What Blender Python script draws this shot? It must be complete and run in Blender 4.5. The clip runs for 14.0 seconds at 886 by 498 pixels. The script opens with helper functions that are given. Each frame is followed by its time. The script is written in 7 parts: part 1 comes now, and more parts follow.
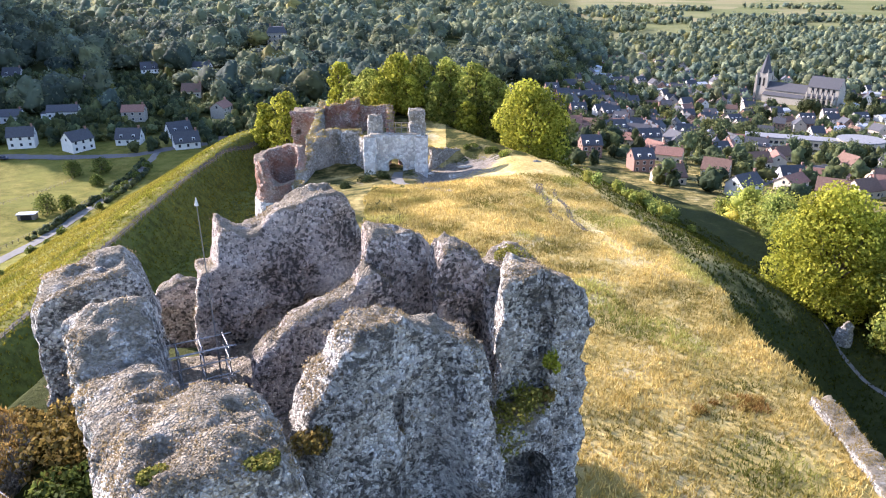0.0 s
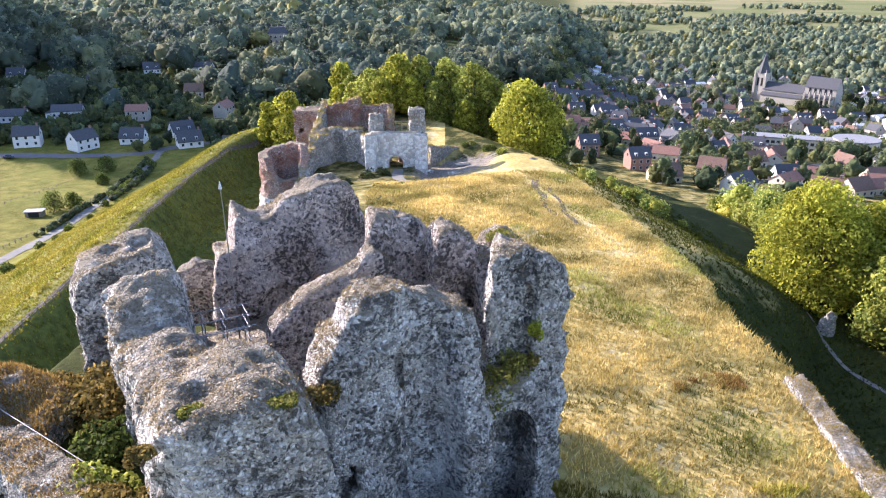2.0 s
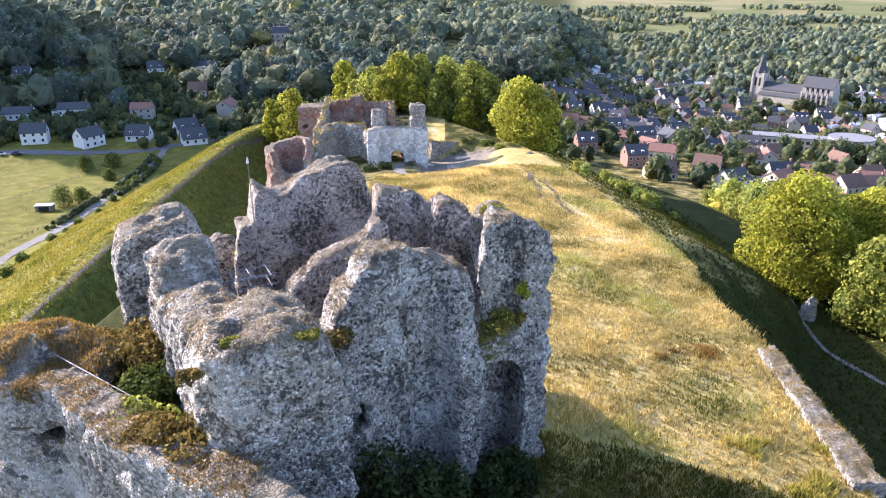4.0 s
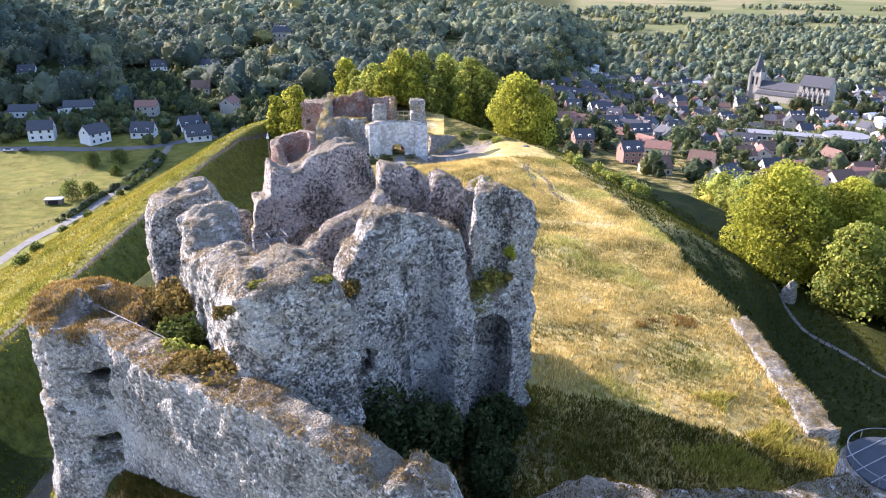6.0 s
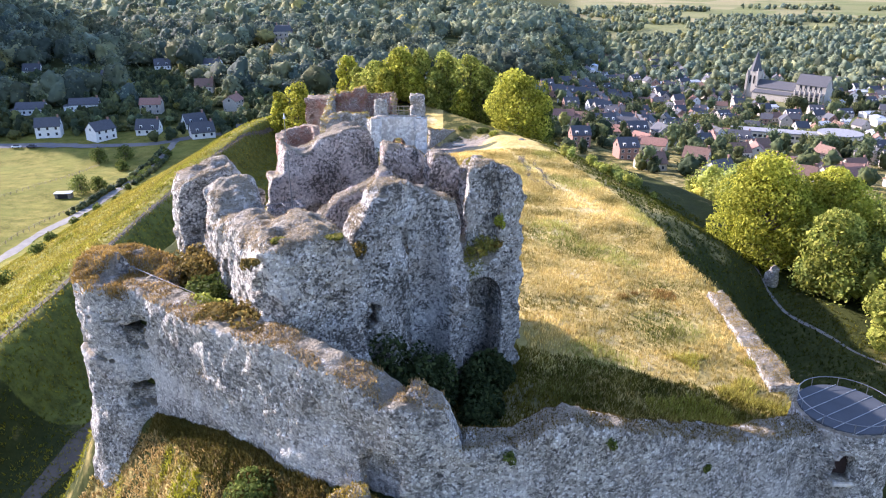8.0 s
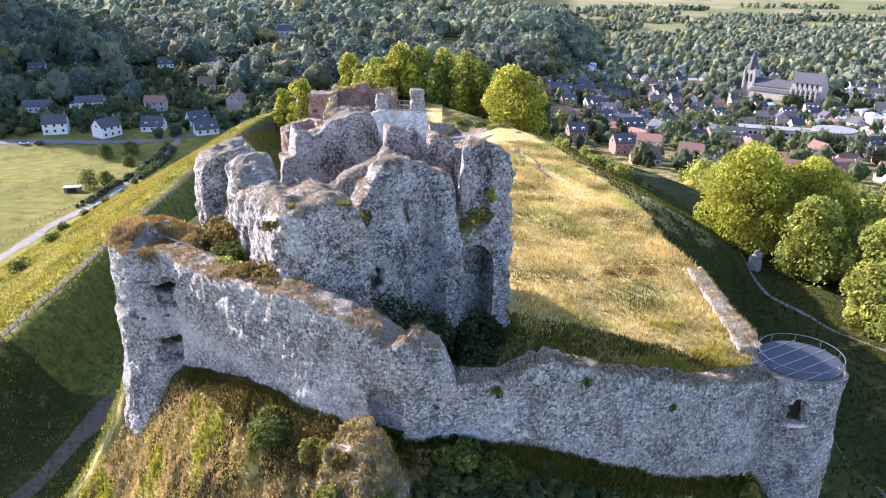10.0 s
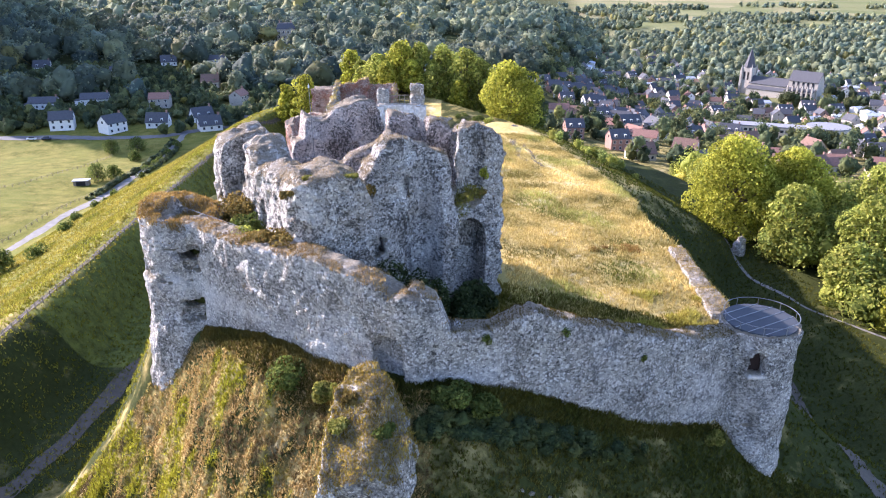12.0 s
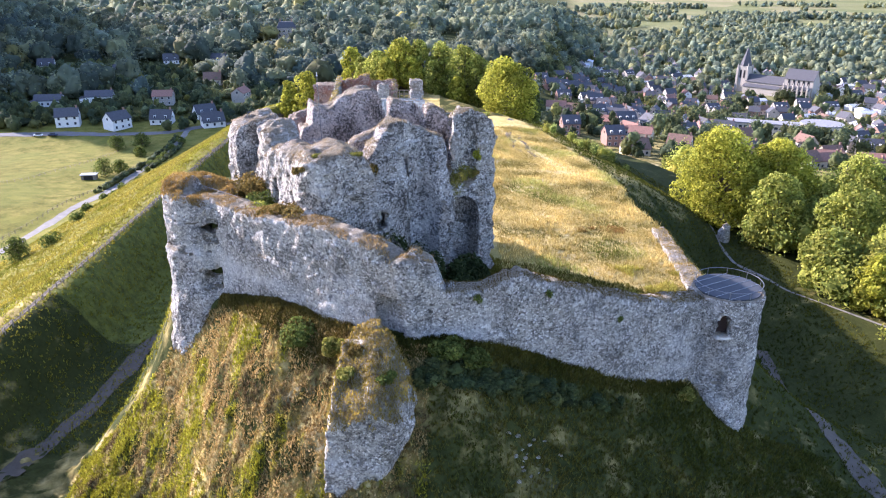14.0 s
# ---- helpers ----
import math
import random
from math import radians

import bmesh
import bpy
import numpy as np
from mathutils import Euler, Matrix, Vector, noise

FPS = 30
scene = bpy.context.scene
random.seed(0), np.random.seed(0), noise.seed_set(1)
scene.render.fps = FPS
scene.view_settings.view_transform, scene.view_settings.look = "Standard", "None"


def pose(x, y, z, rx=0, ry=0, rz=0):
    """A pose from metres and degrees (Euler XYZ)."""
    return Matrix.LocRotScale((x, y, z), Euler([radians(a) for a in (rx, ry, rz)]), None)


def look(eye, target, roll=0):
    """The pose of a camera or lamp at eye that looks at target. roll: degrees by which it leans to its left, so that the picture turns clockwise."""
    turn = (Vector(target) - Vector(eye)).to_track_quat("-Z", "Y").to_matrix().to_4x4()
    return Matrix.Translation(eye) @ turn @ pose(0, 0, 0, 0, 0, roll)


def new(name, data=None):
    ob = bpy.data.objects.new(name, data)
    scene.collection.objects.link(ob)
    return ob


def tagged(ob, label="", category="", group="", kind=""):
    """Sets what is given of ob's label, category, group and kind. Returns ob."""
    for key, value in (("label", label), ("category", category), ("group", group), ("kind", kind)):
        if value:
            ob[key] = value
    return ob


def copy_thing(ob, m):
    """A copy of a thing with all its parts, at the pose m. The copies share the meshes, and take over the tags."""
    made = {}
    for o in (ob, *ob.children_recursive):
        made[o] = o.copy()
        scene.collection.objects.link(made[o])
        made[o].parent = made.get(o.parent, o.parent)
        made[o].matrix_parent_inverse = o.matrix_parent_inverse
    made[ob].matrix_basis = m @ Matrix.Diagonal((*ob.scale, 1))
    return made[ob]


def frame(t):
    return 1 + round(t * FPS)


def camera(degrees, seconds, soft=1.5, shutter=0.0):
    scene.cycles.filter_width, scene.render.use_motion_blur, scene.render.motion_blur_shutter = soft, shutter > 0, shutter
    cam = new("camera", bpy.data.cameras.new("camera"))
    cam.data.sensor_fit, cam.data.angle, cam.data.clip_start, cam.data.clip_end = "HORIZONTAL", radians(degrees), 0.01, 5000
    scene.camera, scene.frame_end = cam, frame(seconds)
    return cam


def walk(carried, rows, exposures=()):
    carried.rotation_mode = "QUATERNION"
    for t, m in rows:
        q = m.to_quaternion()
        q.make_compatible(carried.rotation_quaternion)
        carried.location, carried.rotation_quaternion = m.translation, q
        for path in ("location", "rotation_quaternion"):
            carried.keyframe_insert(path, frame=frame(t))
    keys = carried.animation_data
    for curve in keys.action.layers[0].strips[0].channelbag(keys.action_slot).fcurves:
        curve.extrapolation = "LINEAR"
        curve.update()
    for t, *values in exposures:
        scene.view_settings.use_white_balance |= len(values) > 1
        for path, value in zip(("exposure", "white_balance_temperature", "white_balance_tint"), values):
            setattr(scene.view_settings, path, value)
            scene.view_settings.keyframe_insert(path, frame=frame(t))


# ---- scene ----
cam = camera(63.9, 14.0, soft=1.1)
PATH = [
    (0.0, pose(-0.565, -36.289, 32.854, 68.491, 0.026, -0.011)),
    (0.5, pose(-0.518, -37.122, 33.057, 68.484, 0.011, -0.024)),
    (1.0, pose(-0.432, -38.263, 33.232, 68.493, 0.017, -0.005)),
    (1.5, pose(-0.343, -39.387, 33.304, 68.492, 0.002, 0.006)),
    (2.0, pose(-0.295, -40.787, 33.374, 68.505, 0.019, 0.012)),
    (2.5, pose(-0.308, -42.261, 33.534, 68.488, -0.010, 0.011)),
    (3.0, pose(-0.262, -43.788, 33.568, 68.498, -0.026, 0.036)),
    (5.5, pose(0.012, -51.587, 33.478, 68.515, -0.058, 0.069)),
    (6.0, pose(0.131, -53.380, 33.497, 68.512, -0.054, 0.080)),
    (6.5, pose(0.229, -54.990, 33.548, 68.487, -0.060, 0.103)),
    (7.0, pose(0.325, -56.816, 33.553, 68.479, -0.074, 0.108)),
    (7.5, pose(0.362, -58.411, 33.473, 68.490, -0.036, 0.094)),
    (8.0, pose(0.426, -60.166, 33.421, 68.517, -0.035, 0.095)),
    (10.5, pose(0.783, -68.939, 33.308, 68.471, 0.026, 0.086)),
    (11.0, pose(0.866, -70.808, 33.319, 68.455, 0.005, 0.087)),
    (11.5, pose(0.958, -72.519, 33.284, 68.437, 0.005, 0.105)),
    (12.0, pose(1.018, -74.402, 33.277, 68.429, 0.020, 0.089)),
    (12.5, pose(1.118, -76.134, 33.263, 68.405, -0.001, 0.089)),
    (13.0, pose(1.198, -77.949, 33.226, 68.401, 0.028, 0.070)),
    (13.5, pose(1.278, -79.671, 33.196, 68.410, 0.032, 0.060)),
    (14.0, pose(1.370, -81.594, 33.240, 68.385, 0.041, 0.043)),
]
walk(cam, PATH, exposures=[(0, 1.44, 5850, 25), (14, 1.66, 5700, 30)])

# ---- light ----
SUN_AZ, SUN_EL = math.atan2(-0.85, 0.527), radians(24)
to_sun = Vector((math.cos(SUN_EL) * math.sin(SUN_AZ), math.cos(SUN_EL) * math.cos(SUN_AZ), math.sin(SUN_EL)))
world = bpy.data.worlds.new("world")
scene.world = world
world.use_nodes = True
wn = world.node_tree
sky = wn.nodes.new("ShaderNodeTexSky")
sky.sky_type = "NISHITA"
sky.sun_disc = False
sky.sun_elevation, sky.sun_rotation = SUN_EL, SUN_AZ
sky.air_density, sky.dust_density, sky.ozone_density = 1.0, 0.8, 1.6
wn.nodes["Background"].inputs["Strength"].default_value = 0.15
wn.links.new(sky.outputs[0], wn.nodes["Background"].inputs["Color"])
sun = new("sun", bpy.data.lights.new("sun", "SUN"))
sun.data.energy, sun.data.angle, sun.data.color = 5.0, radians(0.55), (1.0, 0.90, 0.77)
sun.matrix_world = look(to_sun * 500, (0, 0, 0))


# ---- materials ----
def nodes_of(name, rough=0.9):
    m = bpy.data.materials.new(name)
    m.use_nodes = True
    t = m.node_tree
    b = t.nodes["Principled BSDF"]
    b.inputs["Roughness"].default_value = rough
    b.inputs["Specular IOR Level"].default_value = 0.2
    return m, t, b


def pos(t):
    return t.nodes.new("ShaderNodeNewGeometry").outputs["Position"]


def noise_tex(t, scale, detail=4.0, rough=0.6, vec=None, off=0.0):
    n = t.nodes.new("ShaderNodeTexNoise")
    n.inputs["Scale"].default_value, n.inputs["Detail"].default_value, n.inputs["Roughness"].default_value = scale, detail, rough
    v = vec or pos(t)
    if off:
        a = t.nodes.new("ShaderNodeVectorMath")
        a.inputs[1].default_value = (off, off * 0.7, off * 1.3)
        t.links.new(v, a.inputs[0])
        v = a.outputs[0]
    t.links.new(v, n.inputs["Vector"])
    return n.outputs["Fac"]


def voronoi(t, scale, feature="F1", vec=None):
    n = t.nodes.new("ShaderNodeTexVoronoi")
    n.feature = feature
    n.inputs["Scale"].default_value = scale
    t.links.new(vec or pos(t), n.inputs["Vector"])
    return n


def ramp(t, fac, stops):
    r = t.nodes.new("ShaderNodeValToRGB")
    e = r.color_ramp.elements
    while len(e) < len(stops):
        e.new(0.5)
    for el, (p, c) in zip(e, stops):
        el.position, el.color = p, (*c, 1) if len(c) == 3 else c
    t.links.new(fac, r.inputs["Fac"])
    return r.outputs["Color"]


def grey(t, fac, a, b, lo=0.0, hi=1.0):
    n = t.nodes.new("ShaderNodeMapRange")
    n.inputs["From Min"].default_value, n.inputs["From Max"].default_value = a, b
    n.inputs["To Min"].default_value, n.inputs["To Max"].default_value = lo, hi
    t.links.new(fac, n.inputs["Value"])
    return n.outputs["Result"]


def mix(t, fac, a, b, mode="MIX"):
    n = t.nodes.new("ShaderNodeMix")
    n.data_type, n.blend_type = "RGBA", mode
    for sock, v in ((n.inputs[0], fac), (n.inputs[6], a), (n.inputs[7], b)):
        if isinstance(v, (int, float)):
            sock.default_value = v
        elif isinstance(v, tuple):
            sock.default_value = (*v, 1)
        else:
            t.links.new(v, sock)
    return n.outputs[2]


def math_node(t, op, a, b=0.0):
    n = t.nodes.new("ShaderNodeMath")
    n.operation = op
    for sock, v in ((n.inputs[0], a), (n.inputs[1], b)):
        if isinstance(v, (int, float)):
            sock.default_value = v
        else:
            t.links.new(v, sock)
    return n.outputs[0]


def bump(t, b, height, strength, dist):
    n = t.nodes.new("ShaderNodeBump")
    n.inputs["Strength"].default_value, n.inputs["Distance"].default_value = strength, dist
    t.links.new(height, n.inputs["Height"])
    t.links.new(n.outputs[0], b.inputs["Normal"])


def attr(t, name):
    n = t.nodes.new("ShaderNodeAttribute")
    n.attribute_name = name
    return n


def flint(name, mortar, dark, light, scale=4.5, pits=0.5, tint=(0.30, 0.25, 0.17), tint_amount=0.35, limed=False):
    """Rubble masonry: flints of many greys in a pale mortar, with clustered pits and stains."""
    m, t, b = nodes_of(name, 0.92)
    p = pos(t)
    warp = t.nodes.new("ShaderNodeMix")
    warp.data_type = "VECTOR"
    warp.inputs[0].default_value = 0.05
    nz = t.nodes.new("ShaderNodeTexNoise")
    nz.inputs["Scale"].default_value = 3.0
    t.links.new(p, nz.inputs["Vector"])
    t.links.new(p, warp.inputs[4])
    t.links.new(nz.outputs["Color"], warp.inputs[5])
    wv = warp.outputs[1]
    v = voronoi(t, scale, vec=wv)
    edge = voronoi(t, scale, "DISTANCE_TO_EDGE", vec=wv)
    sep = t.nodes.new("ShaderNodeSeparateColor")
    t.links.new(v.outputs["Color"], sep.inputs[0])
    half = tuple(0.45 * x + 0.55 * y for x, y in zip(dark, mortar))
    stone = ramp(t, sep.outputs[0], [(0.0, dark), (0.17, half), (0.34, tuple(0.72 * x for x in mortar)), (0.62, mortar), (0.80, tuple(min(1, 1.3 * x) for x in mortar)), (0.90, light)])
    joint = grey(t, edge.outputs["Distance"], 0.0, 0.09, 1.0, 0.0)
    col = mix(t, math_node(t, "MULTIPLY", joint, 0.55), stone, tuple(0.8 * x for x in mortar))
    # chips of fresh flint
    fleck = voronoi(t, scale * 1.3, vec=p)
    fs = t.nodes.new("ShaderNodeSeparateColor")
    t.links.new(fleck.outputs["Color"], fs.inputs[0])
    chip = math_node(t, "MULTIPLY", grey(t, fs.outputs[1], 0.80, 0.84), grey(t, fleck.outputs["Distance"], 0.30, 0.42, 1.0, 0.0))
    col = mix(t, math_node(t, "MULTIPLY", chip, 0.85), col, light)
    # stains: broad warm, broad pale, soot-grey bands
    col = mix(t, grey(t, noise_tex(t, 0.35, 5), 0.42, 0.68, 0.0, tint_amount), col, tint)
    col = mix(t, grey(t, noise_tex(t, 0.16, 4, off=31), 0.48, 0.70, 0.0, 0.42), col, light)
    col = mix(t, grey(t, noise_tex(t, 0.9, 5, 0.7, off=27), 0.53, 0.70, 0.0, 0.34), col, half)
    col = mix(t, grey(t, noise_tex(t, 1.6, 5, 0.7, off=19), 0.56, 0.70, 0.0, 0.2), col, light)
    # pits where stones have dropped out, in clusters and ragged courses
    cluster = grey(t, noise_tex(t, 0.42, 4, 0.6, off=11), 0.38, 0.62, -0.06, 0.07)
    pit = grey(t, math_node(t, "ADD", noise_tex(t, 2.4, 5, 0.70, off=4), cluster), 0.555, 0.615)
    pit2 = grey(t, math_node(t, "ADD", noise_tex(t, 4.2, 3, 0.62, off=37), cluster), 0.575, 0.625)
    allpit = math_node(t, "MULTIPLY", math_node(t, "MAXIMUM", pit, pit2), pits)
    col = mix(t, allpit, col, tuple(x * 0.8 for x in dark))
    if limed:
        # remains of lime wash low on the wall
        sp = t.nodes.new("ShaderNodeSeparateXYZ")
        t.links.new(p, sp.inputs[0])
        lev = math_node(t, "ADD", sp.outputs[2], math_node(t, "MULTIPLY", sp.outputs[0], 0.10))
        off = math_node(t, "ABSOLUTE", math_node(t, "SUBTRACT", lev, 2.6))
        zone = math_node(t, "MULTIPLY", grey(t, off, 0.5, 2.4, 1.0, 0.0), grey(t, sp.outputs[0], 5.0, 9.0, 1.0, 0.0))
        worn = math_node(t, "ADD", zone, math_node(t, "MULTIPLY", math_node(t, "SUBTRACT", noise_tex(t, 0.8, 6, 0.75, off=63), 0.5), 2.6))
        col = mix(t, grey(t, worn, 0.6, 1.2, 0.0, 0.38), col, (0.86, 0.85, 0.81))
    # dry growth and lichen on ledges
    nrm = t.nodes.new("ShaderNodeNewGeometry").outputs["Normal"]
    sx = t.nodes.new("ShaderNodeSeparateXYZ")
    t.links.new(nrm, sx.inputs[0])
    up = grey(t, sx.outputs[2], 0.42, 0.78)
    grow = math_node(t, "MULTIPLY", up, grey(t, noise_tex(t, 0.8, 4, off=3), 0.30, 0.46))
    col = mix(t, math_node(t, "MULTIPLY", grow, 0.85), col, ramp(t, noise_tex(t, 5.0, 5, 0.7), [(0.3, (0.15, 0.12, 0.08)), (0.5, (0.31, 0.26, 0.175)), (0.72, (0.47, 0.405, 0.29))]))
    t.links.new(col, b.inputs["Base Color"])
    h = math_node(t, "ADD", grey(t, edge.outputs["Distance"], 0.0, 0.25), math_node(t, "MULTIPLY", allpit, -1.8))
    h = math_node(t, "ADD", h, math_node(t, "MULTIPLY", noise_tex(t, 9, 3), 0.8))
    bump(t, b, h, 1.0, 0.14)
    return m


M_FLINT = flint("flint_rubble", (0.66, 0.625, 0.545), (0.065, 0.06, 0.053), (0.98, 0.95, 0.88), 5.6, 0.78, (0.40, 0.32, 0.22), 0.35)
M_FLINT_IN = flint("inner_rubble", (0.63, 0.54, 0.465), (0.07, 0.06, 0.052), (0.90, 0.82, 0.73), 5.4, 0.82, (0.36, 0.245, 0.185), 0.45)
M_CURTAIN = flint("curtain_flint", (0.60, 0.575, 0.51), (0.085, 0.08, 0.074), (0.94, 0.92, 0.87), 6.0, 0.6, (0.42, 0.35, 0.26), 0.3, True)
M_BRICK_RUIN = flint("brick_rubble", (0.50, 0.35, 0.28), (0.26, 0.13, 0.09), (0.74, 0.62, 0.52), 3.4, 0.45, (0.50, 0.19, 0.10), 0.85)
M_WHITE_STONE = flint("white_stone", (0.66, 0.64, 0.59), (0.42, 0.40, 0.36), (0.82, 0.81, 0.76), 1.6, 0.12, (0.50, 0.45, 0.37), 0.25)
M_CHALK = flint("chalk_rubble", (0.52, 0.49, 0.43), (0.25, 0.23, 0.2), (0.74, 0.71, 0.64), 2.8, 0.5)


def plain(name, col, rough=0.8, var=0.25, scale=1.5, metal=0.0, spec=0.3):
    m, t, b = nodes_of(name, rough)
    n = noise_tex(t, scale, 5)
    f = noise_tex(t, scale * 9, 3)
    a, c = tuple(x * (1 - var) for x in col), tuple(min(1, x * (1 + var)) for x in col)
    k = mix(t, 0.35, ramp(t, n, [(0.3, a), (0.7, c)]), ramp(t, f, [(0.3, a), (0.7, c)]))
    t.links.new(k, b.inputs["Base Color"])
    b.inputs["Metallic"].default_value = metal
    b.inputs["Specular IOR Level"].default_value = spec
    bump(t, b, f, 0.15, 0.02)
    return m


def leaf(name, dark, light, yellow, trans=0.35):
    """Foliage: each leaf its own shade, each crown its own tint; light passes through."""
    m, t, b = nodes_of(name, 0.6)
    g = t.nodes.new("ShaderNodeNewGeometry").outputs["Random Per Island"]
    col = ramp(t, g, [(0.0, dark), (0.6, light), (1.0, yellow)])
    b.inputs["Roughness"].default_value, b.inputs["Specular IOR Level"].default_value = 0.75, 0.08
    tint = attr(t, "tint")
    col = mix(t, 1.0, col, tint.outputs["Color"], "MULTIPLY")
    t.links.new(col, b.inputs["Base Color"])
    tr = t.nodes.new("ShaderNodeBsdfTranslucent")
    t.links.new(col, tr.inputs["Color"])
    ad = t.nodes.new("ShaderNodeMixShader")
    ad.inputs[0].default_value = trans
    t.links.new(b.outputs[0], ad.inputs[1])
    t.links.new(tr.outputs[0], ad.inputs[2])
    t.links.new(ad.outputs[0], t.nodes["Material Output"].inputs["Surface"])
    return m


M_LEAF = leaf("leaves", (0.06, 0.085, 0.02), (0.13, 0.165, 0.04), (0.22, 0.24, 0.06), 0.4)
# lighter copy of the leaves, with sunlight put into the colour
M_LEAF_YELLOW = leaf("sunlit_leaves", (0.18, 0.20, 0.025), (0.38, 0.39, 0.05), (0.55, 0.52, 0.085), 0.5)
# distant leaves: haze put into the colour as paler, bluer greens
M_HAZY_WOODS = leaf("woods", (0.11, 0.14, 0.095), (0.20, 0.235, 0.145), (0.30, 0.32, 0.17), 0.35)
M_HAZY_HILL_LEAF = leaf("hazy_hill_woods", (0.07, 0.092, 0.068), (0.135, 0.162, 0.105), (0.235, 0.25, 0.135), 0.3)
M_LEAF_MID = leaf("mid_leaves", (0.14, 0.175, 0.035), (0.32, 0.35, 0.07), (0.50, 0.49, 0.12), 0.5)
# leaf colours darkened for bushes that stand in shade
M_LEAF_SHADED = leaf("shaded_leaves", (0.028, 0.04, 0.016), (0.05, 0.068, 0.024), (0.085, 0.10, 0.035), 0.2)
M_TOWN_LEAF = leaf("garden_leaves", (0.05, 0.066, 0.034), (0.105, 0.128, 0.055), (0.185, 0.20, 0.075), 0.35)
M_GRASS = leaf("dry_blades", (0.31, 0.23, 0.075), (0.52, 0.405, 0.145), (0.70, 0.575, 0.27), 0.4)
M_BUSH = leaf("bramble", (0.09, 0.07, 0.022), (0.21, 0.155, 0.045), (0.38, 0.26, 0.085), 0.4)
M_WALL_GREEN = leaf("wall_plant_leaves", (0.12, 0.13, 0.025), (0.25, 0.24, 0.055), (0.40, 0.34, 0.10), 0.4)
M_BARK = plain("bark", (0.12, 0.095, 0.07), 0.95, 0.35, 3)


def ground_material():
    m, t, b = nodes_of("ground", 0.95)
    b.inputs["Specular IOR Level"].default_value = 0.06
    z = attr(t, "zone")
    s = t.nodes.new("ShaderNodeSeparateColor")
    t.links.new(z.outputs["Color"], s.inputs[0])
    dry, bare, far = s.outputs[0], s.outputs[1], s.outputs[2]
    fine = noise_tex(t, 1.6, 6, 0.7)
    mid = noise_tex(t, 0.22, 5, 0.62, off=5)
    broad = noise_tex(t, 0.05, 4, 0.6, off=17)
    green = mix(t, 0.5, ramp(t, fine, [(0.3, (0.018, 0.024, 0.007)), (0.7, (0.066, 0.075, 0.02))]), ramp(t, mid, [(0.3, (0.025, 0.033, 0.010)), (0.7, (0.078, 0.082, 0.023))]))
    straw = mix(t, 0.5, ramp(t, fine, [(0.33, (0.19, 0.135, 0.035)), (0.67, (0.80, 0.615, 0.24))]), ramp(t, mid, [(0.3, (0.38, 0.275, 0.075)), (0.5, (0.56, 0.42, 0.14)), (0.72, (0.74, 0.59, 0.26))]))
    patch = noise_tex(t, 0.11, 4, 0.65, off=23)
    straw = mix(t, grey(t, patch, 0.52, 0.68, 0, 0.65), straw, (0.22, 0.20, 0.06))
    straw = mix(t, grey(t, noise_tex(t, 0.09, 4, 0.7, off=41), 0.62, 0.7, 0, 0.5), straw, (0.30, 0.15, 0.08))
    straw = mix(t, grey(t, noise_tex(t, 0.14, 4, 0.7, off=57), 0.58, 0.72, 0, 0.6), straw, (0.72, 0.64, 0.43))
    k = math_node(t, "ADD", dry, math_node(t, "MULTIPLY", math_node(t, "SUBTRACT", mid, 0.5), 1.1))
    col = mix(t, grey(t, k, 0.25, 0.7), green, straw)
    wear = attr(t, "wear")
    ws_ = t.nodes.new("ShaderNodeSeparateColor")
    t.links.new(wear.outputs["Color"], ws_.inputs[0])
    break_up = math_node(t, "MULTIPLY", math_node(t, "SUBTRACT", noise_tex(t, 0.6, 5, 0.7, off=71), 0.5), 1.3)
    for ch, tone_ in ((0, (0.80, 0.70, 0.42)), (1, (0.30, 0.13, 0.055)), (2, (0.20, 0.21, 0.045))):
        col = mix(t, grey(t, math_node(t, "ADD", ws_.outputs[ch], break_up), 0.35, 0.8, 0.0, 0.85), col, tone_)
    meadow = mix(t, 0.4, ramp(t, mid, [(0.32, (0.07, 0.078, 0.010)), (0.5, (0.17, 0.16, 0.034)), (0.68, (0.30, 0.25, 0.07))]), ramp(t, fine, [(0.35, (0.04, 0.046, 0.008)), (0.65, (0.26, 0.23, 0.035))]))
    meadow = mix(t, grey(t, broad, 0.45, 0.62, 0, 0.55), meadow, (0.15, 0.16, 0.03))
    meadow = mix(t, grey(t, noise_tex(t, 0.08, 4, 0.65, off=83), 0.55, 0.66, 0, 0.35), meadow, (0.26, 0.235, 0.045))
    col = mix(t, z.outputs["Alpha"], meadow, col)
    earth = ramp(t, fine, [(0.3, (0.13, 0.105, 0.08)), (0.7, (0.36, 0.32, 0.26))])
    k2 = math_node(t, "ADD", bare, math_node(t, "MULTIPLY", math_node(t, "SUBTRACT", noise_tex(t, 0.9, 5, 0.7, off=9), 0.5), 1.2))
    col = mix(t, grey(t, k2, 0.45, 0.62), col, earth)
    cell = voronoi(t, 0.006)
    cs = t.nodes.new("ShaderNodeSeparateColor")
    t.links.new(cell.outputs["Color"], cs.inputs[0])
    fields = ramp(t, cs.outputs[0], [(0.0, (0.13, 0.15, 0.055)), (0.35, (0.20, 0.20, 0.085)), (0.65, (0.31, 0.26, 0.14)), (1.0, (0.16, 0.17, 0.07))])
    fields = mix(t, 0.25, fields, ramp(t, broad, [(0.3, (0.08, 0.10, 0.03)), (0.7, (0.26, 0.25, 0.10))]))
    col = mix(t, far, col, fields)
    t.links.new(col, b.inputs["Base Color"])
    bump(t, b, math_node(t, "ADD", fine, math_node(t, "MULTIPLY", mid, 0.8)), 0.8, 0.3)
    return m


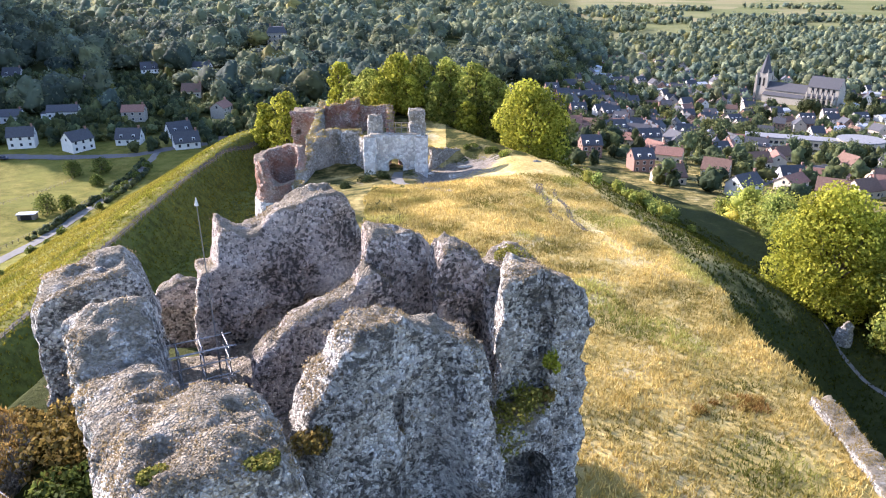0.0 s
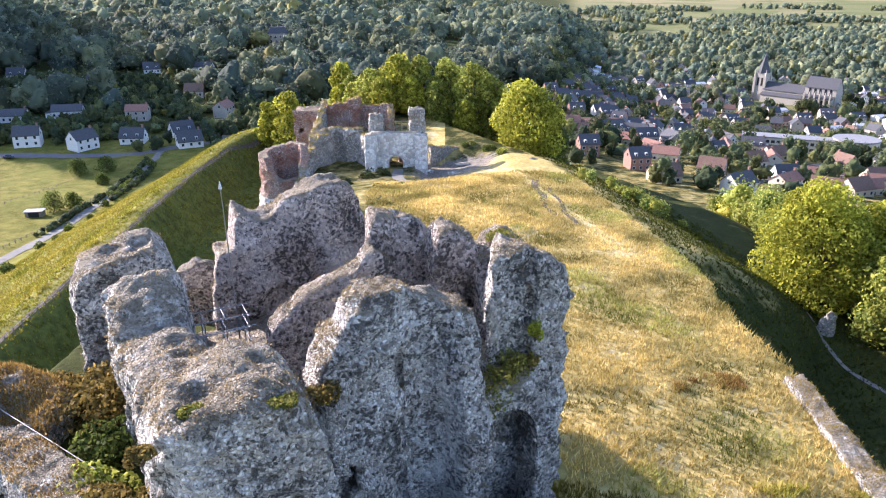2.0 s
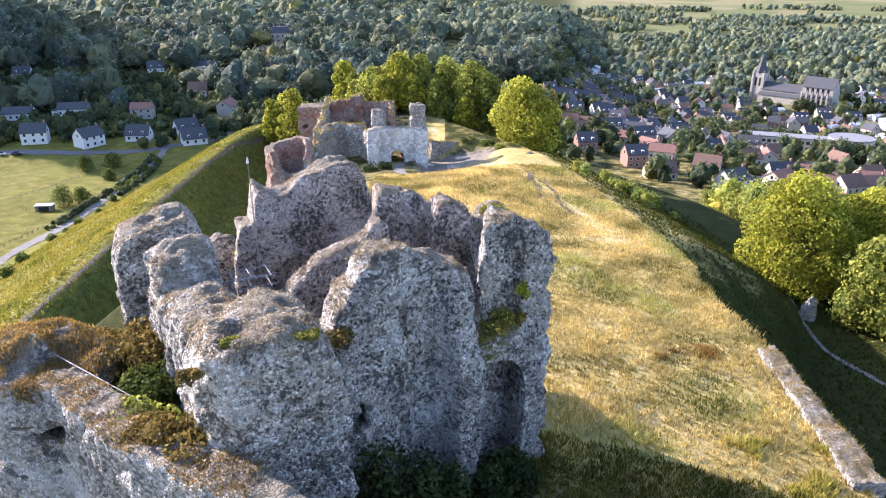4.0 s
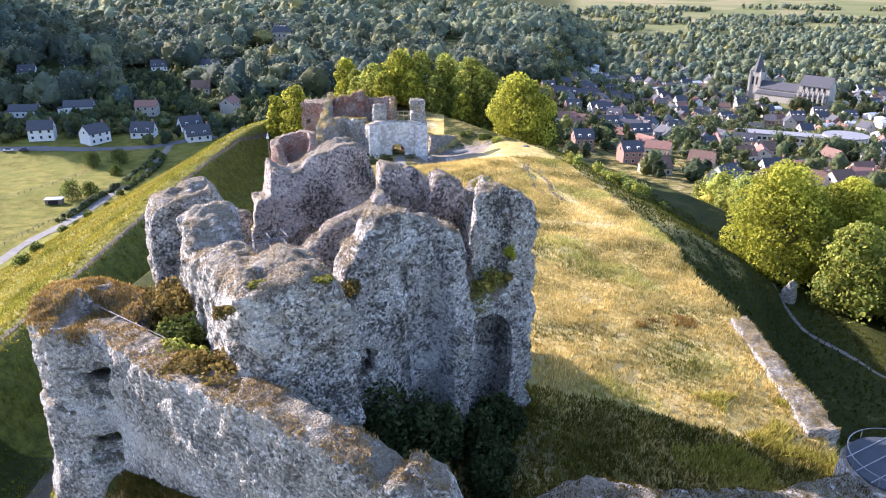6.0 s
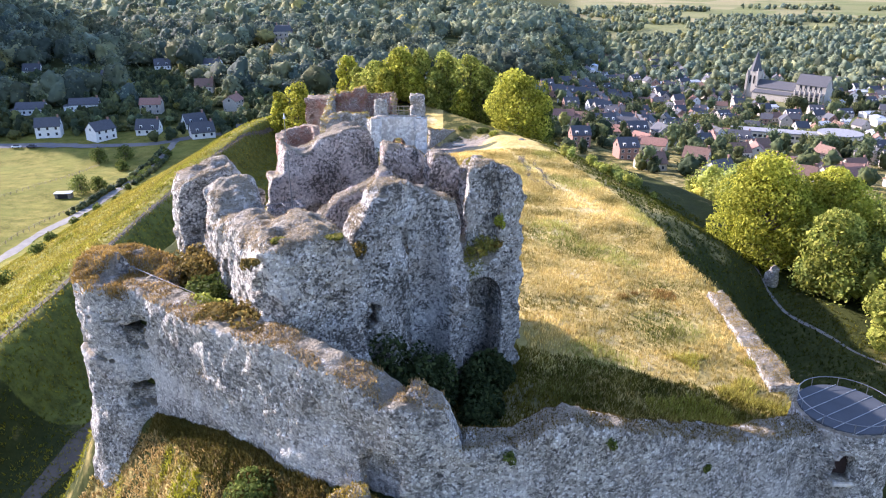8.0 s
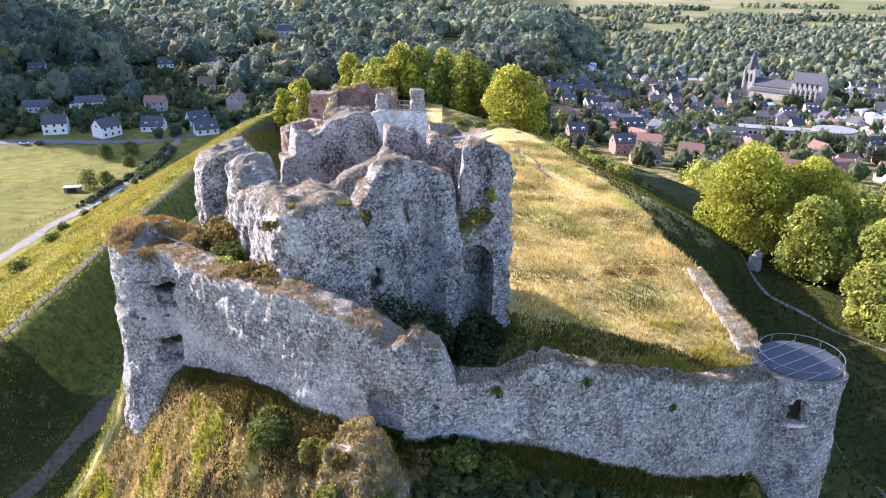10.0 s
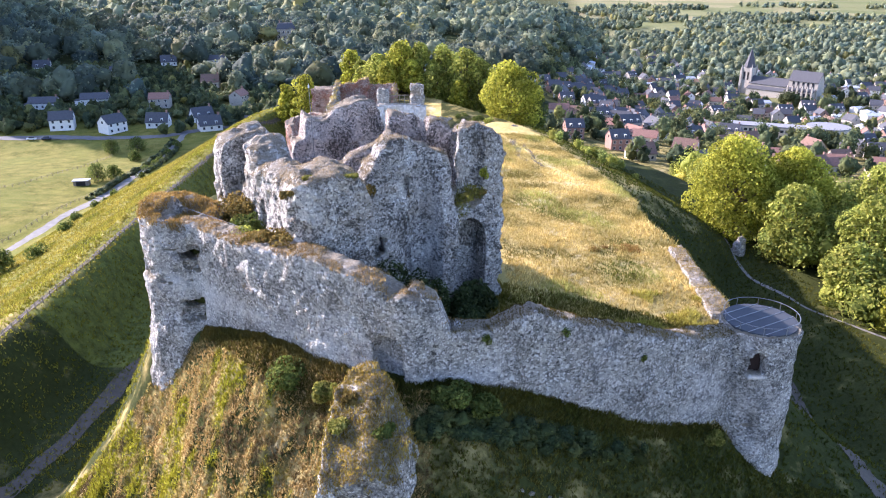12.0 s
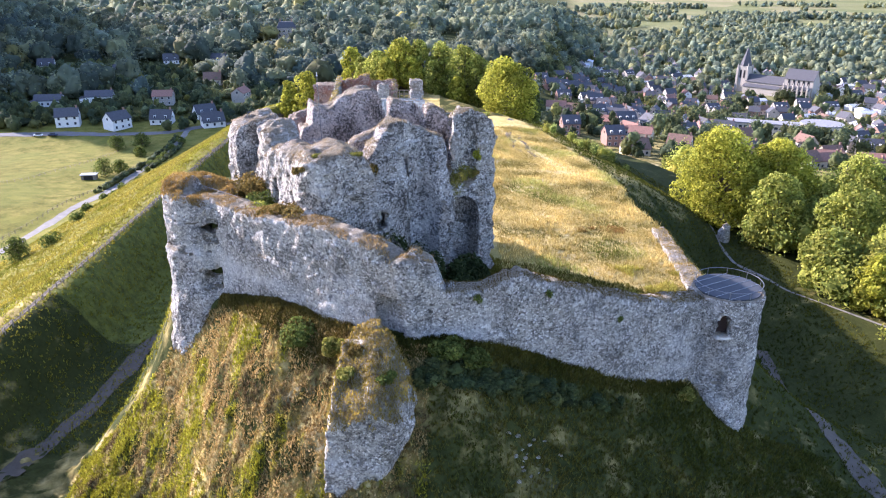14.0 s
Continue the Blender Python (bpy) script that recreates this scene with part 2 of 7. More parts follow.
M_GROUND = ground_material()
M_ASPHALT = plain("asphalt", (0.14, 0.135, 0.13), 0.9, 0.2, 0.5)
M_LANE = plain("gravel_lane", (0.20, 0.19, 0.165), 0.95, 0.3, 0.5)
M_EARTH = plain("trodden_earth", (0.115, 0.095, 0.07), 0.95, 0.3, 0.8)
M_WHITE = plain("white_render", (0.72, 0.70, 0.65), 0.85, 0.12, 0.6)
M_CREAM = plain("cream_render", (0.60, 0.52, 0.40), 0.85, 0.15, 0.6)
M_BRICK = plain("red_brick", (0.30, 0.18, 0.135), 0.9, 0.25, 2)
M_STONEWALL = plain("house_stone", (0.40, 0.36, 0.30), 0.9, 0.25, 1.5)
M_SLATE = plain("slate", (0.085, 0.085, 0.09), 0.75, 0.3, 1.5, spec=0.3)
M_TILE = plain("clay_tile", (0.27, 0.145, 0.105), 0.8, 0.3, 1.5)
M_TILE_BROWN = plain("brown_tile", (0.20, 0.12, 0.085), 0.8, 0.3, 1.5)
M_ZINC = plain("zinc", (0.42, 0.44, 0.47), 0.45, 0.15, 1.0, spec=0.5)
M_GLASS = plain("window_glass", (0.03, 0.035, 0.045), 0.12, 0.2, 0.4, spec=0.6)
M_FRAME = plain("window_frame", (0.62, 0.61, 0.58), 0.6, 0.1)
M_DARK = plain("dark_hollow", (0.03, 0.028, 0.026), 0.95, 0.3)
M_METAL = plain("galvanised_steel", (0.27, 0.27, 0.27), 0.4, 0.1, 4, metal=0.8)
M_WOOD = plain("weathered_wood", (0.24, 0.20, 0.15), 0.9, 0.3, 4)
M_SHUTTER = plain("dark_boards", (0.035, 0.022, 0.018), 0.9, 0.3, 4)
M_ROOFSHEET = plain("bitumen_sheet", (0.045, 0.052, 0.06), 0.75, 0.25, 0.8, spec=0.4)
M_FLATROOF = plain("flat_roof_felt", (0.24, 0.24, 0.24), 0.9, 0.25, 0.8)
M_ROOFLINE = plain("pale_seam", (0.30, 0.31, 0.31), 0.6, 0.2, 2)


# ---- mesh helpers ----
def raw(name, verts, faces, mat, parent=None, label="", smooth=False):
    me = bpy.data.meshes.new(name)
    if isinstance(verts, np.ndarray):
        nf = len(faces)
        k = faces.shape[1]
        me.vertices.add(len(verts))
        me.vertices.foreach_set("co", verts.astype(np.float32).ravel())
        me.loops.add(nf * k)
        me.loops.foreach_set("vertex_index", faces.astype(np.int32).ravel())
        me.polygons.add(nf)
        me.polygons.foreach_set("loop_start", np.arange(0, nf * k, k, dtype=np.int32))
        me.update(calc_edges=True)
    else:
        me.from_pydata(verts, [], faces)
    me.materials.append(mat)
    if smooth:
        me.polygons.foreach_set("use_smooth", np.ones(len(me.polygons), dtype=bool))
    ob = new(name, me)
    if parent:
        ob.parent = parent
    if label:
        tagged(ob, label)
    return ob


def part(name, bm, mat, parent=None, label=""):
    me = bpy.data.meshes.new(name)
    bm.normal_update()
    bm.to_mesh(me)
    bm.free()
    me.materials.append(mat)
    ob = new(name, me)
    if parent:
        ob.parent = parent
    if label:
        tagged(ob, label)
    return ob


def thing(name, label, category, group="", kind="", at=(0, 0, 0), rz=0):
    ob = new(name)
    ob.empty_display_size = 0.2
    ob.matrix_basis = pose(*at, 0, 0, rz)
    return tagged(ob, label, category, group, kind)


def box(bm, x0, y0, z0, x1, y1, z1, bevel=0.0):
    r = bmesh.ops.create_cube(bm, size=1.0, matrix=Matrix.Translation(((x0 + x1) / 2, (y0 + y1) / 2, (z0 + z1) / 2)) @ Matrix.Diagonal((x1 - x0, y1 - y0, z1 - z0, 1)))
    if bevel:
        es = list({e for v in r["verts"] for e in v.link_edges})
        bmesh.ops.bevel(bm, geom=es, offset=bevel, segments=1, affect="EDGES")
    return bm


def cyl(bm, p, q, r0, r1=None, seg=10):
    p, q = Vector(p), Vector(q)
    d = q - p
    m = Matrix.Translation((p + q) / 2) @ d.to_track_quat("Z", "Y").to_matrix().to_4x4()
    bmesh.ops.create_cone(bm, cap_ends=True, segments=seg, radius1=r0, radius2=r0 if r1 is None else r1, depth=d.length, matrix=m)
    return bm


# ---- solid noise on arrays ----
rng = np.random.default_rng(7)
TABLE = rng.random(4096)


def lattice(i, j, k):
    return TABLE[(i * 1619 + j * 31337 + k * 6971 + ((i * j) ^ (k * 13))) & 4095]


def vnoise(x, y, z):
    i, j, k = np.floor(x).astype(np.int64), np.floor(y).astype(np.int64), np.floor(z).astype(np.int64)
    a, b, c = x - i, y - j, z - k
    a, b, c = a * a * (3 - 2 * a), b * b * (3 - 2 * b), c * c * (3 - 2 * c)
    out = 0
    for di in (0, 1):
        for dj in (0, 1):
            for dk in (0, 1):
                w = (a if di else 1 - a) * (b if dj else 1 - b) * (c if dk else 1 - c)
                out = out + w * lattice(i + di, j + dj, k + dk)
    return out * 2 - 1


def fbm(x, y, z, size, octaves=3):
    out, amp, s = 0, 1.0, 1.0 / size
    for o in range(octaves):
        out = out + amp * vnoise(x * s + 17.3 * o, y * s + 5.1 * o, z * s + 9.7 * o)
        amp, s = amp * 0.5, s * 2.03
    return out


def sstep(a, b, x):
    t = np.clip((x - a) / (b - a), 0, 1)
    return t * t * (3 - 2 * t)


def skin(field, lo, hi, step):
    """The surface of a solid given by a distance-like field (negative inside), as quads."""
    ax = [np.arange(a, b + step, step) for a, b in zip(lo, hi)]
    X, Y, Z = np.meshgrid(*ax, indexing="ij")
    F = field(X, Y, Z)
    S = F < 0
    n = np.array(F.shape)
    count = np.zeros(n - 1)
    acc = np.zeros((*(n - 1), 3))
    corner = [(i, j, k) for i in (0, 1) for j in (0, 1) for k in (0, 1)]

    def at(A, c):
        return A[c[0]:n[0] - 1 + c[0], c[1]:n[1] - 1 + c[1], c[2]:n[2] - 1 + c[2]]

    for c in corner:
        for a in range(3):
            if c[a] == 0:
                d = list(c)
                d[a] = 1
                f0, f1 = at(F, c), at(F, d)
                cross = (f0 < 0) != (f1 < 0)
                with np.errstate(divide="ignore", invalid="ignore"):
                    tt = np.where(cross, f0 / (f0 - f1), 0)
                count += cross
                for b in range(3):
                    acc[..., b] += np.where(cross, c[b] + (tt if b == a else 0), 0)
    has = count > 0
    ids = np.full(has.shape, -1, dtype=np.int64)
    ids[has] = np.arange(has.sum())
    where = np.argwhere(has)
    verts = (where + acc[has] / count[has][:, None]) * step + np.array(lo)
    quads = []
    for a in range(3):
        b, c = (a + 1) % 3, (a + 2) % 3
        s0 = [slice(1, -1)] * 3
        s0[a] = slice(0, -1)
        s1 = list(s0)
        s1[a] = slice(1, None)
        A0, A1 = S[tuple(s0)], S[tuple(s1)]
        for flip, sel in ((False, A0 & ~A1), (True, ~A0 & A1)):
            e = np.argwhere(sel)
            if not len(e):
                continue
            e[:, b] += 1
            e[:, c] += 1
            q = []
            for ob, oc in ((0, 0), (-1, 0), (-1, -1), (0, -1)):
                g = e.copy()
                g[:, b] += ob
                g[:, c] += oc
                q.append(ids[g[:, 0], g[:, 1], g[:, 2]])
            q = np.stack(q if not flip else q[::-1], 1)
            quads.append(q)
    quads = np.concatenate(quads)
    return verts, quads[(quads >= 0).all(1)]


def rugged(f, X, Y, Z, amount=0.3, size=1.6, fine=0.1):
    """Wear: lumps and small hollows near the surface of a field."""
    near = np.abs(f) < amount * 2 + 0.8
    x, y, z = X[near], Y[near], Z[near]
    d = amount * fbm(x, y, z, size, 3) + fine * 1.6 * fbm(x + 40, y, z, 0.6, 2)
    d = d + 0.6 * amount * np.abs(fbm(x, y + 30, z * 0.7, 0.9, 2)) - 0.2 * amount
    pit = vnoise(x * 1.25 + 9, y * 1.25, z * 1.25)
    d = d + 0.4 * amount * np.clip(pit - 0.42, 0, 1)
    out = f.copy()
    out[near] += d
    return out


# ---- the lie of the land ----
EDGE = [(-28.5, -9), (-22, -13.5), (-15, -18.6), (-8, -22.6), (-2, -25.6), (5, -24.9), (13, -22.6), (20, -19.9), (27, -17.2), (34, -16),
        (34.8, 5), (34.6, 20), (33, 31), (35, 45), (31.5, 64), (29, 79), (26, 96), (22, 113), (14, 126), (3, 143), (-8, 160), (-20, 170), (-30, 168), (-31, 150), (-30.5, 100), (-28.5, 50), (-27, 12)]


def edge_distance(x, y):
    """Metres outside the rim of the castle's plateau (negative within)."""
    x, y = np.asarray(x, float), np.asarray(y, float)
    best, inside = np.full(x.shape, 1e9), np.zeros(x.shape, bool)
    for (x0, y0), (x1, y1) in zip(EDGE, EDGE[1:] + EDGE[:1]):
        ex, ey = x1 - x0, y1 - y0
        t = np.clip(((x - x0) * ex + (y - y0) * ey) / (ex * ex + ey * ey), 0, 1)
        best = np.minimum(best, np.hypot(x - x0 - t * ex, y - y0 - t * ey))
        if y0 != y1:
            inside ^= ((y0 > y) != (y1 > y)) & (x < ex * (y - y0) / (y1 - y0) + x0)
    return np.where(inside, -best, best)


def plateau(x, y):
    p = -0.6 - 0.11 * np.clip(x - 7, 0, 30) - 0.034 * np.clip(y - 15, 0, 110)
    p = p - 5.0 * np.exp(-((x + 11) / 17) ** 2 - ((y - 112) / 24) ** 2)
    p = p - 5.0 * sstep(30, 100, y) * sstep(-12, -34, x)
    p = p - 2.0 * sstep(95, 100, y) * (1 - sstep(119, 128, y)) * sstep(-7, -3, x) * (1 - sstep(8, 15, x))
    return p + 9.8 * (1 - sstep(-8, -3.5, x - 0.15 * np.clip(y, -20, 0))) * (1 - sstep(3, 24, y))


def landscape(x, y):
    hill = -36 - 0.09 * np.clip(y - 130, 0, 105)
    rise = np.clip(y - 240, 0, 1000)
    hill = hill + 0.06 * rise * (1 - 0.8 * sstep(-260, 20, x - 0.1 * y)) - 0.05 * np.clip(y - 1300, 0, 1200)
    town = -24 - 0.17 * ((y - 50) * 0.62 + (x - 70) * 0.5)
    town = np.clip(town, -86, -22)
    # unseen ridge left of the view, added to throw shadow over the village
    side = -0.62 * (y + 70) - x
    across = 0.527 * x + 0.85 * y
    hill = hill + 235 * sstep(0, 170, side) * sstep(112, 142, across) * (1 - sstep(800, 1300, y))
    k = sstep(-10, 130, x - 0.16 * (y - 250))
    return hill * (1 - k) + town * k


def height(x, y):
    x, y = np.asarray(x, float), np.asarray(y, float)
    d = edge_distance(x, y)
    d = d + 0.9 * fbm(x, y, x * 0 + 11, 5.0, 3) * sstep(8, 14, x) * sstep(0, 8, y) * np.exp(-np.abs(d) / 8)
    front = 1 - sstep(-14, 4, y)
    inner = plateau(x, y)
    foot_front = np.interp(x, [-34, -28, -22, -15, -5, 2, 10, 20, 27, 31, 36], [-6, -3.8, 0.6, 2.8, 2.4, 2.6, -0.3, -5, -7.3, -11.3, -15])
    foot = foot_front * front + np.minimum(inner, 7.5) * (1 - front)
    left = 1 - sstep(-32, -12, x)
    right = sstep(12, 26, x) * (1 - front)
    front_mid = front * (1 - left)
    width = 18 - 3 * left - 1 * right + 14 * front_mid
    flat = 4 + 5 * left - 1 * right + 4 * front_mid
    bank = right * sstep(42, 66, y)
    width = width + 13 * bank
    flat = flat * (1 - 0.6 * bank)
    deep = -25.0 + 1.5 * left + 4.5 * bank
    t = np.clip(d / width, 0, 1)
    slope = foot + (deep - foot) * ((t * 1.2 - 0.2 * t ** 3) * (1 - bank) + bank * t ** 1.5)
    crest = -14.2 * left - 21.5 * (1 - left)
    crest = crest * (1 - front_mid) - 21.0 * front_mid
    top = width + flat + 9.0
    rise = sstep(0, 1, np.clip((d - width - flat) / 9.0, 0, 1))
    z = slope + (crest - slope) * rise
    out = np.clip((d - top - 3) / (27 + 16 * left), 0, 1)
    z = z * (1 - out) + landscape(x, y) * out
    k = sstep(-2.2, -1.0, d)
    z = inner * (1 - k) + z * k
    near = np.exp(-np.clip(d, 0, None) / 120)
    bumps = 0.22 * fbm(x, y, x * 0, 6.0, 3) * near + 0.9 * fbm(x, y, x * 0 + 3, 40.0, 2) * sstep(10, 80, d)
    lumps = 0.5 * fbm(x, y, x * 0 + 8, 2.8, 3) * sstep(0, 4, d) * front
    mound = front * sstep(0.5, 3, d) * (1 - sstep(24, 30, d)) * (1 - sstep(-3, 1, x))
    tuss = mound * (0.55 * (0.6 - np.abs(fbm(x * 1.3, y * 0.8, x * 0 + 21, 1.7, 3))) + 0.18 * fbm(x, y, x * 0 + 31, 0.6, 2))
    return z + bumps + lumps + tuss


def hz(x, y):
    return float(height(np.array([x]), np.array([y]))[0])


def spread(lo, hi, fine, reach, growth=1.13):
    core = np.arange(lo, hi + fine, fine)
    def tail(limit):
        out, step, at = [], fine, 0
        while at < limit:
            step *= growth
            at += step
            out.append(at)
        return np.array(out)
    a, b = tail(reach[0]), tail(reach[1])
    return np.concatenate([(lo - a)[::-1], core, core[-1] + b])


TRODDEN = [(9, 112), (14, 100), (17, 88), (20, 74), (23, 62), (25, 55)]
TRODDEN_SIDE = [(14, 50), (20, 51), (27, 52)]
DOCK = [(20.5, 15.6), (23.5, 16.8), (26.8, 17.0)]


def build_ground():
    xs, ys = spread(-72, 72, 0.9, (2600, 2600)), spread(-60, 190, 0.9, (500, 4200))
    xs = np.concatenate([xs[xs < -44], np.arange(-44, 1, 0.28), xs[xs > 1.2]])
    ys = np.concatenate([ys[ys < -52], np.arange(-52, -10, 0.28), ys[ys > -9.7]])
    X, Y = np.meshgrid(xs, ys, indexing="ij")
    Z = height(X, Y)
    n, m = X.shape
    verts = np.stack([X.ravel(), Y.ravel(), Z.ravel()], 1)
    i, j = np.meshgrid(np.arange(n - 1), np.arange(m - 1), indexing="ij")
    a = (i * m + j).ravel()
    faces = np.stack([a, a + m, a + m + 1, a + 1], 1)
    ob = raw("ground", verts, faces, M_GROUND, smooth=True)
    x, y = verts[:, 0], verts[:, 1]
    d = edge_distance(x, y)
    front = 1 - sstep(-14, 4, y)
    dry = 0.95 - 0.8 * sstep(-6, -2.5, d) * front
    # greener ground inside the keep's shadow line, its shade partly put into the colour
    keep_shade = sstep(3.0, -3.0, y - 1 + 0.29 * (x - 8)) * sstep(-9, -5, x)
    dry = dry - 0.42 * keep_shade
    terrace = (1 - sstep(-8, -3.5, x)) * (1 - sstep(3, 24, y))
    dry = dry * (1 - 0.9 * terrace)
    dry = np.where((y > 117) & (x > -14) & (d < 0), 0.3, dry)
    dry = np.where(d > 0, 0.12 + 0.14 * front * sstep(0, 4, d) * (1 - sstep(-3, 3, x)) + 0.1 * front + 0.4 * (x > 10) * sstep(48, 62, y) * (1 - sstep(6, 24, d)), dry)
    mound = front * sstep(0.5, 3, d) * (1 - sstep(24, 30, d)) * (1 - sstep(-3, 1, x))
    dry = dry + mound * (0.10 - 0.008 * np.clip(d, 0, 26) + 0.28 * fbm(x, y, x * 0 + 21, 1.5, 2))
    ridge = np.exp(-((d - 36.0) / 3.4) ** 2) * (x < 20)
    dry = dry + 0.42 * ridge * (d > 0)
    outer = sstep(40, 60, d)
    dry = dry * (1 - outer) + 0.36 * outer
    dry = np.where((d < 0) & (x < 0) & (y > 60), 0.35 + 0.6 * sstep(-8, 2, x), dry)
    bare = 0.12 + 0.33 * np.exp(-((x + 6) / 12) ** 2 - ((y - 113) / 12) ** 2) + 0.25 * np.exp(-((x - 8) / 8) ** 2 - ((y - 118) / 5) ** 2)
    # bare dirt before the gate, spread further to darken where its shade falls
    bare = bare + 0.3 * sstep(95, 99, y) * (1 - sstep(119, 126, y)) * sstep(-8, -4, x) * (1 - sstep(9, 15, x)) + 0.2 * np.exp(-((x + 19) / 6) ** 2 - ((y - 107) / 9) ** 2)
    bare = bare + 0.12 * np.exp(-((d - 21) / 2.5) ** 2) * (d > 0) * (1 - 0.5 * (x > 0))
    bare = bare + 0.04 * front * (d > 0) * sstep(0, 6, d)
    bare = bare * (1 - 0.75 * front * (d > 0) * (d < 16))
    wooded = (1 - sstep(40, 120, x - 0.16 * (y - 250))) * sstep(285, 330, y)
    far = sstep(520, 760, np.hypot(x, y)) * (1 - wooded)
    dry = dry * (1 - 0.8 * wooded)
    col = np.stack([np.clip(dry, 0, 1), np.clip(bare, 0, 1), far, 1 - sstep(38, 48, d) * (x < 30) * (1 - wooded)], 1).astype(np.float32)
    at = ob.data.attributes.new("zone", "FLOAT_COLOR", "POINT")
    at.data.foreach_set("color", col.ravel())
    def along(pts, w):
        best = np.full(x.shape, 1e9)
        for (ax, ay), (bx, by) in zip(pts, pts[1:]):
            ex, ey = bx - ax, by - ay
            tt = np.clip(((x - ax) * ex + (y - ay) * ey) / (ex * ex + ey * ey), 0, 1)
            best = np.minimum(best, np.hypot(x - ax - tt * ex, y - ay - tt * ey))
        return np.exp(-(best / w) ** 2)
    pale = 0.42 * along(TRODDEN, 3.4) + 0.4 * along(TRODDEN_SIDE, 2.2)
    russet = 0.42 * along(DOCK, 1.6)
    lush_rim = 0.55 * np.exp(-((d + 2) / 3.5) ** 2) * (x > 8) * sstep(38, 50, y) * (1 - sstep(95, 110, y)) * (d < 1.5)
    lush_rim = lush_rim + 0.66 * (x < -25) * (y > 20) * sstep(13, 19, d) * (1 - sstep(36, 40, d))
    lush_rim = lush_rim + 0.45 * along([(24, 3), (30, 8)], 2.0) * (d < 0)
    kerb = np.stack([pale * (d < 0), russet * (d < 0), lush_rim, d * 0 + 1], 1).astype(np.float32)
    at = ob.data.attributes.new("wear", "FLOAT_COLOR", "POINT")
    at.data.foreach_set("color", kerb.ravel())
    tagged(ob, "dry straw-coloured grass mound above green ditches and valley fields", "ground", kind="structure")
    return ob


build_ground()

# ---- the keep ----
QX, QY = -6.0, -11.0
CU, CV = 0.89, 0.456


def local(X, Y):
    return (X - QX) * CU + (Y - QY) * CV, -(X - QX) * CV + (Y - QY) * CU


def place(u, v):
    return QX + u * CU - v * CV, QY + u * CV + v * CU


def block(u, v, z, u0, u1, v0, v1, top, base, batter=0.0, round_top=0.5):
    """A worn block of wall; top is a number or points along u of (u, z)."""
    grow = batter * np.clip(6 - z, 0, 12)
    du = np.maximum(u0 - grow - u, u - u1 - grow)
    dv = np.maximum(v0 - grow - v, v - v1 - grow)
    plan = np.maximum(du, dv)
    h = top if not isinstance(top, list) else np.interp(u, [p[0] for p in top], [p[1] for p in top])
    dz = np.maximum(z - h, base - z)
    # rounded shoulders
    a, b = np.clip(plan + round_top, 0, None), np.clip(z - h + round_top, 0, None)
    shoulder = np.hypot(a, b) - round_top
    return np.maximum(np.maximum(plan, dz), np.where((a > 0) & (b > 0), shoulder, -9))


def swap(u, v, z, u0, u1, v0, v1, top, base, batter=0.0, round_top=0.5):
    """The same with the top given along v."""
    return block(v, u, z, v0, v1, u0, u1, top, base, batter, round_top)


def solid(name, field, lo, hi, step, mat, parent, label="", amount=0.3, size=1.7, fine=0.11):
    def f(X, Y, Z):
        return rugged(field(X, Y, Z), X, Y, Z, amount, size, fine)
    v, q = skin(f, lo, hi, step)
    return raw(name, v, q, mat, parent, label, True)


def uv_bounds(u0, u1, v0, v1, z0, z1, pad=1.3):
    c = [place(a, b) for a in (u0, u1) for b in (v0, v1)]
    return (min(p[0] for p in c) - pad, min(p[1] for p in c) - pad, z0 - pad), (max(p[0] for p in c) + pad, max(p[1] for p in c) + pad, z1 + pad)


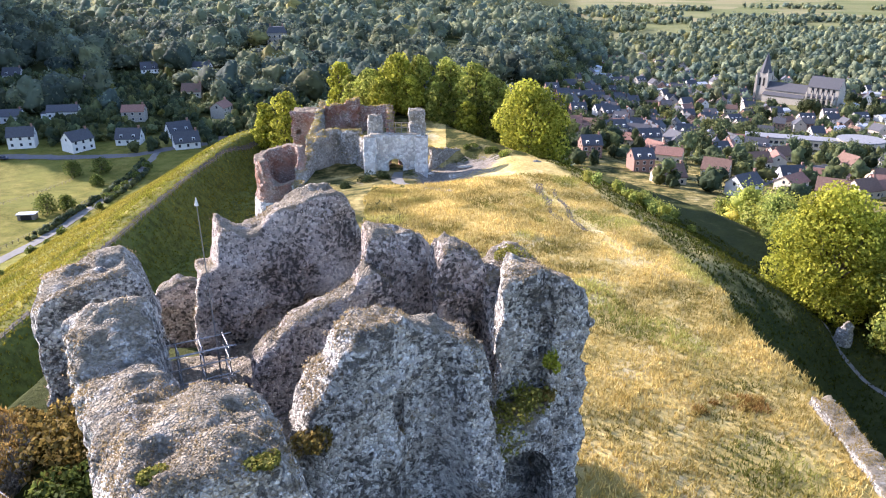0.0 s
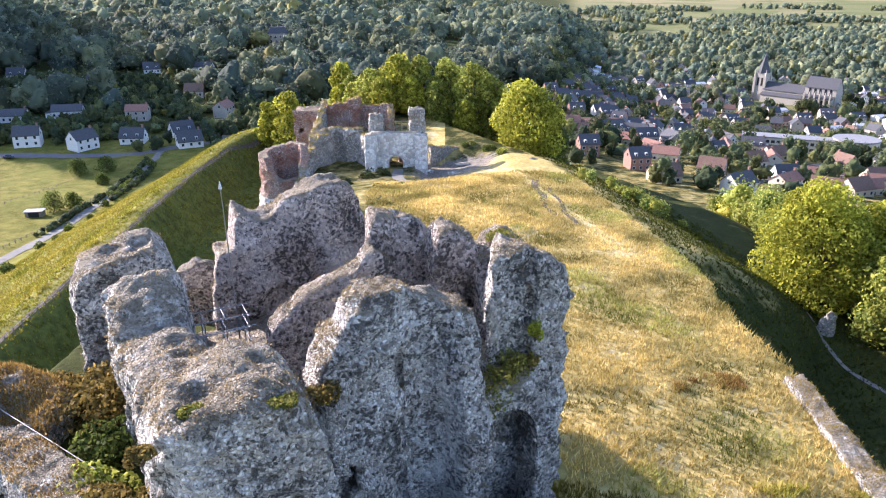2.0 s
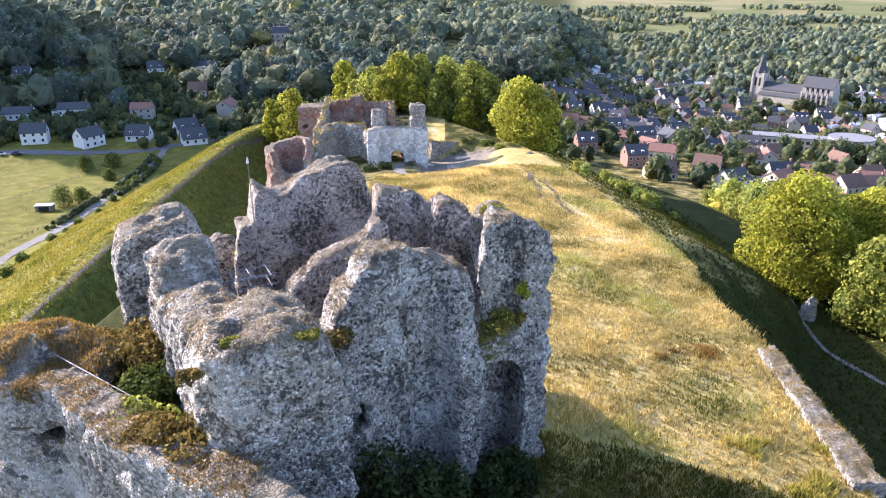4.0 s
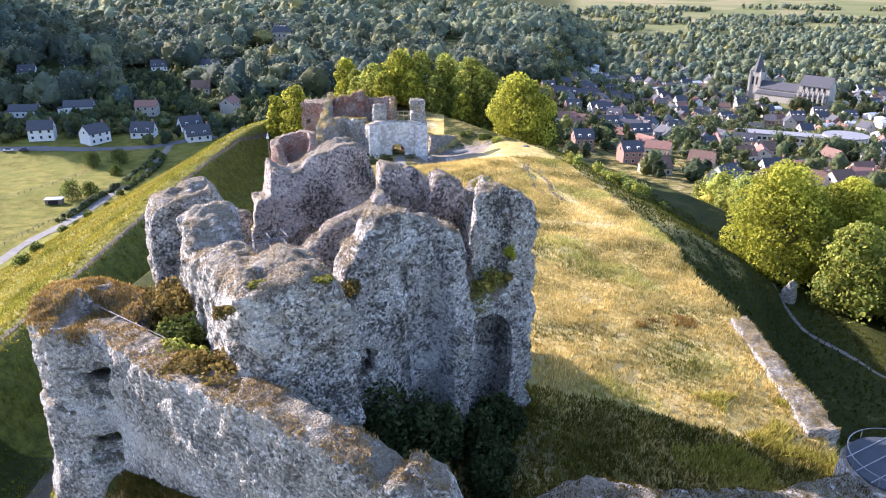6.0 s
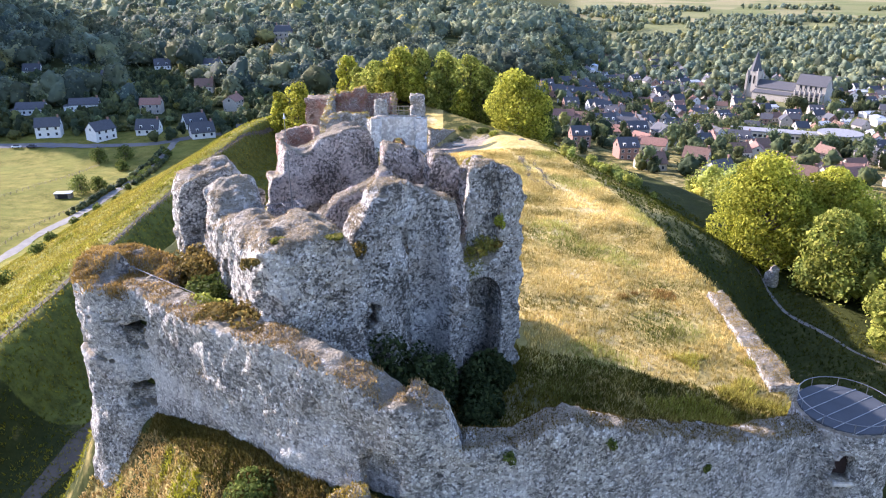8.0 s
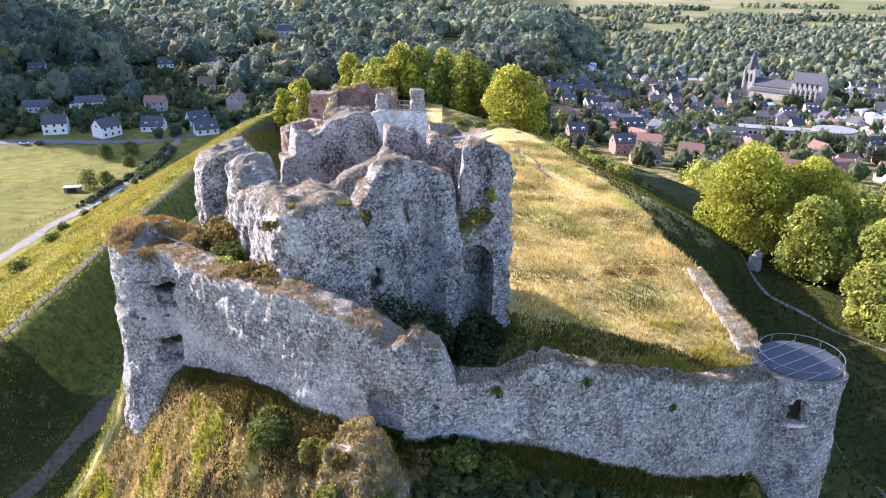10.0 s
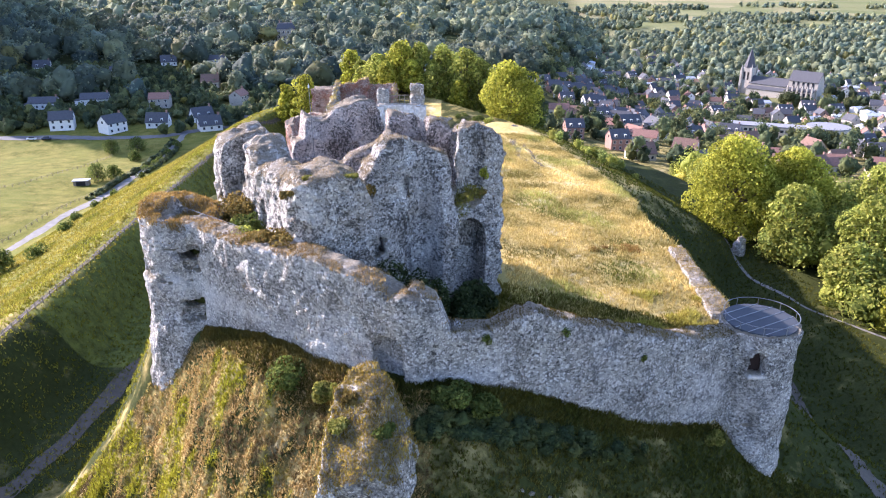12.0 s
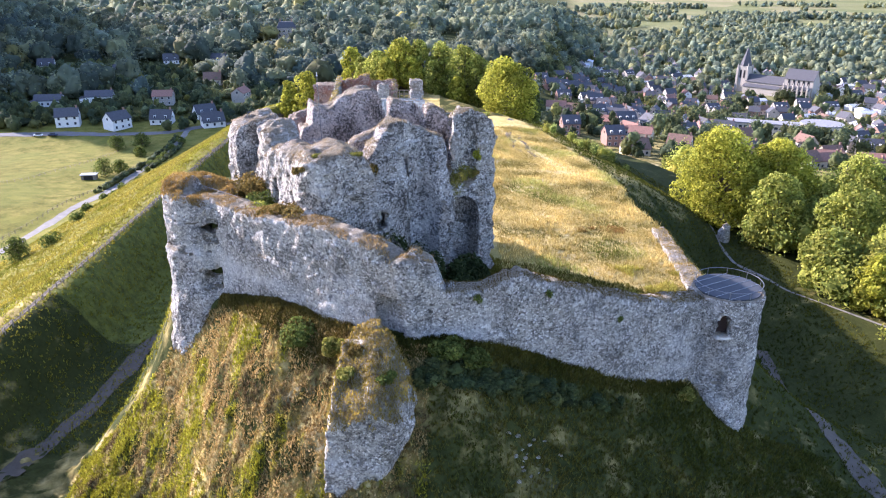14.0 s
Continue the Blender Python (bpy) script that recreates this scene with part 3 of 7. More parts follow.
def build_keep():
    keep = thing("castle_keep", "roofless ruined grey flint castle keep on a grassy mound", "castle ruin")

    def corner(X, Y, Z):
        u, v = local(X, Y)
        lean = 0.30 * np.clip(12.5 - Z, 0, 7)
        f = block(u - lean * sstep(0, -9, u), v, Z, -8.6, -1.2, -4.4, 1.6, [(-8.6, 15.2), (-8.0, 16.2), (-7.2, 16.9), (-4, 17.3), (-2.6, 16.9), (-1.7, 15.9), (-1.2, 14.6)], 2, 0.0, 0.9)
        # the outer angle has lost its quoins
        f = np.maximum(f, (-(u + 8.6) * 0.7 - (v + 4.4) * 0.7) + 1.2)
        return np.minimum(f, block(u, v, Z, -3, 1.0, 0.7, 2.2, 13.0, -3, 0, 0.6))
    solid("corner_tower", corner, *uv_bounds(-8.8, 1.2, -4.8, 1.8, 2, 18.5), 0.15, M_FLINT, keep, "broad flint corner with dry grass on top")

    def front(X, Y, Z):
        u, v = local(X, Y)
        face = np.interp(u, [-0.8, 0.2, 2.6, 3.8, 4.6, 5.9, 6.6, 7.2, 8.7], [0.5, -0.3, -0.2, 0.1, 0.9, 1.0, 0.5, -1.2, -1.4])
        face = face + (0.55 - face) * sstep(9, 18.5, Z) * 0.8
        tops = [(-0.7, 13.6), (-0.1, 15.0), (0.8, 16.4), (1.5, 17.6), (2.5, 18.5), (3.8, 18.8), (4.6, 18.3), (5.2, 17.7), (6.9, 17.3), (8.2, 16.8), (8.6, 15.2)]
        f = block(u, v, Z, -0.5, 8.6, face, 2.9, tops, -5, 0, 0.5)
        au, az = u - 1.0, Z - 8.7
        win = np.where(az > 0, np.hypot(au, az) - 0.62, np.maximum(np.abs(au) - 0.62, -1.3 - az))
        f = np.maximum(f, -np.maximum(win, v - 2.5))
        crack = np.maximum(np.abs(u - 4.35 - 0.12 * np.sin(Z * 1.7)) - 0.16, np.abs(v - 0.2) - 0.9)
        return np.maximum(f, -np.maximum(crack, Z - 14.5))
    solid("front_wall", front, *uv_bounds(-0.8, 9.2, -1.9, 3.4, -5, 19), 0.15, M_FLINT, keep, "tall jagged flint wall with a small window")

    def pier(X, Y, Z):
        u, v = local(X, Y)
        right = block(u, v, Z, 13.1, 15.5, 1.2, 5.2, [(12.5, 18.5), (14.0, 18.2), (15.0, 17.3), (15.5, 16)], -5, 0.0, 0.5)
        west = 10.4 - 0.35 * np.exp(-((Z - 14.2) / 1.3) ** 2) + 0.51 * np.clip(v - 1.8, 0, 5)
        back = block(u, v, Z, west, 13.4, 2.0, 5.2, [(10.0, 17.2), (10.6, 18.2), (12.5, 18.7), (13.4, 18.4)], -5, 0, 0.4)
        ledge = block(u, v, Z, 8.4, 13.2, 0.3, 5.0, 10.2 + 0.75 * np.clip(v - 0.3, 0, 2.4), -5, 0, 0.4)
        f = np.minimum(np.minimum(right, back), ledge)
        au, az = u - 10.85, Z - 6.9
        hole = np.where(az > 0, np.hypot(au, az * 0.76) - 2.1, np.abs(au) - 2.1)
        f = np.maximum(f, -np.maximum(hole, v - 2.5))
        slot = np.maximum(np.maximum(np.maximum(8.0 - u, u - 9.9 - 0.51 * np.clip(v - 1.8, 0, 5)), 11.0 - Z), np.abs(v - 3) - 3)
        return np.maximum(f, -slot)
    solid("arched_pier", pier, *uv_bounds(8.4, 16.5, 0.2, 5.3, -5, 19), 0.15, M_FLINT, keep, "tall flint pier beside a round-arched recess")

    # dressed stones round the arch
    n = 17
    for i in range(n):
        a = math.pi * (i + 0.5) / n
        bm = bmesh.new()
        for da in (-0.5, 0.5):
            for rr in (2.04, 2.42):
                for vv in (0.16, 1.0):
                    b = a + da * math.pi / n * 0.94
                    px, py = place(10.85 + rr * math.cos(b), vv)
                    bm.verts.new((px, py, 6.9 + rr * math.sin(b) / 0.76))
        bmesh.ops.convex_hull(bm, input=bm.verts)
        part("voussoir", bm, M_FLINT, keep)

    def left(X, Y, Z):
        u, v = local(X, Y)
        f = swap(u, v, Z, -9.0 + 0.5 * sstep(7, 3, v), -4.9, 0, 13, [(0, 16.8), (2, 17.0), (4.4, 16.8), (6.2, 16.3), (7.0, 16.9), (7.8, 17.6), (9.2, 18.1), (10.6, 17.4), (11.4, 15.0), (12.5, 13)], 3, 0.02, 1.3)
        f = np.maximum(f, v - 13)
        for cv, z0, z1 in ((11.9, 6.5, 11.5), (5.4, 5.0, 13.0)):
            f = np.maximum(f, -np.maximum(np.abs(v - cv + 0.08 * (Z - 10)) - 0.55 + 0.05 * np.clip(Z - 9, 0, 5), np.maximum(z0 - Z, Z - z1)))
        return f
    solid("side_wall", left, *uv_bounds(-9.6, -5, 0, 13.4, 3, 18.5), 0.18, M_FLINT, keep)

    def back_corner(X, Y, Z):
        u, v = local(X, Y)
        f = block(u, v, Z, -10.7, -4.4, 14.0, 18.6, [(-10.7, 15.8), (-10, 16.8), (-8.2, 17.4), (-5.8, 17.8), (-4.9, 16.4), (-4.4, 14)], 2, 0.03, 0.5)
        f = np.maximum(f, -np.maximum(np.maximum(np.abs(v - 15.2) - 0.4, np.abs(Z - 9.5) - 2.2), u + 8.5))
        return f
    solid("back_corner", back_corner, *uv_bounds(-11.5, -4.2, 13.5, 19, 2, 18.5), 0.2, M_FLINT, keep)

    def rear(X, Y, Z):
        u, v = local(X, Y)
        f = block(u, v, Z, -2.2 + 0.4 * np.clip(v - 18.6, 0, 3), 9.4, 18.3, 20.9, [(-2.3, 12.4), (-2.0, 13.9), (-1.6, 14.9), (-0.55, 15.2), (-0.35, 16.6), (-0.05, 17.9), (0.6, 17.6), (1.6, 17.0), (2.3, 17.2), (3.5, 18.3), (6.2, 19.2), (7.6, 19.3), (8.9, 17.8), (9.4, 15.7)], 2, 0, 0.45)
        band = np.maximum(np.maximum(Z - 10.9 - 0.2 * u + 0.25 * np.sin(u * 2.1), v - 19.2), -0.4 - u)
        return np.maximum(f, -band)
    solid("rear_wall", rear, *uv_bounds(-2.6, 9.6, 18, 21, 2, 19.5), 0.2, M_FLINT_IN, keep, "tall pinkish inner wall with a broken crest")

    def cross(X, Y, Z):
        u, v = local(X, Y)
        f = block(u, v, Z, -0.8, 7.6, 8.9, 10.6, [(-0.7, 12.2), (-0.4, 13.1), (0.7, 14.3), (2.0, 15.4), (4.3, 16.0), (5.6, 16.6), (6.3, 17.3), (7.4, 16.6)], 2, 0, 0.5)
        g = block(u, v, Z, 6.4 + 0.4 * np.clip(v - 11, 0, 3), 11.4, 10.4, 12.9, [(6.3, 17.4), (6.5, 18.4), (7.3, 18.9), (9.5, 18.4), (10.7, 17.5), (11.4, 15.8)], 2, 0, 0.7)
        return np.minimum(f, g)
    solid("cross_wall", cross, *uv_bounds(-1, 12, 8.5, 13, 2, 18.8), 0.2, M_FLINT_IN, keep)

    def right(X, Y, Z):
        u, v = local(X, Y)
        f = block(u, v, Z, 9.5 + 0.14 * np.clip(16 - Z, 0, 6) + 0.4 * np.clip(v - 8, 0, 3), 12.9, 7.4, 10.0, [(9.4, 16.6), (9.7, 17.5), (10.3, 18.3), (11.2, 18.5), (12.4, 17.7), (12.9, 16.6)], 2, 0, 0.7)
        f = np.maximum(f, -(np.hypot(np.hypot(u - 13.2, (v - 7.4) * 0.8), (Z - 13.2) * 0.6) - 1.3))
        g = block(u, v, Z, 12.6, 16.6, 6.6, 9.6, [(12.6, 16.4), (13.6, 16.8), (15, 17.6), (16, 17.2), (16.6, 15.6)], -2, 0, 0.45)
        w = swap(u, v, Z, 14.2, 16.4, 4.5, 13, [(4.5, 15.5), (9, 15.5), (13, 12.5)], -2, 0, 0.6)
        return np.minimum(np.minimum(f, g), w)
    solid("right_wall", right, *uv_bounds(9.6, 17, 4.5, 13, -2, 18.8), 0.2, M_FLINT_IN, keep)

    def stub(X, Y, Z):
        u, v = local(X, Y)
        return block(u, v, Z, -4.2, -1.2, 23.4, 24.8, [(-4.2, 12.0), (-2.4, 12.8), (-1.2, 12.4)], 2, 0, 0.4)
    solid("wall_stub", stub, *uv_bounds(-4.4, -1, 23, 25, 2, 13.5), 0.2, M_FLINT_IN, keep)

    # rubble floor inside
    def floor(X, Y, Z):
        u, v = local(X, Y)
        return np.minimum(block(u, v, Z, -7, 1.5, 2.5, 18.4, 10.3 - 0.02 * v, -3, 0, 0.5), np.minimum(block(u, v, Z, -7, 9, 2.5, 20, 6.4, -3, 0, 0.3), block(u, v, Z, 8, 15, 6.5, 20, 6.4, -3, 0, 0.3)))
    solid("rubble_floor", floor, *uv_bounds(-7, 15, 1.5, 24, 3, 10.5), 0.4, M_FLINT_IN, keep, "", 0.5, 2.5, 0.2)
    return keep


KEEP = build_keep()

# ---- curtain wall and its two round towers ----
LINE = [(-23.5, -11.5), (-16, -17.5), (-9, -22.0), (-2, -25.5), (5, -24.8), (13, -22.6), (20, -19.9), (28.5, -16.2)]
TOPS = [(-23.5, 11.2), (-18.8, 11.0), (-15, 11.2), (-11, 11.6), (-8, 11.3), (-6.8, 11.1), (-4.2, 10.4), (-3, 9.6), (-2, 9.9), (-0.9, 10.4), (0.6, 9.4), (1.1, 8.2), (1.6, 7.0), (4.4, 6.9), (6.0, 7.3), (8.3, 8.0), (11, 6.9), (15, 5.5), (20, 3.6), (26, 2.2), (28.5, 2.0)]


def curtain_field(x0, x1, thick):
    def f(X, Y, Z):
        best, sx = np.full(X.shape, 1e9), np.zeros(X.shape)
        for (ax, ay), (bx, by) in zip(LINE, LINE[1:]):
            if bx <= x0 or ax >= x1:
                continue
            ex, ey = bx - ax, by - ay
            n = math.hypot(ex, ey)
            cx, cy = -ey / n * thick / 2, ex / n * thick / 2
            t = np.clip(((X - ax - cx) * ex + (Y - ay - cy) * ey) / n ** 2, 0, 1)
            d = np.hypot(X - ax - cx - t * ex, Y - ay - cy - t * ey)
            sx = np.where(d < best, ax + t * ex, sx)
            best = np.minimum(best, d)
        plan = best - thick / 2 - 0.04 * np.clip(4 - Z, 0, 8)
        h = np.interp(sx, [p[0] for p in TOPS], [p[1] for p in TOPS])
        a, b = np.clip(plan + 0.5, 0, None), np.clip(Z - h + 0.5, 0, None)
        out = np.maximum(np.maximum(plan, Z - h), np.where((a > 0) & (b > 0), np.hypot(a, b) - 0.5, -9))
        out = np.maximum(out, np.maximum(x0 - X, X - x1))
        nz_ = Z - 4.9
        niche = np.where(nz_ > 0, np.hypot(X + 3.4, nz_ * 1.0) - 1.25, np.abs(X + 3.4) - 1.25)
        niche = np.maximum(niche, Y + 23.7 + 0.45 * (X + 3.4))
        out = np.maximum(out, -niche * 0.9)
        # the tower's window bays run through the wall's end
        for wz in (7.7, 2.7):
            out = np.maximum(out, -np.maximum(np.maximum(np.abs(X + 23.3) - 1.4, np.abs(Z - wz) - 1.3), Y + 9.3))
        return out
    return f


def build_curtain():
    wall = thing("curtain_wall", "long grey flint curtain wall stepping down along the mound", "castle wall")
    solid("high_wall", curtain_field(-24, 1.6, 2.6), (-25, -27.5, -3), (2, -8.5, 12.6), 0.17, M_CURTAIN, wall, "", 0.13, 2.4, 0.09)
    solid("low_wall", curtain_field(1.5, 28.5, 2.2), (0.5, -27, -9), (30, -12.5, 9), 0.18, M_CURTAIN, wall, "", 0.14, 2.6, 0.09)

    def spur(X, Y, Z):
        t = np.clip((-25 - Y) / 9.2, 0, 1)
        top = np.interp(t, [0, 0.3, 0.6, 0.85, 1.0], [3.6, 2.6, 1.5, 0.5, -0.3]) + 0.35 * np.sin(X * 1.3 + 1)
        left_edge = np.interp(t, [0, 0.3, 0.7, 1], [-7.4, -8.2, -8.4, -8.2]) + 0.10 * np.clip(Z + 4, -3, 6)
        right_edge = np.interp(t, [0, 0.3, 0.7, 1], [-2.6, -1.0, -1.0, -2.4]) - 0.30 * np.clip(Z + 1.5, 0, 5) - 0.25 * np.clip(-2 - Z, 0, 4)
        plan = np.maximum(np.maximum(left_edge - X, X - right_edge), np.maximum(-34.2 - Y, Y + 24.5))
        return np.maximum(np.maximum(plan, Z - top), -9 - Z)
    sp = thing("wall_spur", "broken stub of masonry running down the mound", "castle ruin")
    solid("masonry", spur, (-10.5, -37, -10), (0.5, -24, 5.5), 0.17, M_CURTAIN, sp, "", 0.24, 1.6, 0.1)
    return wall


build_curtain()


def build_left_tower():
    tower = thing("round_tower", "half-fallen round flint tower with two ragged window holes", "tower")
    cx, cy = -24.9, -8.3

    def f(X, Y, Z):
        r = np.hypot(X - cx, Y - cy)
        ang = np.arctan2(Y - cy, X - cx)
        rad = 4.0 + 0.10 * np.clip(1.5 - Z, 0, 8) + 0.02 * np.clip(6 - Z, 0, 9) - 0.12 * (Z > 5.3)
        top = 11.6 + 0.7 * np.cos(ang - 2.6)
        s = np.maximum(r - rad, Z - top)
        a, b = np.clip(r - rad + 0.8, 0, None), np.clip(Z - top + 0.8, 0, None)
        s = np.maximum(s, np.where((a > 0) & (b > 0), np.hypot(a, b) - 0.8, -9))
        for gz in (5.35, 8.75):
            groove = np.maximum(np.abs(Z - gz - 0.14 * np.sin(X * 1.3)) - 0.12, 3.55 - r)
            s = np.maximum(s, -groove)
        for wx, wz, w, h in ((-23.2, 7.9, 1.1, 0.62), (-23.3, 2.9, 0.95, 0.62)):
            lean = 0.35 * (X - wx)
            s = np.maximum(s, -np.maximum(np.maximum(np.abs(X - wx) - w, np.maximum(Z - wz - h + 0.1 * np.abs(X - wx), wz - h * 0.9 + 0.35 * np.abs(X - wx) - Z - 0.2 * lean)), Y + 9.4))
            # eroded hollow under the opening
            fy = cy - math.sqrt(16 - (wx - cx) ** 2)
            s = np.maximum(s, -(np.sqrt(((X - wx - 0.1) / 1.1) ** 2 + ((Y - fy) / 0.45) ** 2 + ((Z - wz + 1.1) / 0.75) ** 2) - 1) * 0.5)
        return s
    solid("tower_shell", f, (-30.8, -14.8, -7), (-19.5, -3, 13.2), 0.15, M_CURTAIN, tower, "", 0.2, 2.0, 0.09)
    for wx, wz, w in ((-23.2, 7.28, 0.75), (-23.3, 2.28, 0.8)):
        wy = cy - math.sqrt(4.0 ** 2 - (wx - cx) ** 2)
        bm = bmesh.new()
        box(bm, wx - w, wy + 0.1, wz - 0.12, wx + w, wy + 1.0, wz + 0.1, 0.05)
        part("window_sill", bm, M_CURTAIN, tower, "worn stone window sill")


build_left_tower()


def build_right_tower():
    tower = thing("round_tower", "round flint tower capped by a dark flat roof sheet", "tower")
    cx, cy = 31.0, -14.2

    def f(X, Y, Z):
        r = np.hypot(X - cx, Y - cy)
        rad = 3.65 + 0.012 * np.clip(-Z, 0, 14)
        s = np.maximum(r - rad, Z - 2.22)
        door = np.where(Z > 0.15, np.hypot(X - 29.75, Z - 0.15) - 0.55, np.maximum(np.abs(X - 29.75) - 0.55, -1.55 - Z))
        s = np.maximum(s, -np.maximum(door, Y + 16.5))
        low = np.maximum(np.maximum(np.abs(X - 29.7) - 0.7, np.abs(Z + 6.6) - 0.6), Y + 17.35)
        return np.maximum(s, -low)
    solid("tower_shell", f, (26.2, -19, -16), (36, -9.5, 3), 0.18, M_CURTAIN, tower, "", 0.1, 2.0, 0.08)
    fy = cy - math.sqrt(3.65 ** 2 - 1.25 ** 2)
    for i in range(7):
        a = math.pi * (i + 0.5) / 7
        bm = bmesh.new()
        for da in (-0.5, 0.5):
            for rr in (0.55, 0.85):
                for yy in (-0.08, 0.4):
                    b = a + da * math.pi / 7 * 0.92
                    bm.verts.new((29.75 + rr * math.cos(b), fy + yy, 0.15 + rr * math.sin(b)))
        bmesh.ops.convex_hull(bm, input=bm.verts)
        part("voussoir", bm, M_CHALK, tower)
    bm = bmesh.new()
    box(bm, 29.1, fy + 0.75, -1.6, 30.4, fy + 0.85, 0.75)
    part("shutter", bm, M_SHUTTER, tower, "dark brown boarded window shutter")
    bm = bmesh.new()
    box(bm, 28.9, fy - 0.35, -2.0, 30.6, fy + 0.4, -1.55, 0.1)
    part("window_sill", bm, M_WHITE_STONE, tower, "pale projecting stone sill")
    bm = bmesh.new()
    cyl(bm, (cx, cy, 1.7), (cx, cy, 2.35), 3.3, 3.3, 40)
    part("roof_sheet", bm, M_ROOFSHEET, tower, "dark grey roofing sheet")
    for k in range(5):
        a = 0.5
        bm = bmesh.new()
        o = -2.4 + 1.2 * k
        L = math.sqrt(max(0.1, 3.4 ** 2 - o ** 2))
        d = Vector((math.cos(a), math.sin(a), 0))
        n = Vector((-d.y, d.x, 0))
        c = Vector((cx, cy, 2.37)) + n * o
        cyl(bm, c - d * L, c + d * L, 0.03, 0.03, 6)
        part("seam", bm, M_ROOFLINE, tower)
    bm = bmesh.new()
    pts = [Vector((cx + 3.35 * math.cos(i * math.tau / 40), cy + 3.35 * math.sin(i * math.tau / 40), 3.05)) for i in range(40)]
    for p, q in zip(pts, pts[1:] + pts[:1]):
        cyl(bm, p, q, 0.035, 0.035, 6)
    part("rail", bm, M_METAL, tower, "thin steel guard rail")
    for i in range(0, 40, 4):
        bm = bmesh.new()
        cyl(bm, pts[i] - Vector((0, 0, 0.75)), pts[i], 0.03, 0.03, 6)
        part("post", bm, M_METAL, tower)


build_right_tower()


def build_low_wall():
    wall = thing("low_wall", "low pale rubble wall along the plateau rim", "wall")

    def f(X, Y, Z):
        t = (18 - Y) / 21
        c = 33.2 - 0.9 * t
        half = 0.85 + 0.5 * np.clip(t, 0, 1)
        top = -2.6 + 0.15 * np.sin(Y * 0.9)
        return np.maximum(np.maximum(np.abs(X - c) - half, np.maximum(Y - 18.2, -3.2 - Y)), np.maximum(Z - top, -7 - Z))
    solid("masonry", f, (29.5, -5, -7), (36, 20, -1.8), 0.2, M_CURTAIN, wall, "", 0.12, 1.5, 0.06)


build_low_wall()


# ---- far end of the castle: gatehouse, brick tower and inner ruins ----
def slab(X, Y, Z, x0, y0, x1, y1, thick, t0, t1, base):
    """A straight wall from one point to another, its top going from t0 to t1."""
    ex, ey = x1 - x0, y1 - y0
    n = math.hypot(ex, ey)
    s = ((X - x0) * ex + (Y - y0) * ey) / n
    d = np.abs((X - x0) * -ey + (Y - y0) * ex) / n - thick / 2
    top = t0 + (t1 - t0) * np.clip(s / n, 0, 1)
    return np.maximum(np.maximum(d, np.maximum(-s, s - n)), np.maximum(Z - top, base - Z))


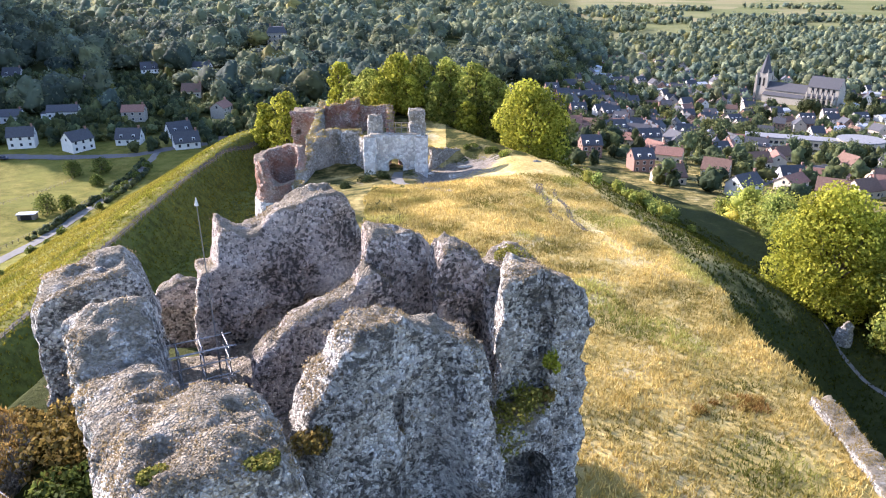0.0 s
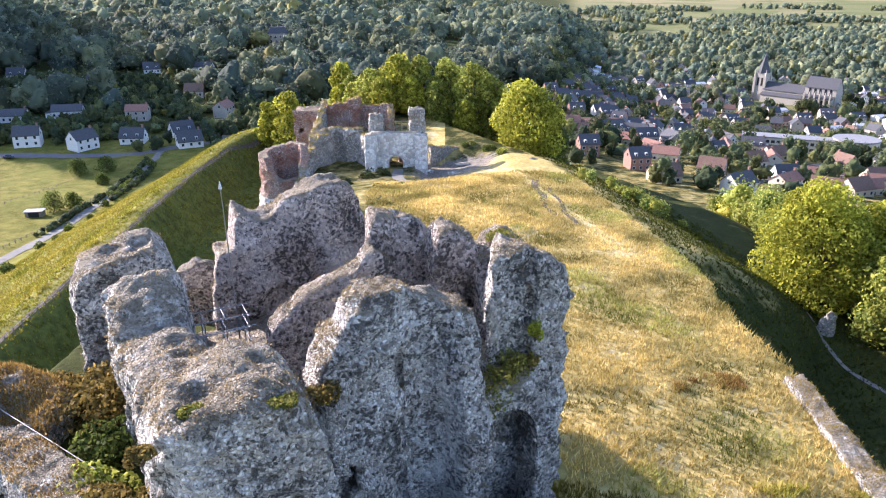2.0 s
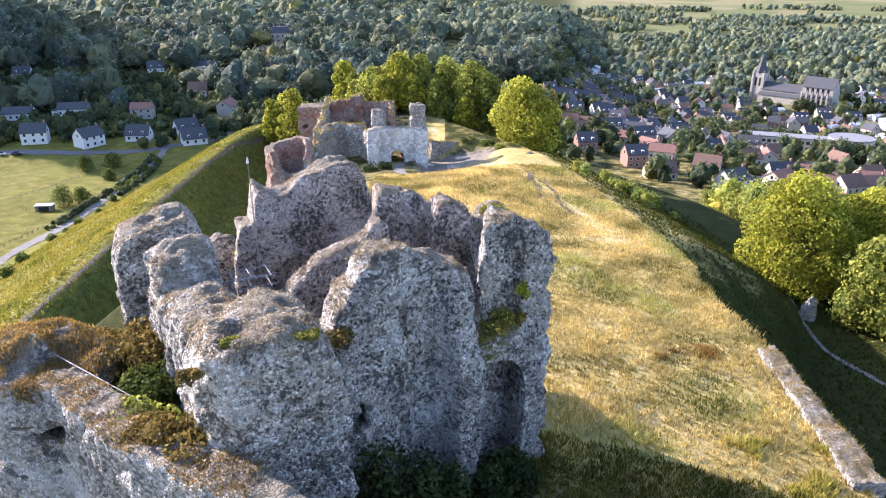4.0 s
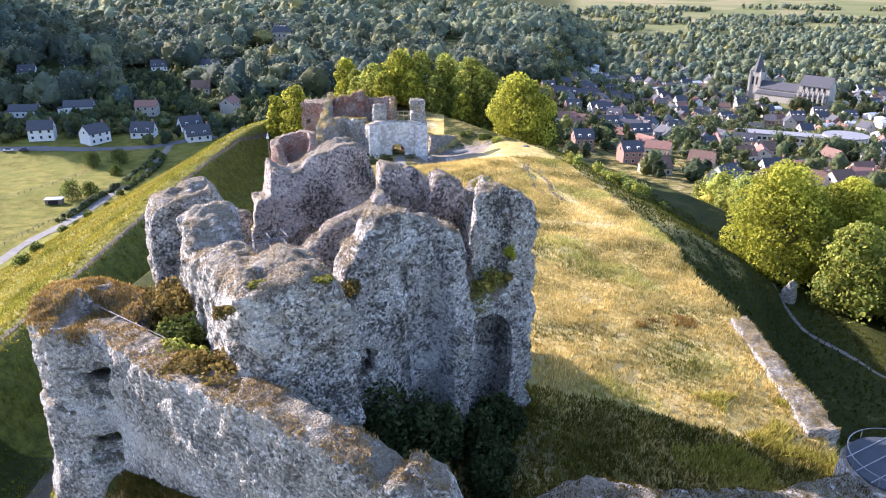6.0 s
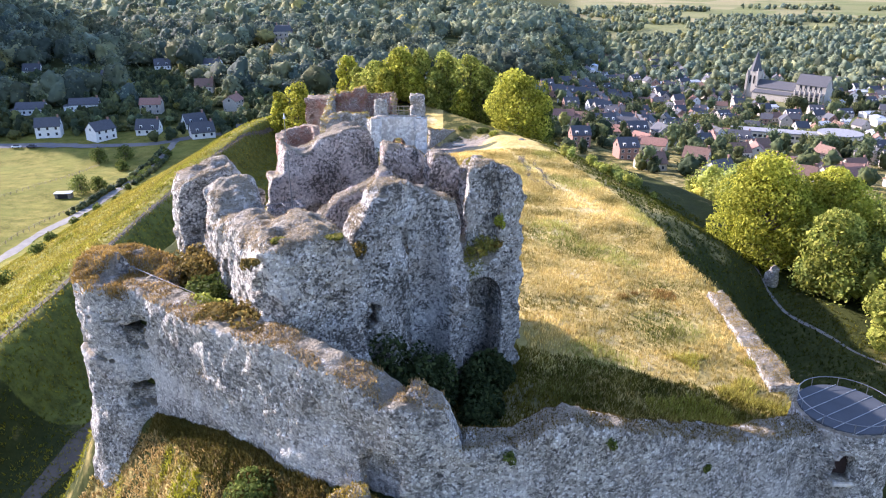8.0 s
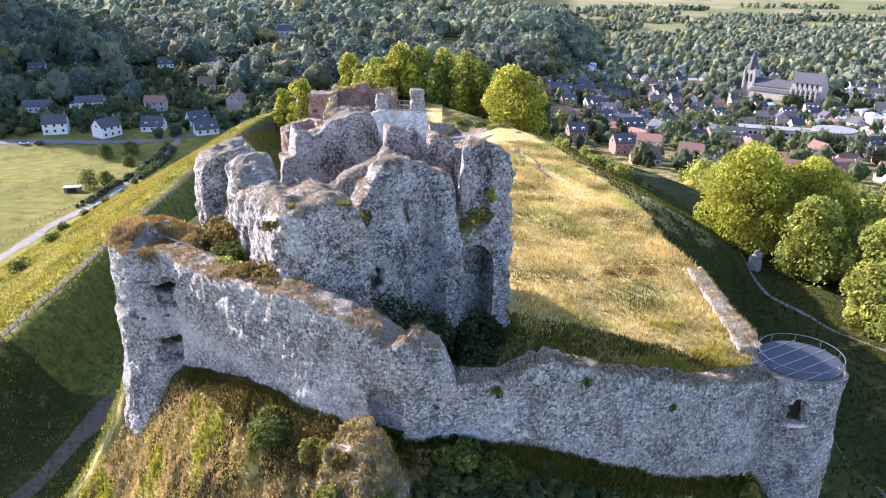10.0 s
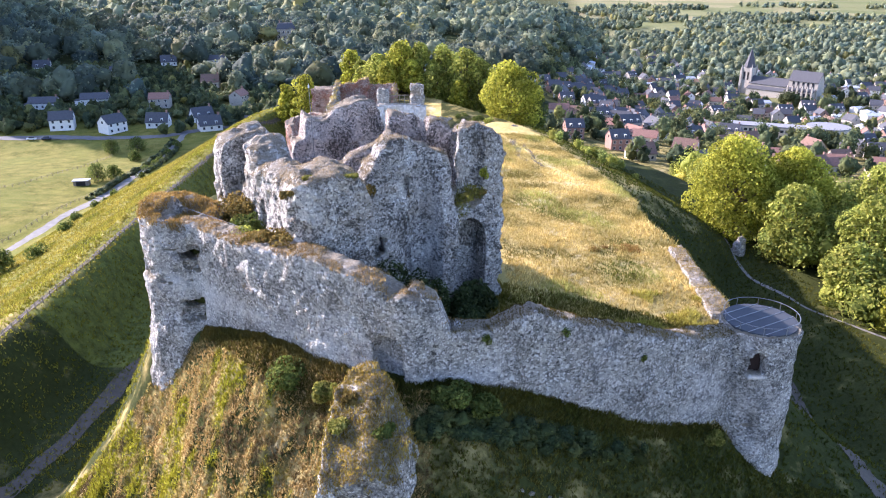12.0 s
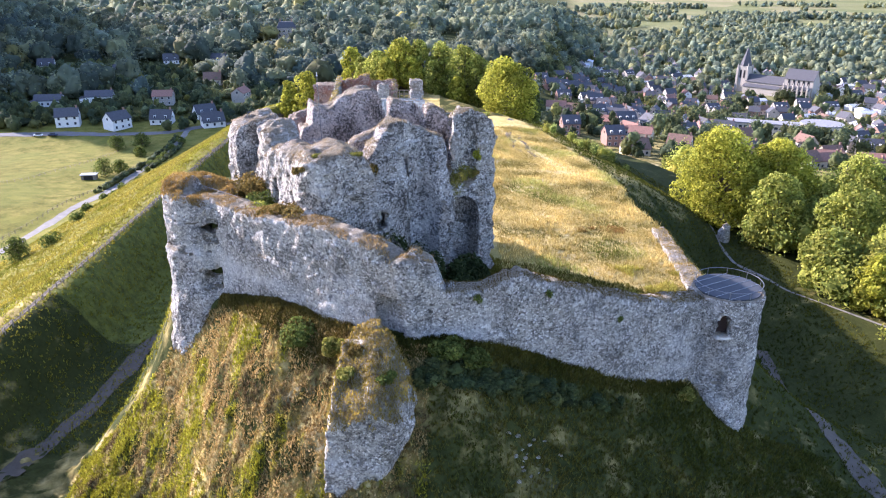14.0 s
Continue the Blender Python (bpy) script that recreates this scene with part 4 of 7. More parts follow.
def build_gatehouse():
    gate = thing("gatehouse", "white stone gatehouse front with a round archway", "gatehouse")

    def wall(X, Y, Z):
        f = slab(X, Y, Z, -16.6, 118, -5.4, 118, 2.4, -0.7, -0.7, -13)
        for bx, w in ((-16.6, 1.3), (-5.3, 1.4)):
            spread_out = 0.16 * np.clip(-1 - Z, 0, 10)
            f = np.minimum(f, np.maximum(np.maximum(np.abs(X - bx) - w, np.abs(Y - 117.6) - 1.5 - spread_out), np.maximum(Z + 1.1, -13 - Z)))
        au, az = X + 11.0, Z + 7.6
        hole = np.where(az > 0, np.hypot(au, az) - 1.55, np.abs(au) - 1.55)
        f = np.maximum(f, -np.maximum(hole, -11 - Z))
        panel = np.maximum(np.maximum(np.abs(X + 11) - 2.0, np.abs(Z + 3.6) - 1.6), Y - 117.0)
        return np.maximum(f, -panel)
    solid("gate_wall", wall, (-19, 113, -13), (-3, 120.5, 0.5), 0.25, M_WHITE_STONE, gate, "", 0.12, 2.5, 0.06)
    for name, cx, hw, top in (("left_pillar", -15.6, 1.5, 3.0), ("right_pillar", -6.3, 1.7, 4.2)):
        def pil(X, Y, Z, cx=cx, hw=hw, top=top):
            return np.maximum(np.maximum(np.abs(X - cx) - hw, np.abs(Y - 120.5) - 1.3), np.maximum(Z - top, -3 - Z))
        solid(name, pil, (cx - 2.6, 118, -3), (cx + 2.6, 123, 5.2), 0.25, M_CHALK, gate, "", 0.35, 1.5, 0.1)

    west = thing("brick_tower", "broken round tower of red brick above a pale base", "tower")

    def bt(X, Y, Z):
        r = np.hypot(X + 35.6, Y - 113)
        rad = 5.4 + 0.10 * np.clip(-12 - Z, 0, 8)
        ang = np.arctan2(Y - 113, X + 35.6)
        top = -3.6 + 1.0 * np.cos(ang - 0.5) - 5.5 * sstep(0.3, 0.9, np.cos(ang + 1.05))
        return np.maximum(np.maximum(np.maximum(r - rad, 3.6 - r), Z - top), -20 - Z)
    solid("shell", bt, (-43, 105, -20), (-28, 120.5, -1.5), 0.28, M_BRICK_RUIN, west, "red brick shell", 0.3, 1.8, 0.1)

    def base(X, Y, Z):
        r = np.hypot(X + 35.6, Y - 113)
        return np.maximum(np.maximum(r - 5.9 - 0.08 * np.clip(-13 - Z, 0, 8), Z + 13.2), -21 - Z)
    solid("plinth", base, (-43.5, 105, -21), (-28, 121, -12.5), 0.3, M_WHITE_STONE, west, "pale stone plinth", 0.15, 2.0, 0.08)

    inner = thing("inner_walls", "ruined pale inner walls beside the gatehouse", "castle ruin")

    def iw(X, Y, Z):
        f = slab(X, Y, Z, -31.5, 103, -30.5, 121, 2.2, -11.5, -3.2, -14)
        f = np.minimum(f, slab(X, Y, Z, -30.5, 121, -26, 127, 2.4, -3.2, -1.6, -14))
        f = np.minimum(f, slab(X, Y, Z, -26, 127, -19, 124, 1.8, -1.6, -1.4, -14))
        f = np.minimum(f, slab(X, Y, Z, -20, 124, -16.6, 118.6, 1.6, -1.6, -2.6, -14))
        f = np.minimum(f, slab(X, Y, Z, -30.5, 121, -32.0, 152, 1.6, -3.2, 0.5, -14))
        return f
    solid("walls", iw, (-35, 101, -14), (-14, 154, 2), 0.32, M_CHALK, inner, "", 0.5, 1.8, 0.12)

    far = thing("far_tower", "square ruined tower stump at the far end of the castle", "tower")

    def ft(X, Y, Z):
        f = np.maximum(np.maximum(np.abs(X + 36) - 4.0, np.abs(Y - 152) - 3.5), np.maximum(Z + 1.6, -16 - Z))
        return np.maximum(f, -np.maximum(np.hypot(X + 38.6, Z + 7) - 0.7, Y - 150))
    solid("shell", ft, (-41.5, 147, -16), (-31, 157, 0), 0.32, M_BRICK_RUIN, far, "", 0.4, 2.0, 0.1)

    rear = thing("far_walls", "long broken flint walls behind the gatehouse", "castle ruin")

    def fw(X, Y, Z):
        f = slab(X, Y, Z, -31, 146, -25, 149, 2.0, 0.2, 0.4, -12)
        f = np.minimum(f, slab(X, Y, Z, -25.5, 149, -22.5, 149, 3.2, 1.0, 1.6, -12))
        f = np.minimum(f, slab(X, Y, Z, -22.5, 149.5, -14.5, 148, 1.8, -0.4, 0.5, -12))
        return np.minimum(f, slab(X, Y, Z, -14.5, 148, -13.5, 140, 1.8, 0.6, -4.5, -12))
    solid("walls", fw, (-33.5, 138, -12), (-11.5, 152.5, 3), 0.32, M_BRICK_RUIN, rear, "", 0.5, 1.8, 0.12)

    rub = thing("rubble_wall", "low grey rubble wall to the side of the gatehouse", "wall")

    def rw(X, Y, Z):
        return np.minimum(slab(X, Y, Z, -3.5, 121, 3, 127, 1.8, -4.5, -6.5, -12), slab(X, Y, Z, 3, 127, 12, 125, 1.6, -6.5, -7.5, -12))
    solid("masonry", rw, (-5.5, 118.5, -12), (14, 129.5, -3.5), 0.3, M_CHALK, rub, "", 0.4, 1.6, 0.12)


    # block added behind the arch so that the opening reads dark
    passage = thing("gate_passage", "brick block added behind the archway to darken it", "wall")

    def pw(X, Y, Z):
        return np.maximum(slab(X, Y, Z, -14.5, 121.5, -7.5, 121.5, 1.4, -3.6, -3.4, -13), -np.maximum(np.abs(X + 11.6) - 0.7, Z + 6.6))
    solid("wall", pw, (-16, 119.5, -13), (-6, 123.5, -2.5), 0.28, M_BRICK_RUIN, passage, "", 0.3, 1.6, 0.1)
    rail = thing("railing", "grey timber railing between the gate pillars", "railing")
    for x in np.linspace(-13.6, -8.4, 5):
        bm = bmesh.new()
        box(bm, x - 0.09, 119.2, -0.9, x + 0.09, 119.4, 1.5)
        part("post", bm, M_WOOD, rail)
    for z in (0.3, 1.35):
        bm = bmesh.new()
        box(bm, -13.9, 119.41, z - 0.08, -8.1, 119.5, z + 0.08)
        part("rail", bm, M_WOOD, rail)
    stone = thing("fallen_slab", "pale stone slab lying on the bare ground", "stone")
    bm = bmesh.new()
    box(bm, -1.6, -0.7, -0.3, 1.6, 0.7, 0.35, 0.08)
    part("slab", bm, M_WHITE_STONE, stone)
    stone.matrix_basis = pose(2.4, 112, float(height(np.array([2.4]), np.array([112.0]))[0]), 4, 0, 16)


build_gatehouse()


# ---- plants ----
def leaf_cloud(centres, radii, counts, size, seed, flat=0.75):
    """Leaf quads near the skin of many ellipsoids."""
    r = np.random.default_rng(seed)
    idx = np.repeat(np.arange(len(centres)), counts)
    d = r.normal(size=(len(idx), 3))
    d /= np.linalg.norm(d, axis=1)[:, None]
    c = np.asarray(centres)[idx] + d * np.asarray(radii)[idx] * (r.uniform(0.7, 1.06, len(idx)) ** 0.6)[:, None]
    n = d + r.normal(scale=flat, size=d.shape)
    n /= np.linalg.norm(n, axis=1)[:, None]
    a = np.cross(n, r.normal(size=n.shape))
    a /= np.linalg.norm(a, axis=1)[:, None]
    b = np.cross(n, a)
    s = (np.asarray(size)[idx] if np.ndim(size) else np.full(len(idx), size)) * r.uniform(0.55, 1.25, len(idx))
    s = s[:, None]
    v = np.stack([c - a * s, c - b * s * 0.62, c + a * s, c + b * s * 0.62], 1).reshape(-1, 3)
    f = np.arange(len(v)).reshape(-1, 4)
    return v, f, idx


def leaf_object(name, v, f, tint, mat, parent=None, label=""):
    ob = raw(name, v, f, mat, parent, label)
    at = ob.data.attributes.new("tint", "FLOAT_COLOR", "POINT")
    col = np.concatenate([tint, np.ones((len(tint), 1))], 1).astype(np.float32)
    at.data.foreach_set("color", col.ravel())
    return ob


def tree(x, y, base, height_m, width, seed, mat=None, leaves=5200, label="broad leafy tree in late summer green", leaf_size=0.34, name="tree"):
    """A trunk with limbs and a crown of leafy clumps."""
    r = np.random.default_rng(seed)
    root = thing(name, label, "tree", at=(x, y, base))
    bm = bmesh.new()
    trunk_h = height_m * 0.42
    cyl(bm, (0, 0, -0.8), (0.1, 0.05, trunk_h), 0.028 * height_m, 0.016 * height_m, 10)
    clumps, radii = [], []
    n = 34
    for i in range(n):
        a = i * 2.4 + r.uniform(-0.4, 0.4)
        t = (i + 0.5) / n
        zz = height_m * (0.12 + 0.77 * t)
        k = math.sin(math.pi * (0.26 + 0.68 * t)) ** 0.8
        rr = width * 0.36 * k * r.uniform(0.5, 1.2)
        c = np.array([rr * math.cos(a), rr * math.sin(a), zz])
        clumps.append(c)
        s = width * r.uniform(0.12, 0.22) * (0.7 + 0.45 * k)
        radii.append((s, s, s * 0.85))
        cyl(bm, (0, 0, trunk_h * r.uniform(0.4, 0.98)), tuple(c), 0.009 * height_m, 0.003 * height_m, 6)
    part("trunk", bm, M_BARK, root)
    counts = np.full(n, leaves // n)
    v, f, idx = leaf_cloud(clumps, radii, counts, leaf_size, seed + 1, 0.55)
    sh = r.uniform(0.68, 1.28, n)
    tint = np.repeat(np.stack([sh[idx] * 1.02, sh[idx], sh[idx] * 0.9], 1), 4, 0)
    leaf_object("crown", v, f, tint, mat or M_LEAF, root)
    return root


# trees behind the gatehouse and along the rim: place, height of the top, width
for i, (x, y, top, w, warm) in enumerate([(-20, 162, 8.0, 11, 1), (-13, 161, 12.6, 12, 2), (-6.5, 163, 12.3, 11, 1), (0.5, 159, 12.4, 12, 1), (7.8, 154, 12.5, 13, 1), (13, 151, 9.5, 11, 1),
                                         (5.8, 147, 2.2, 6, 2), (-17, 157, 6.5, 8, 2), (-9.5, 156, 7.0, 8, 2), (-2, 153, 6.0, 8, 1), (15.5, 149, 6.5, 9, 1), (-27, 175, 6.0, 9, 1),
                                         (-48, 178, 0.2, 13, 2), (-55, 181, -4.0, 8, 2), (-33.5, 197, 7.4, 11, 2), (2, 170, 11, 13, 1), (11, 165, 10, 13, 1), (-12, 172, 11, 12, 1)]):
    b = hz(x, y) - 0.4
    tree(x, y, b, top - b, w, 100 + i, M_LEAF_YELLOW if warm == 2 else M_LEAF_MID, 5200, "tall broadleaf tree behind the ruins", 0.46)
b = hz(20, 129) - 0.6
tree(20, 129, b, 9.4 - b, 18, 140, M_LEAF_YELLOW, 11000, "large rounded tree glowing yellow-green in the sun", 0.42)
b = hz(26, 135) - 0.6
tree(26, 137, b, 3 - b, 11, 141, M_LEAF, 4600, "darker tree beside the large rounded one", 0.42)
for i, (x, y, top, w, warm) in enumerate([(62.5, 71, 1.6, 21, 2), (76, 71, -1.0, 18, 2), (70, 58, -5, 14, 1), (79, 47, -4, 15, 1), (71, 36, -9, 10, 1), (82, 34, -6, 13, 1), (74, 27, -10, 7, 2), (88, 60, -1, 16, 1), (92, 44, -3, 14, 1)]):
    b = hz(x, y) - 0.6
    tree(x, y, b, top - b, w, 160 + i, M_LEAF_YELLOW if warm == 2 else M_LEAF_MID, 24000 if i < 2 else 10000, "large leafy tree on the outer bank of the ditch", 0.32 if i < 2 else 0.38)


def ball(level):
    bm = bmesh.new()
    bmesh.ops.create_icosphere(bm, subdivisions=level, radius=1.0)
    unit = np.array([w.co[:] for w in bm.verts])
    tri = np.array([[w.index for w in p.verts] for p in bm.faces])
    bm.free()
    return unit, tri


def woods(name, xs, ys, hs, ws, counts, size, seed, mat, label, level=3, core=1.0):
    """Many trees as one leafy mass: lobed uneven crowns, each clad in leaf sprays."""
    r = np.random.default_rng(seed)
    n = len(xs)
    zs = height(xs, ys)
    unit, tri = ball(level)
    m = len(unit)
    ph = r.uniform(0, 90, (n, 1))
    U = np.repeat(unit[None], n, 0)
    lobes = fbm(U[..., 0] * 1.9 + ph, U[..., 1] * 1.9 + 2 * ph, U[..., 2] * 1.9, 1.0, 3)
    slim = r.uniform(0.75, 1.3, n)
    rad = 1 + 0.55 * lobes
    taper = 1 - 0.22 * np.clip(U[..., 2], 0, 1) * (slim[:, None] > 1.1)
    half = np.stack([ws * 0.38, ws * 0.38, np.minimum(hs * 0.44, ws * 0.56 * slim)], 1)
    mid = np.stack([xs, ys, zs + hs - half[:, 2] * 1.12], 1)
    local_p = U * (rad * taper)[..., None] * half[:, None, :]
    hv = mid[:, None, :] + local_p * core
    sh = r.uniform(0.65, 1.3, n)
    hue = r.uniform(-0.14, 0.14, n) + 0.22 * (r.random(n) > 0.92)
    tones = np.stack([sh * (1 + hue), sh * (1 + 0.3 * hue), sh * (1 - hue)], 1)
    mottled = tones[:, None, :] * (0.72 + 0.5 * r.random((n, m)))[..., None]
    hf = (tri[None] + (np.arange(n) * m)[:, None, None]).reshape(-1, 3)
    heart = leaf_object("crowns", hv.reshape(-1, 3), hf, mottled.reshape(-1, 3), mat)
    heart.data.polygons.foreach_set("use_smooth", np.ones(len(hf), dtype=bool))
    # sprays of leaves standing off the crowns
    idx = np.repeat(np.arange(n), counts)
    pick = r.integers(0, m, len(idx))
    off = local_p[idx, pick]
    jig = r.normal(size=off.shape)
    c = mid[idx] + off * r.uniform(0.9, 1.3, len(idx))[:, None] + jig * (ws[idx] * 0.06)[:, None]
    nn = off / np.linalg.norm(off, axis=1)[:, None] + 0.8 * r.normal(size=off.shape)
    nn /= np.linalg.norm(nn, axis=1)[:, None]
    a = np.cross(nn, r.normal(size=nn.shape))
    a /= np.linalg.norm(a, axis=1)[:, None]
    b = np.cross(nn, a)
    sz = (size[idx] * r.uniform(0.5, 1.25, len(idx)))[:, None]
    v = np.stack([c - a * sz, c - b * sz * 0.65, c + a * sz, c + b * sz * 0.65], 1).reshape(-1, 3)
    f = np.arange(len(v)).reshape(-1, 4)
    tint = np.repeat(tones[idx] * r.uniform(0.75, 1.3, (len(idx), 1)), 4, 0)
    ob = leaf_object(name, v, f, tint, mat)
    heart.parent = ob
    tagged(heart, kind="stuff")
    return tagged(ob, label, "trees", kind="stuff")


def scatter(n, x0, x1, y0, y1, keep, seed):
    r = np.random.default_rng(seed)
    x, y = r.uniform(x0, x1, n), r.uniform(y0, y1, n)
    k = keep(x, y)
    return x[k], y[k]


def in_view(x, y):
    return (np.abs(x) < 60 + 0.68 * (y + 90)) & (y > -40)


def town_side(x, y):
    return x - 0.16 * (y - 250)


r_woods = np.random.default_rng(5)
CLEAR = [(-140, 578), (-146, 560), (-134, 560), (-146, 535), (-134, 535), (-160, 329), (-198, 334), (-217, 412), (-226, 328), (-167, 456), (-149, 386), (-119, 342), (-283, 434), (-200, 452), (-147, 470)]
hx, hy = scatter(7000, -900, 240, 345, 1250, lambda x, y: in_view(x, y) & (town_side(x, y) < 36) & ((y > 430 + 30 * np.sin(x / 50)) & (fbm(x, y, x * 0, 90, 2) > -0.62) | (fbm(x, y, x * 0 + 2, 35, 2) > 0.12)) & ~np.any([np.hypot(x - a, (y - b + 12) / 2.0) < 14 for a, b in CLEAR], axis=0), 11)
n = len(hx)
hill_h, hill_w = r_woods.uniform(9, 20, n), r_woods.uniform(12, 21, n)
# the farther half takes the paler leaves, as haze would make it
for part_, leaf_count, leaf_m, seed_, mat_, label_ in ((hy < 640, 230, 0.95, 21, M_HAZY_HILL_LEAF, "dense shadowed woods climbing the far hillside"), (hy >= 640, 70, 1.2, 24, M_HAZY_WOODS, "upper hillside woods, leaves paled for haze")):
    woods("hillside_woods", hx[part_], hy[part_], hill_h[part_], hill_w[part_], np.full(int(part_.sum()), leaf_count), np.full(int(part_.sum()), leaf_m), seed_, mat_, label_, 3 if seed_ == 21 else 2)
vx, vy = scatter(8000, 40, 1500, 620, 2400, lambda x, y: in_view(x, y) & (town_side(x, y) > 34) & (fbm(x, y, x * 0 + 4, 150, 2) > -0.9 + 0.25 * (y < 760) + 1.0 * sstep(1200, 1450, y - 0.1 * x)) & (y > 640 + 0.2 * (x - 300)), 12)
n = len(vx)
# valley crowns also carry haze in their leaf colour
woods("valley_woods", vx, vy, r_woods.uniform(9, 19, n), r_woods.uniform(9, 17, n), np.where(vy < 1000, 80, 34), np.where(vy < 1000, 1.1, 1.7), 22, M_HAZY_WOODS, "hedgerow woods across the valley floor", 2)


# ---- houses ----
def gable_house(name, label, w, d, h, pitch, wall_mat, roof_mat, group, chimney=True, dormers=0, wing=0.0, simple=False):
    """A house with its ridge along x: walls with gables, two roof slopes, panes, door, chimney."""
    root = thing(name, label, "house", group)
    rise = d / 2 * math.tan(radians(pitch))
    bm = bmesh.new()
    v = [bm.verts.new(p) for p in ((-w / 2, -d / 2, -2), (w / 2, -d / 2, -2), (w / 2, d / 2, -2), (-w / 2, d / 2, -2), (-w / 2, -d / 2, h), (w / 2, -d / 2, h), (w / 2, d / 2, h), (-w / 2, d / 2, h), (-w / 2, 0, h + rise), (w / 2, 0, h + rise))]
    for f in ((0, 1, 5, 4), (2, 3, 7, 6), (1, 2, 6, 9, 5), (3, 0, 4, 8, 7), (4, 5, 9, 8), (6, 7, 8, 9), (3, 2, 1, 0)):
        bm.faces.new([v[i] for i in f])
    part("wall", bm, wall_mat, root)
    o, tk = 0.45, 0.22
    for s in (-1, 1):
        bm = bmesh.new()
        e = (d / 2 + o)
        ze = h - o * math.tan(radians(pitch))
        pr = [(-w / 2 - 0.3, s * e, ze + 0.05), (w / 2 + 0.3, s * e, ze + 0.05), (w / 2 + 0.3, 0, h + rise + 0.05), (-w / 2 - 0.3, 0, h + rise + 0.05)]
        lo = [bm.verts.new(p) for p in pr]
        hi = [bm.verts.new((p[0], p[1], p[2] + tk)) for p in pr]
        bm.faces.new(lo)
        bm.faces.new(hi[::-1])
        for i in range(4):
            bm.faces.new((lo[i], lo[(i + 1) % 4], hi[(i + 1) % 4], hi[i]))
        bmesh.ops.recalc_face_normals(bm, faces=bm.faces)
        part("roof_slope", bm, roof_mat, root)
    n = max(2, int(w / 3))
    floors = 2 if h > 4.6 else 1
    for s in (-1, 1):
        for fl in range(floors):
            for i in range(n):
                x = -w / 2 + (i + 0.5) * w / n
                z0 = 0.9 + fl * 2.7
                if not simple:
                    pane(root, x, s * d / 2, z0, s, 1.0, 1.25)
                elif s < 0:
                    bm = bmesh.new()
                    box(bm, x - 0.5, -d / 2 - 0.04, z0, x + 0.5, -d / 2 + 0.05, z0 + 1.25)
                    part("pane", bm, M_GLASS, root)
    for s in (-1, 1) if not simple else (-1,):
        bm = bmesh.new()
        box(bm, s * w / 2 - 0.06, -0.5, h - 0.2, s * w / 2 + 0.06, 0.5, h + 1.0)
        part("gable_window", bm, M_GLASS, root)
    if chimney:
        bm = bmesh.new()
        cxx = w / 2 - 0.8
        box(bm, cxx - 0.4, -0.35, h + rise - 1.2, cxx + 0.4, 0.35, h + rise + 1.3, 0.04)
        box(bm, cxx - 0.5, -0.45, h + rise + 1.1, cxx + 0.5, 0.45, h + rise + 1.3)
        part("chimney", bm, M_BRICK, root)
    for i in range(dormers):
        x = -w / 2 + (i + 0.5) * w / dormers
        bm = bmesh.new()
        box(bm, x - 0.6, -d / 2 + 0.3, h + 0.1, x + 0.6, -d / 4, h + 1.7)
        dm = part("dormer", bm, M_WHITE, root)
        bm = bmesh.new()
        box(bm, x - 0.4, -d / 2 + 0.24, h + 0.6, x + 0.4, -d / 2 + 0.32, h + 1.5)
        part("pane", bm, M_GLASS, dm)
    if wing:
        bm = bmesh.new()
        box(bm, -w / 2 - wing, -d / 2 + 0.8, -2, -w / 2, d / 2 - 1.5, 2.6)
        part("annexe", bm, wall_mat, root)
        bm = bmesh.new()
        box(bm, -w / 2 - wing - 0.3, -d / 2 + 0.5, 2.6, -w / 2 + 0.02, d / 2 - 1.2, 2.85)
        part("annexe_roof", bm, roof_mat, root)
    return root


def pane(root, x, y, z0, s, w, h):
    bm = bmesh.new()
    box(bm, x - w / 2 - 0.12, y - 0.05 + 0.01 * s, z0 - 0.12, x + w / 2 + 0.12, y + 0.05 + 0.01 * s, z0 + h + 0.12)
    fr = part("window", bm, M_FRAME, root)
    bm = bmesh.new()
    box(bm, x - w / 2, y - 0.05 + 0.03 * s, z0, x + w / 2, y + 0.05 + 0.03 * s, z0 + h)
    part("pane", bm, M_GLASS, fr)


HOUSES = {}


def house_at(kind, x, y, rz):
    proto = HOUSES[kind]
    return copy_thing(proto, pose(x, y, hz(x, y), 0, 0, rz))


G = "houses of the town"
HOUSES["white_slate"] = gable_house("house", "white rendered house with a dark slate roof", 11, 8, 5.2, 42, M_WHITE, M_SLATE, G)
HOUSES["white_long"] = gable_house("house", "long white house under a low dark roof", 15, 8, 3.4, 36, M_WHITE, M_SLATE, G, True, 0, 3)
HOUSES["slate_low"] = gable_house("house", "low house with a steep slate roof", 11, 7.5, 3.0, 48, M_WHITE, M_SLATE, G, True, 2)
HOUSES["brick_red"] = gable_house("house", "brick house with a red tiled roof", 11, 7.5, 5.4, 36, M_STONEWALL, M_TILE, G)
HOUSES["cream_tile"] = gable_house("house", "cream house with a terracotta tiled roof", 12, 8, 3.8, 35, M_CREAM, M_TILE, G)
HOUSES["brown_tile"] = gable_house("house", "house with a broad brown tiled roof", 11, 9, 3.4, 42, M_CREAM, M_TILE_BROWN, G)
HOUSES["brick_slate"] = gable_house("house", "red brick terraced house with a slate roof", 9, 8.5, 6.0, 40, M_BRICK, M_SLATE, G, True, 2)
HOUSES["stone_slate"] = gable_house("house", "pale stone townhouse with a slate roof", 12, 9, 6.4, 40, M_STONEWALL, M_SLATE, G, True, 3)
HOUSES["zinc"] = gable_house("house", "white workshop building with a grey zinc roof", 15, 10, 4.2, 16, M_WHITE, M_ZINC, G, False)

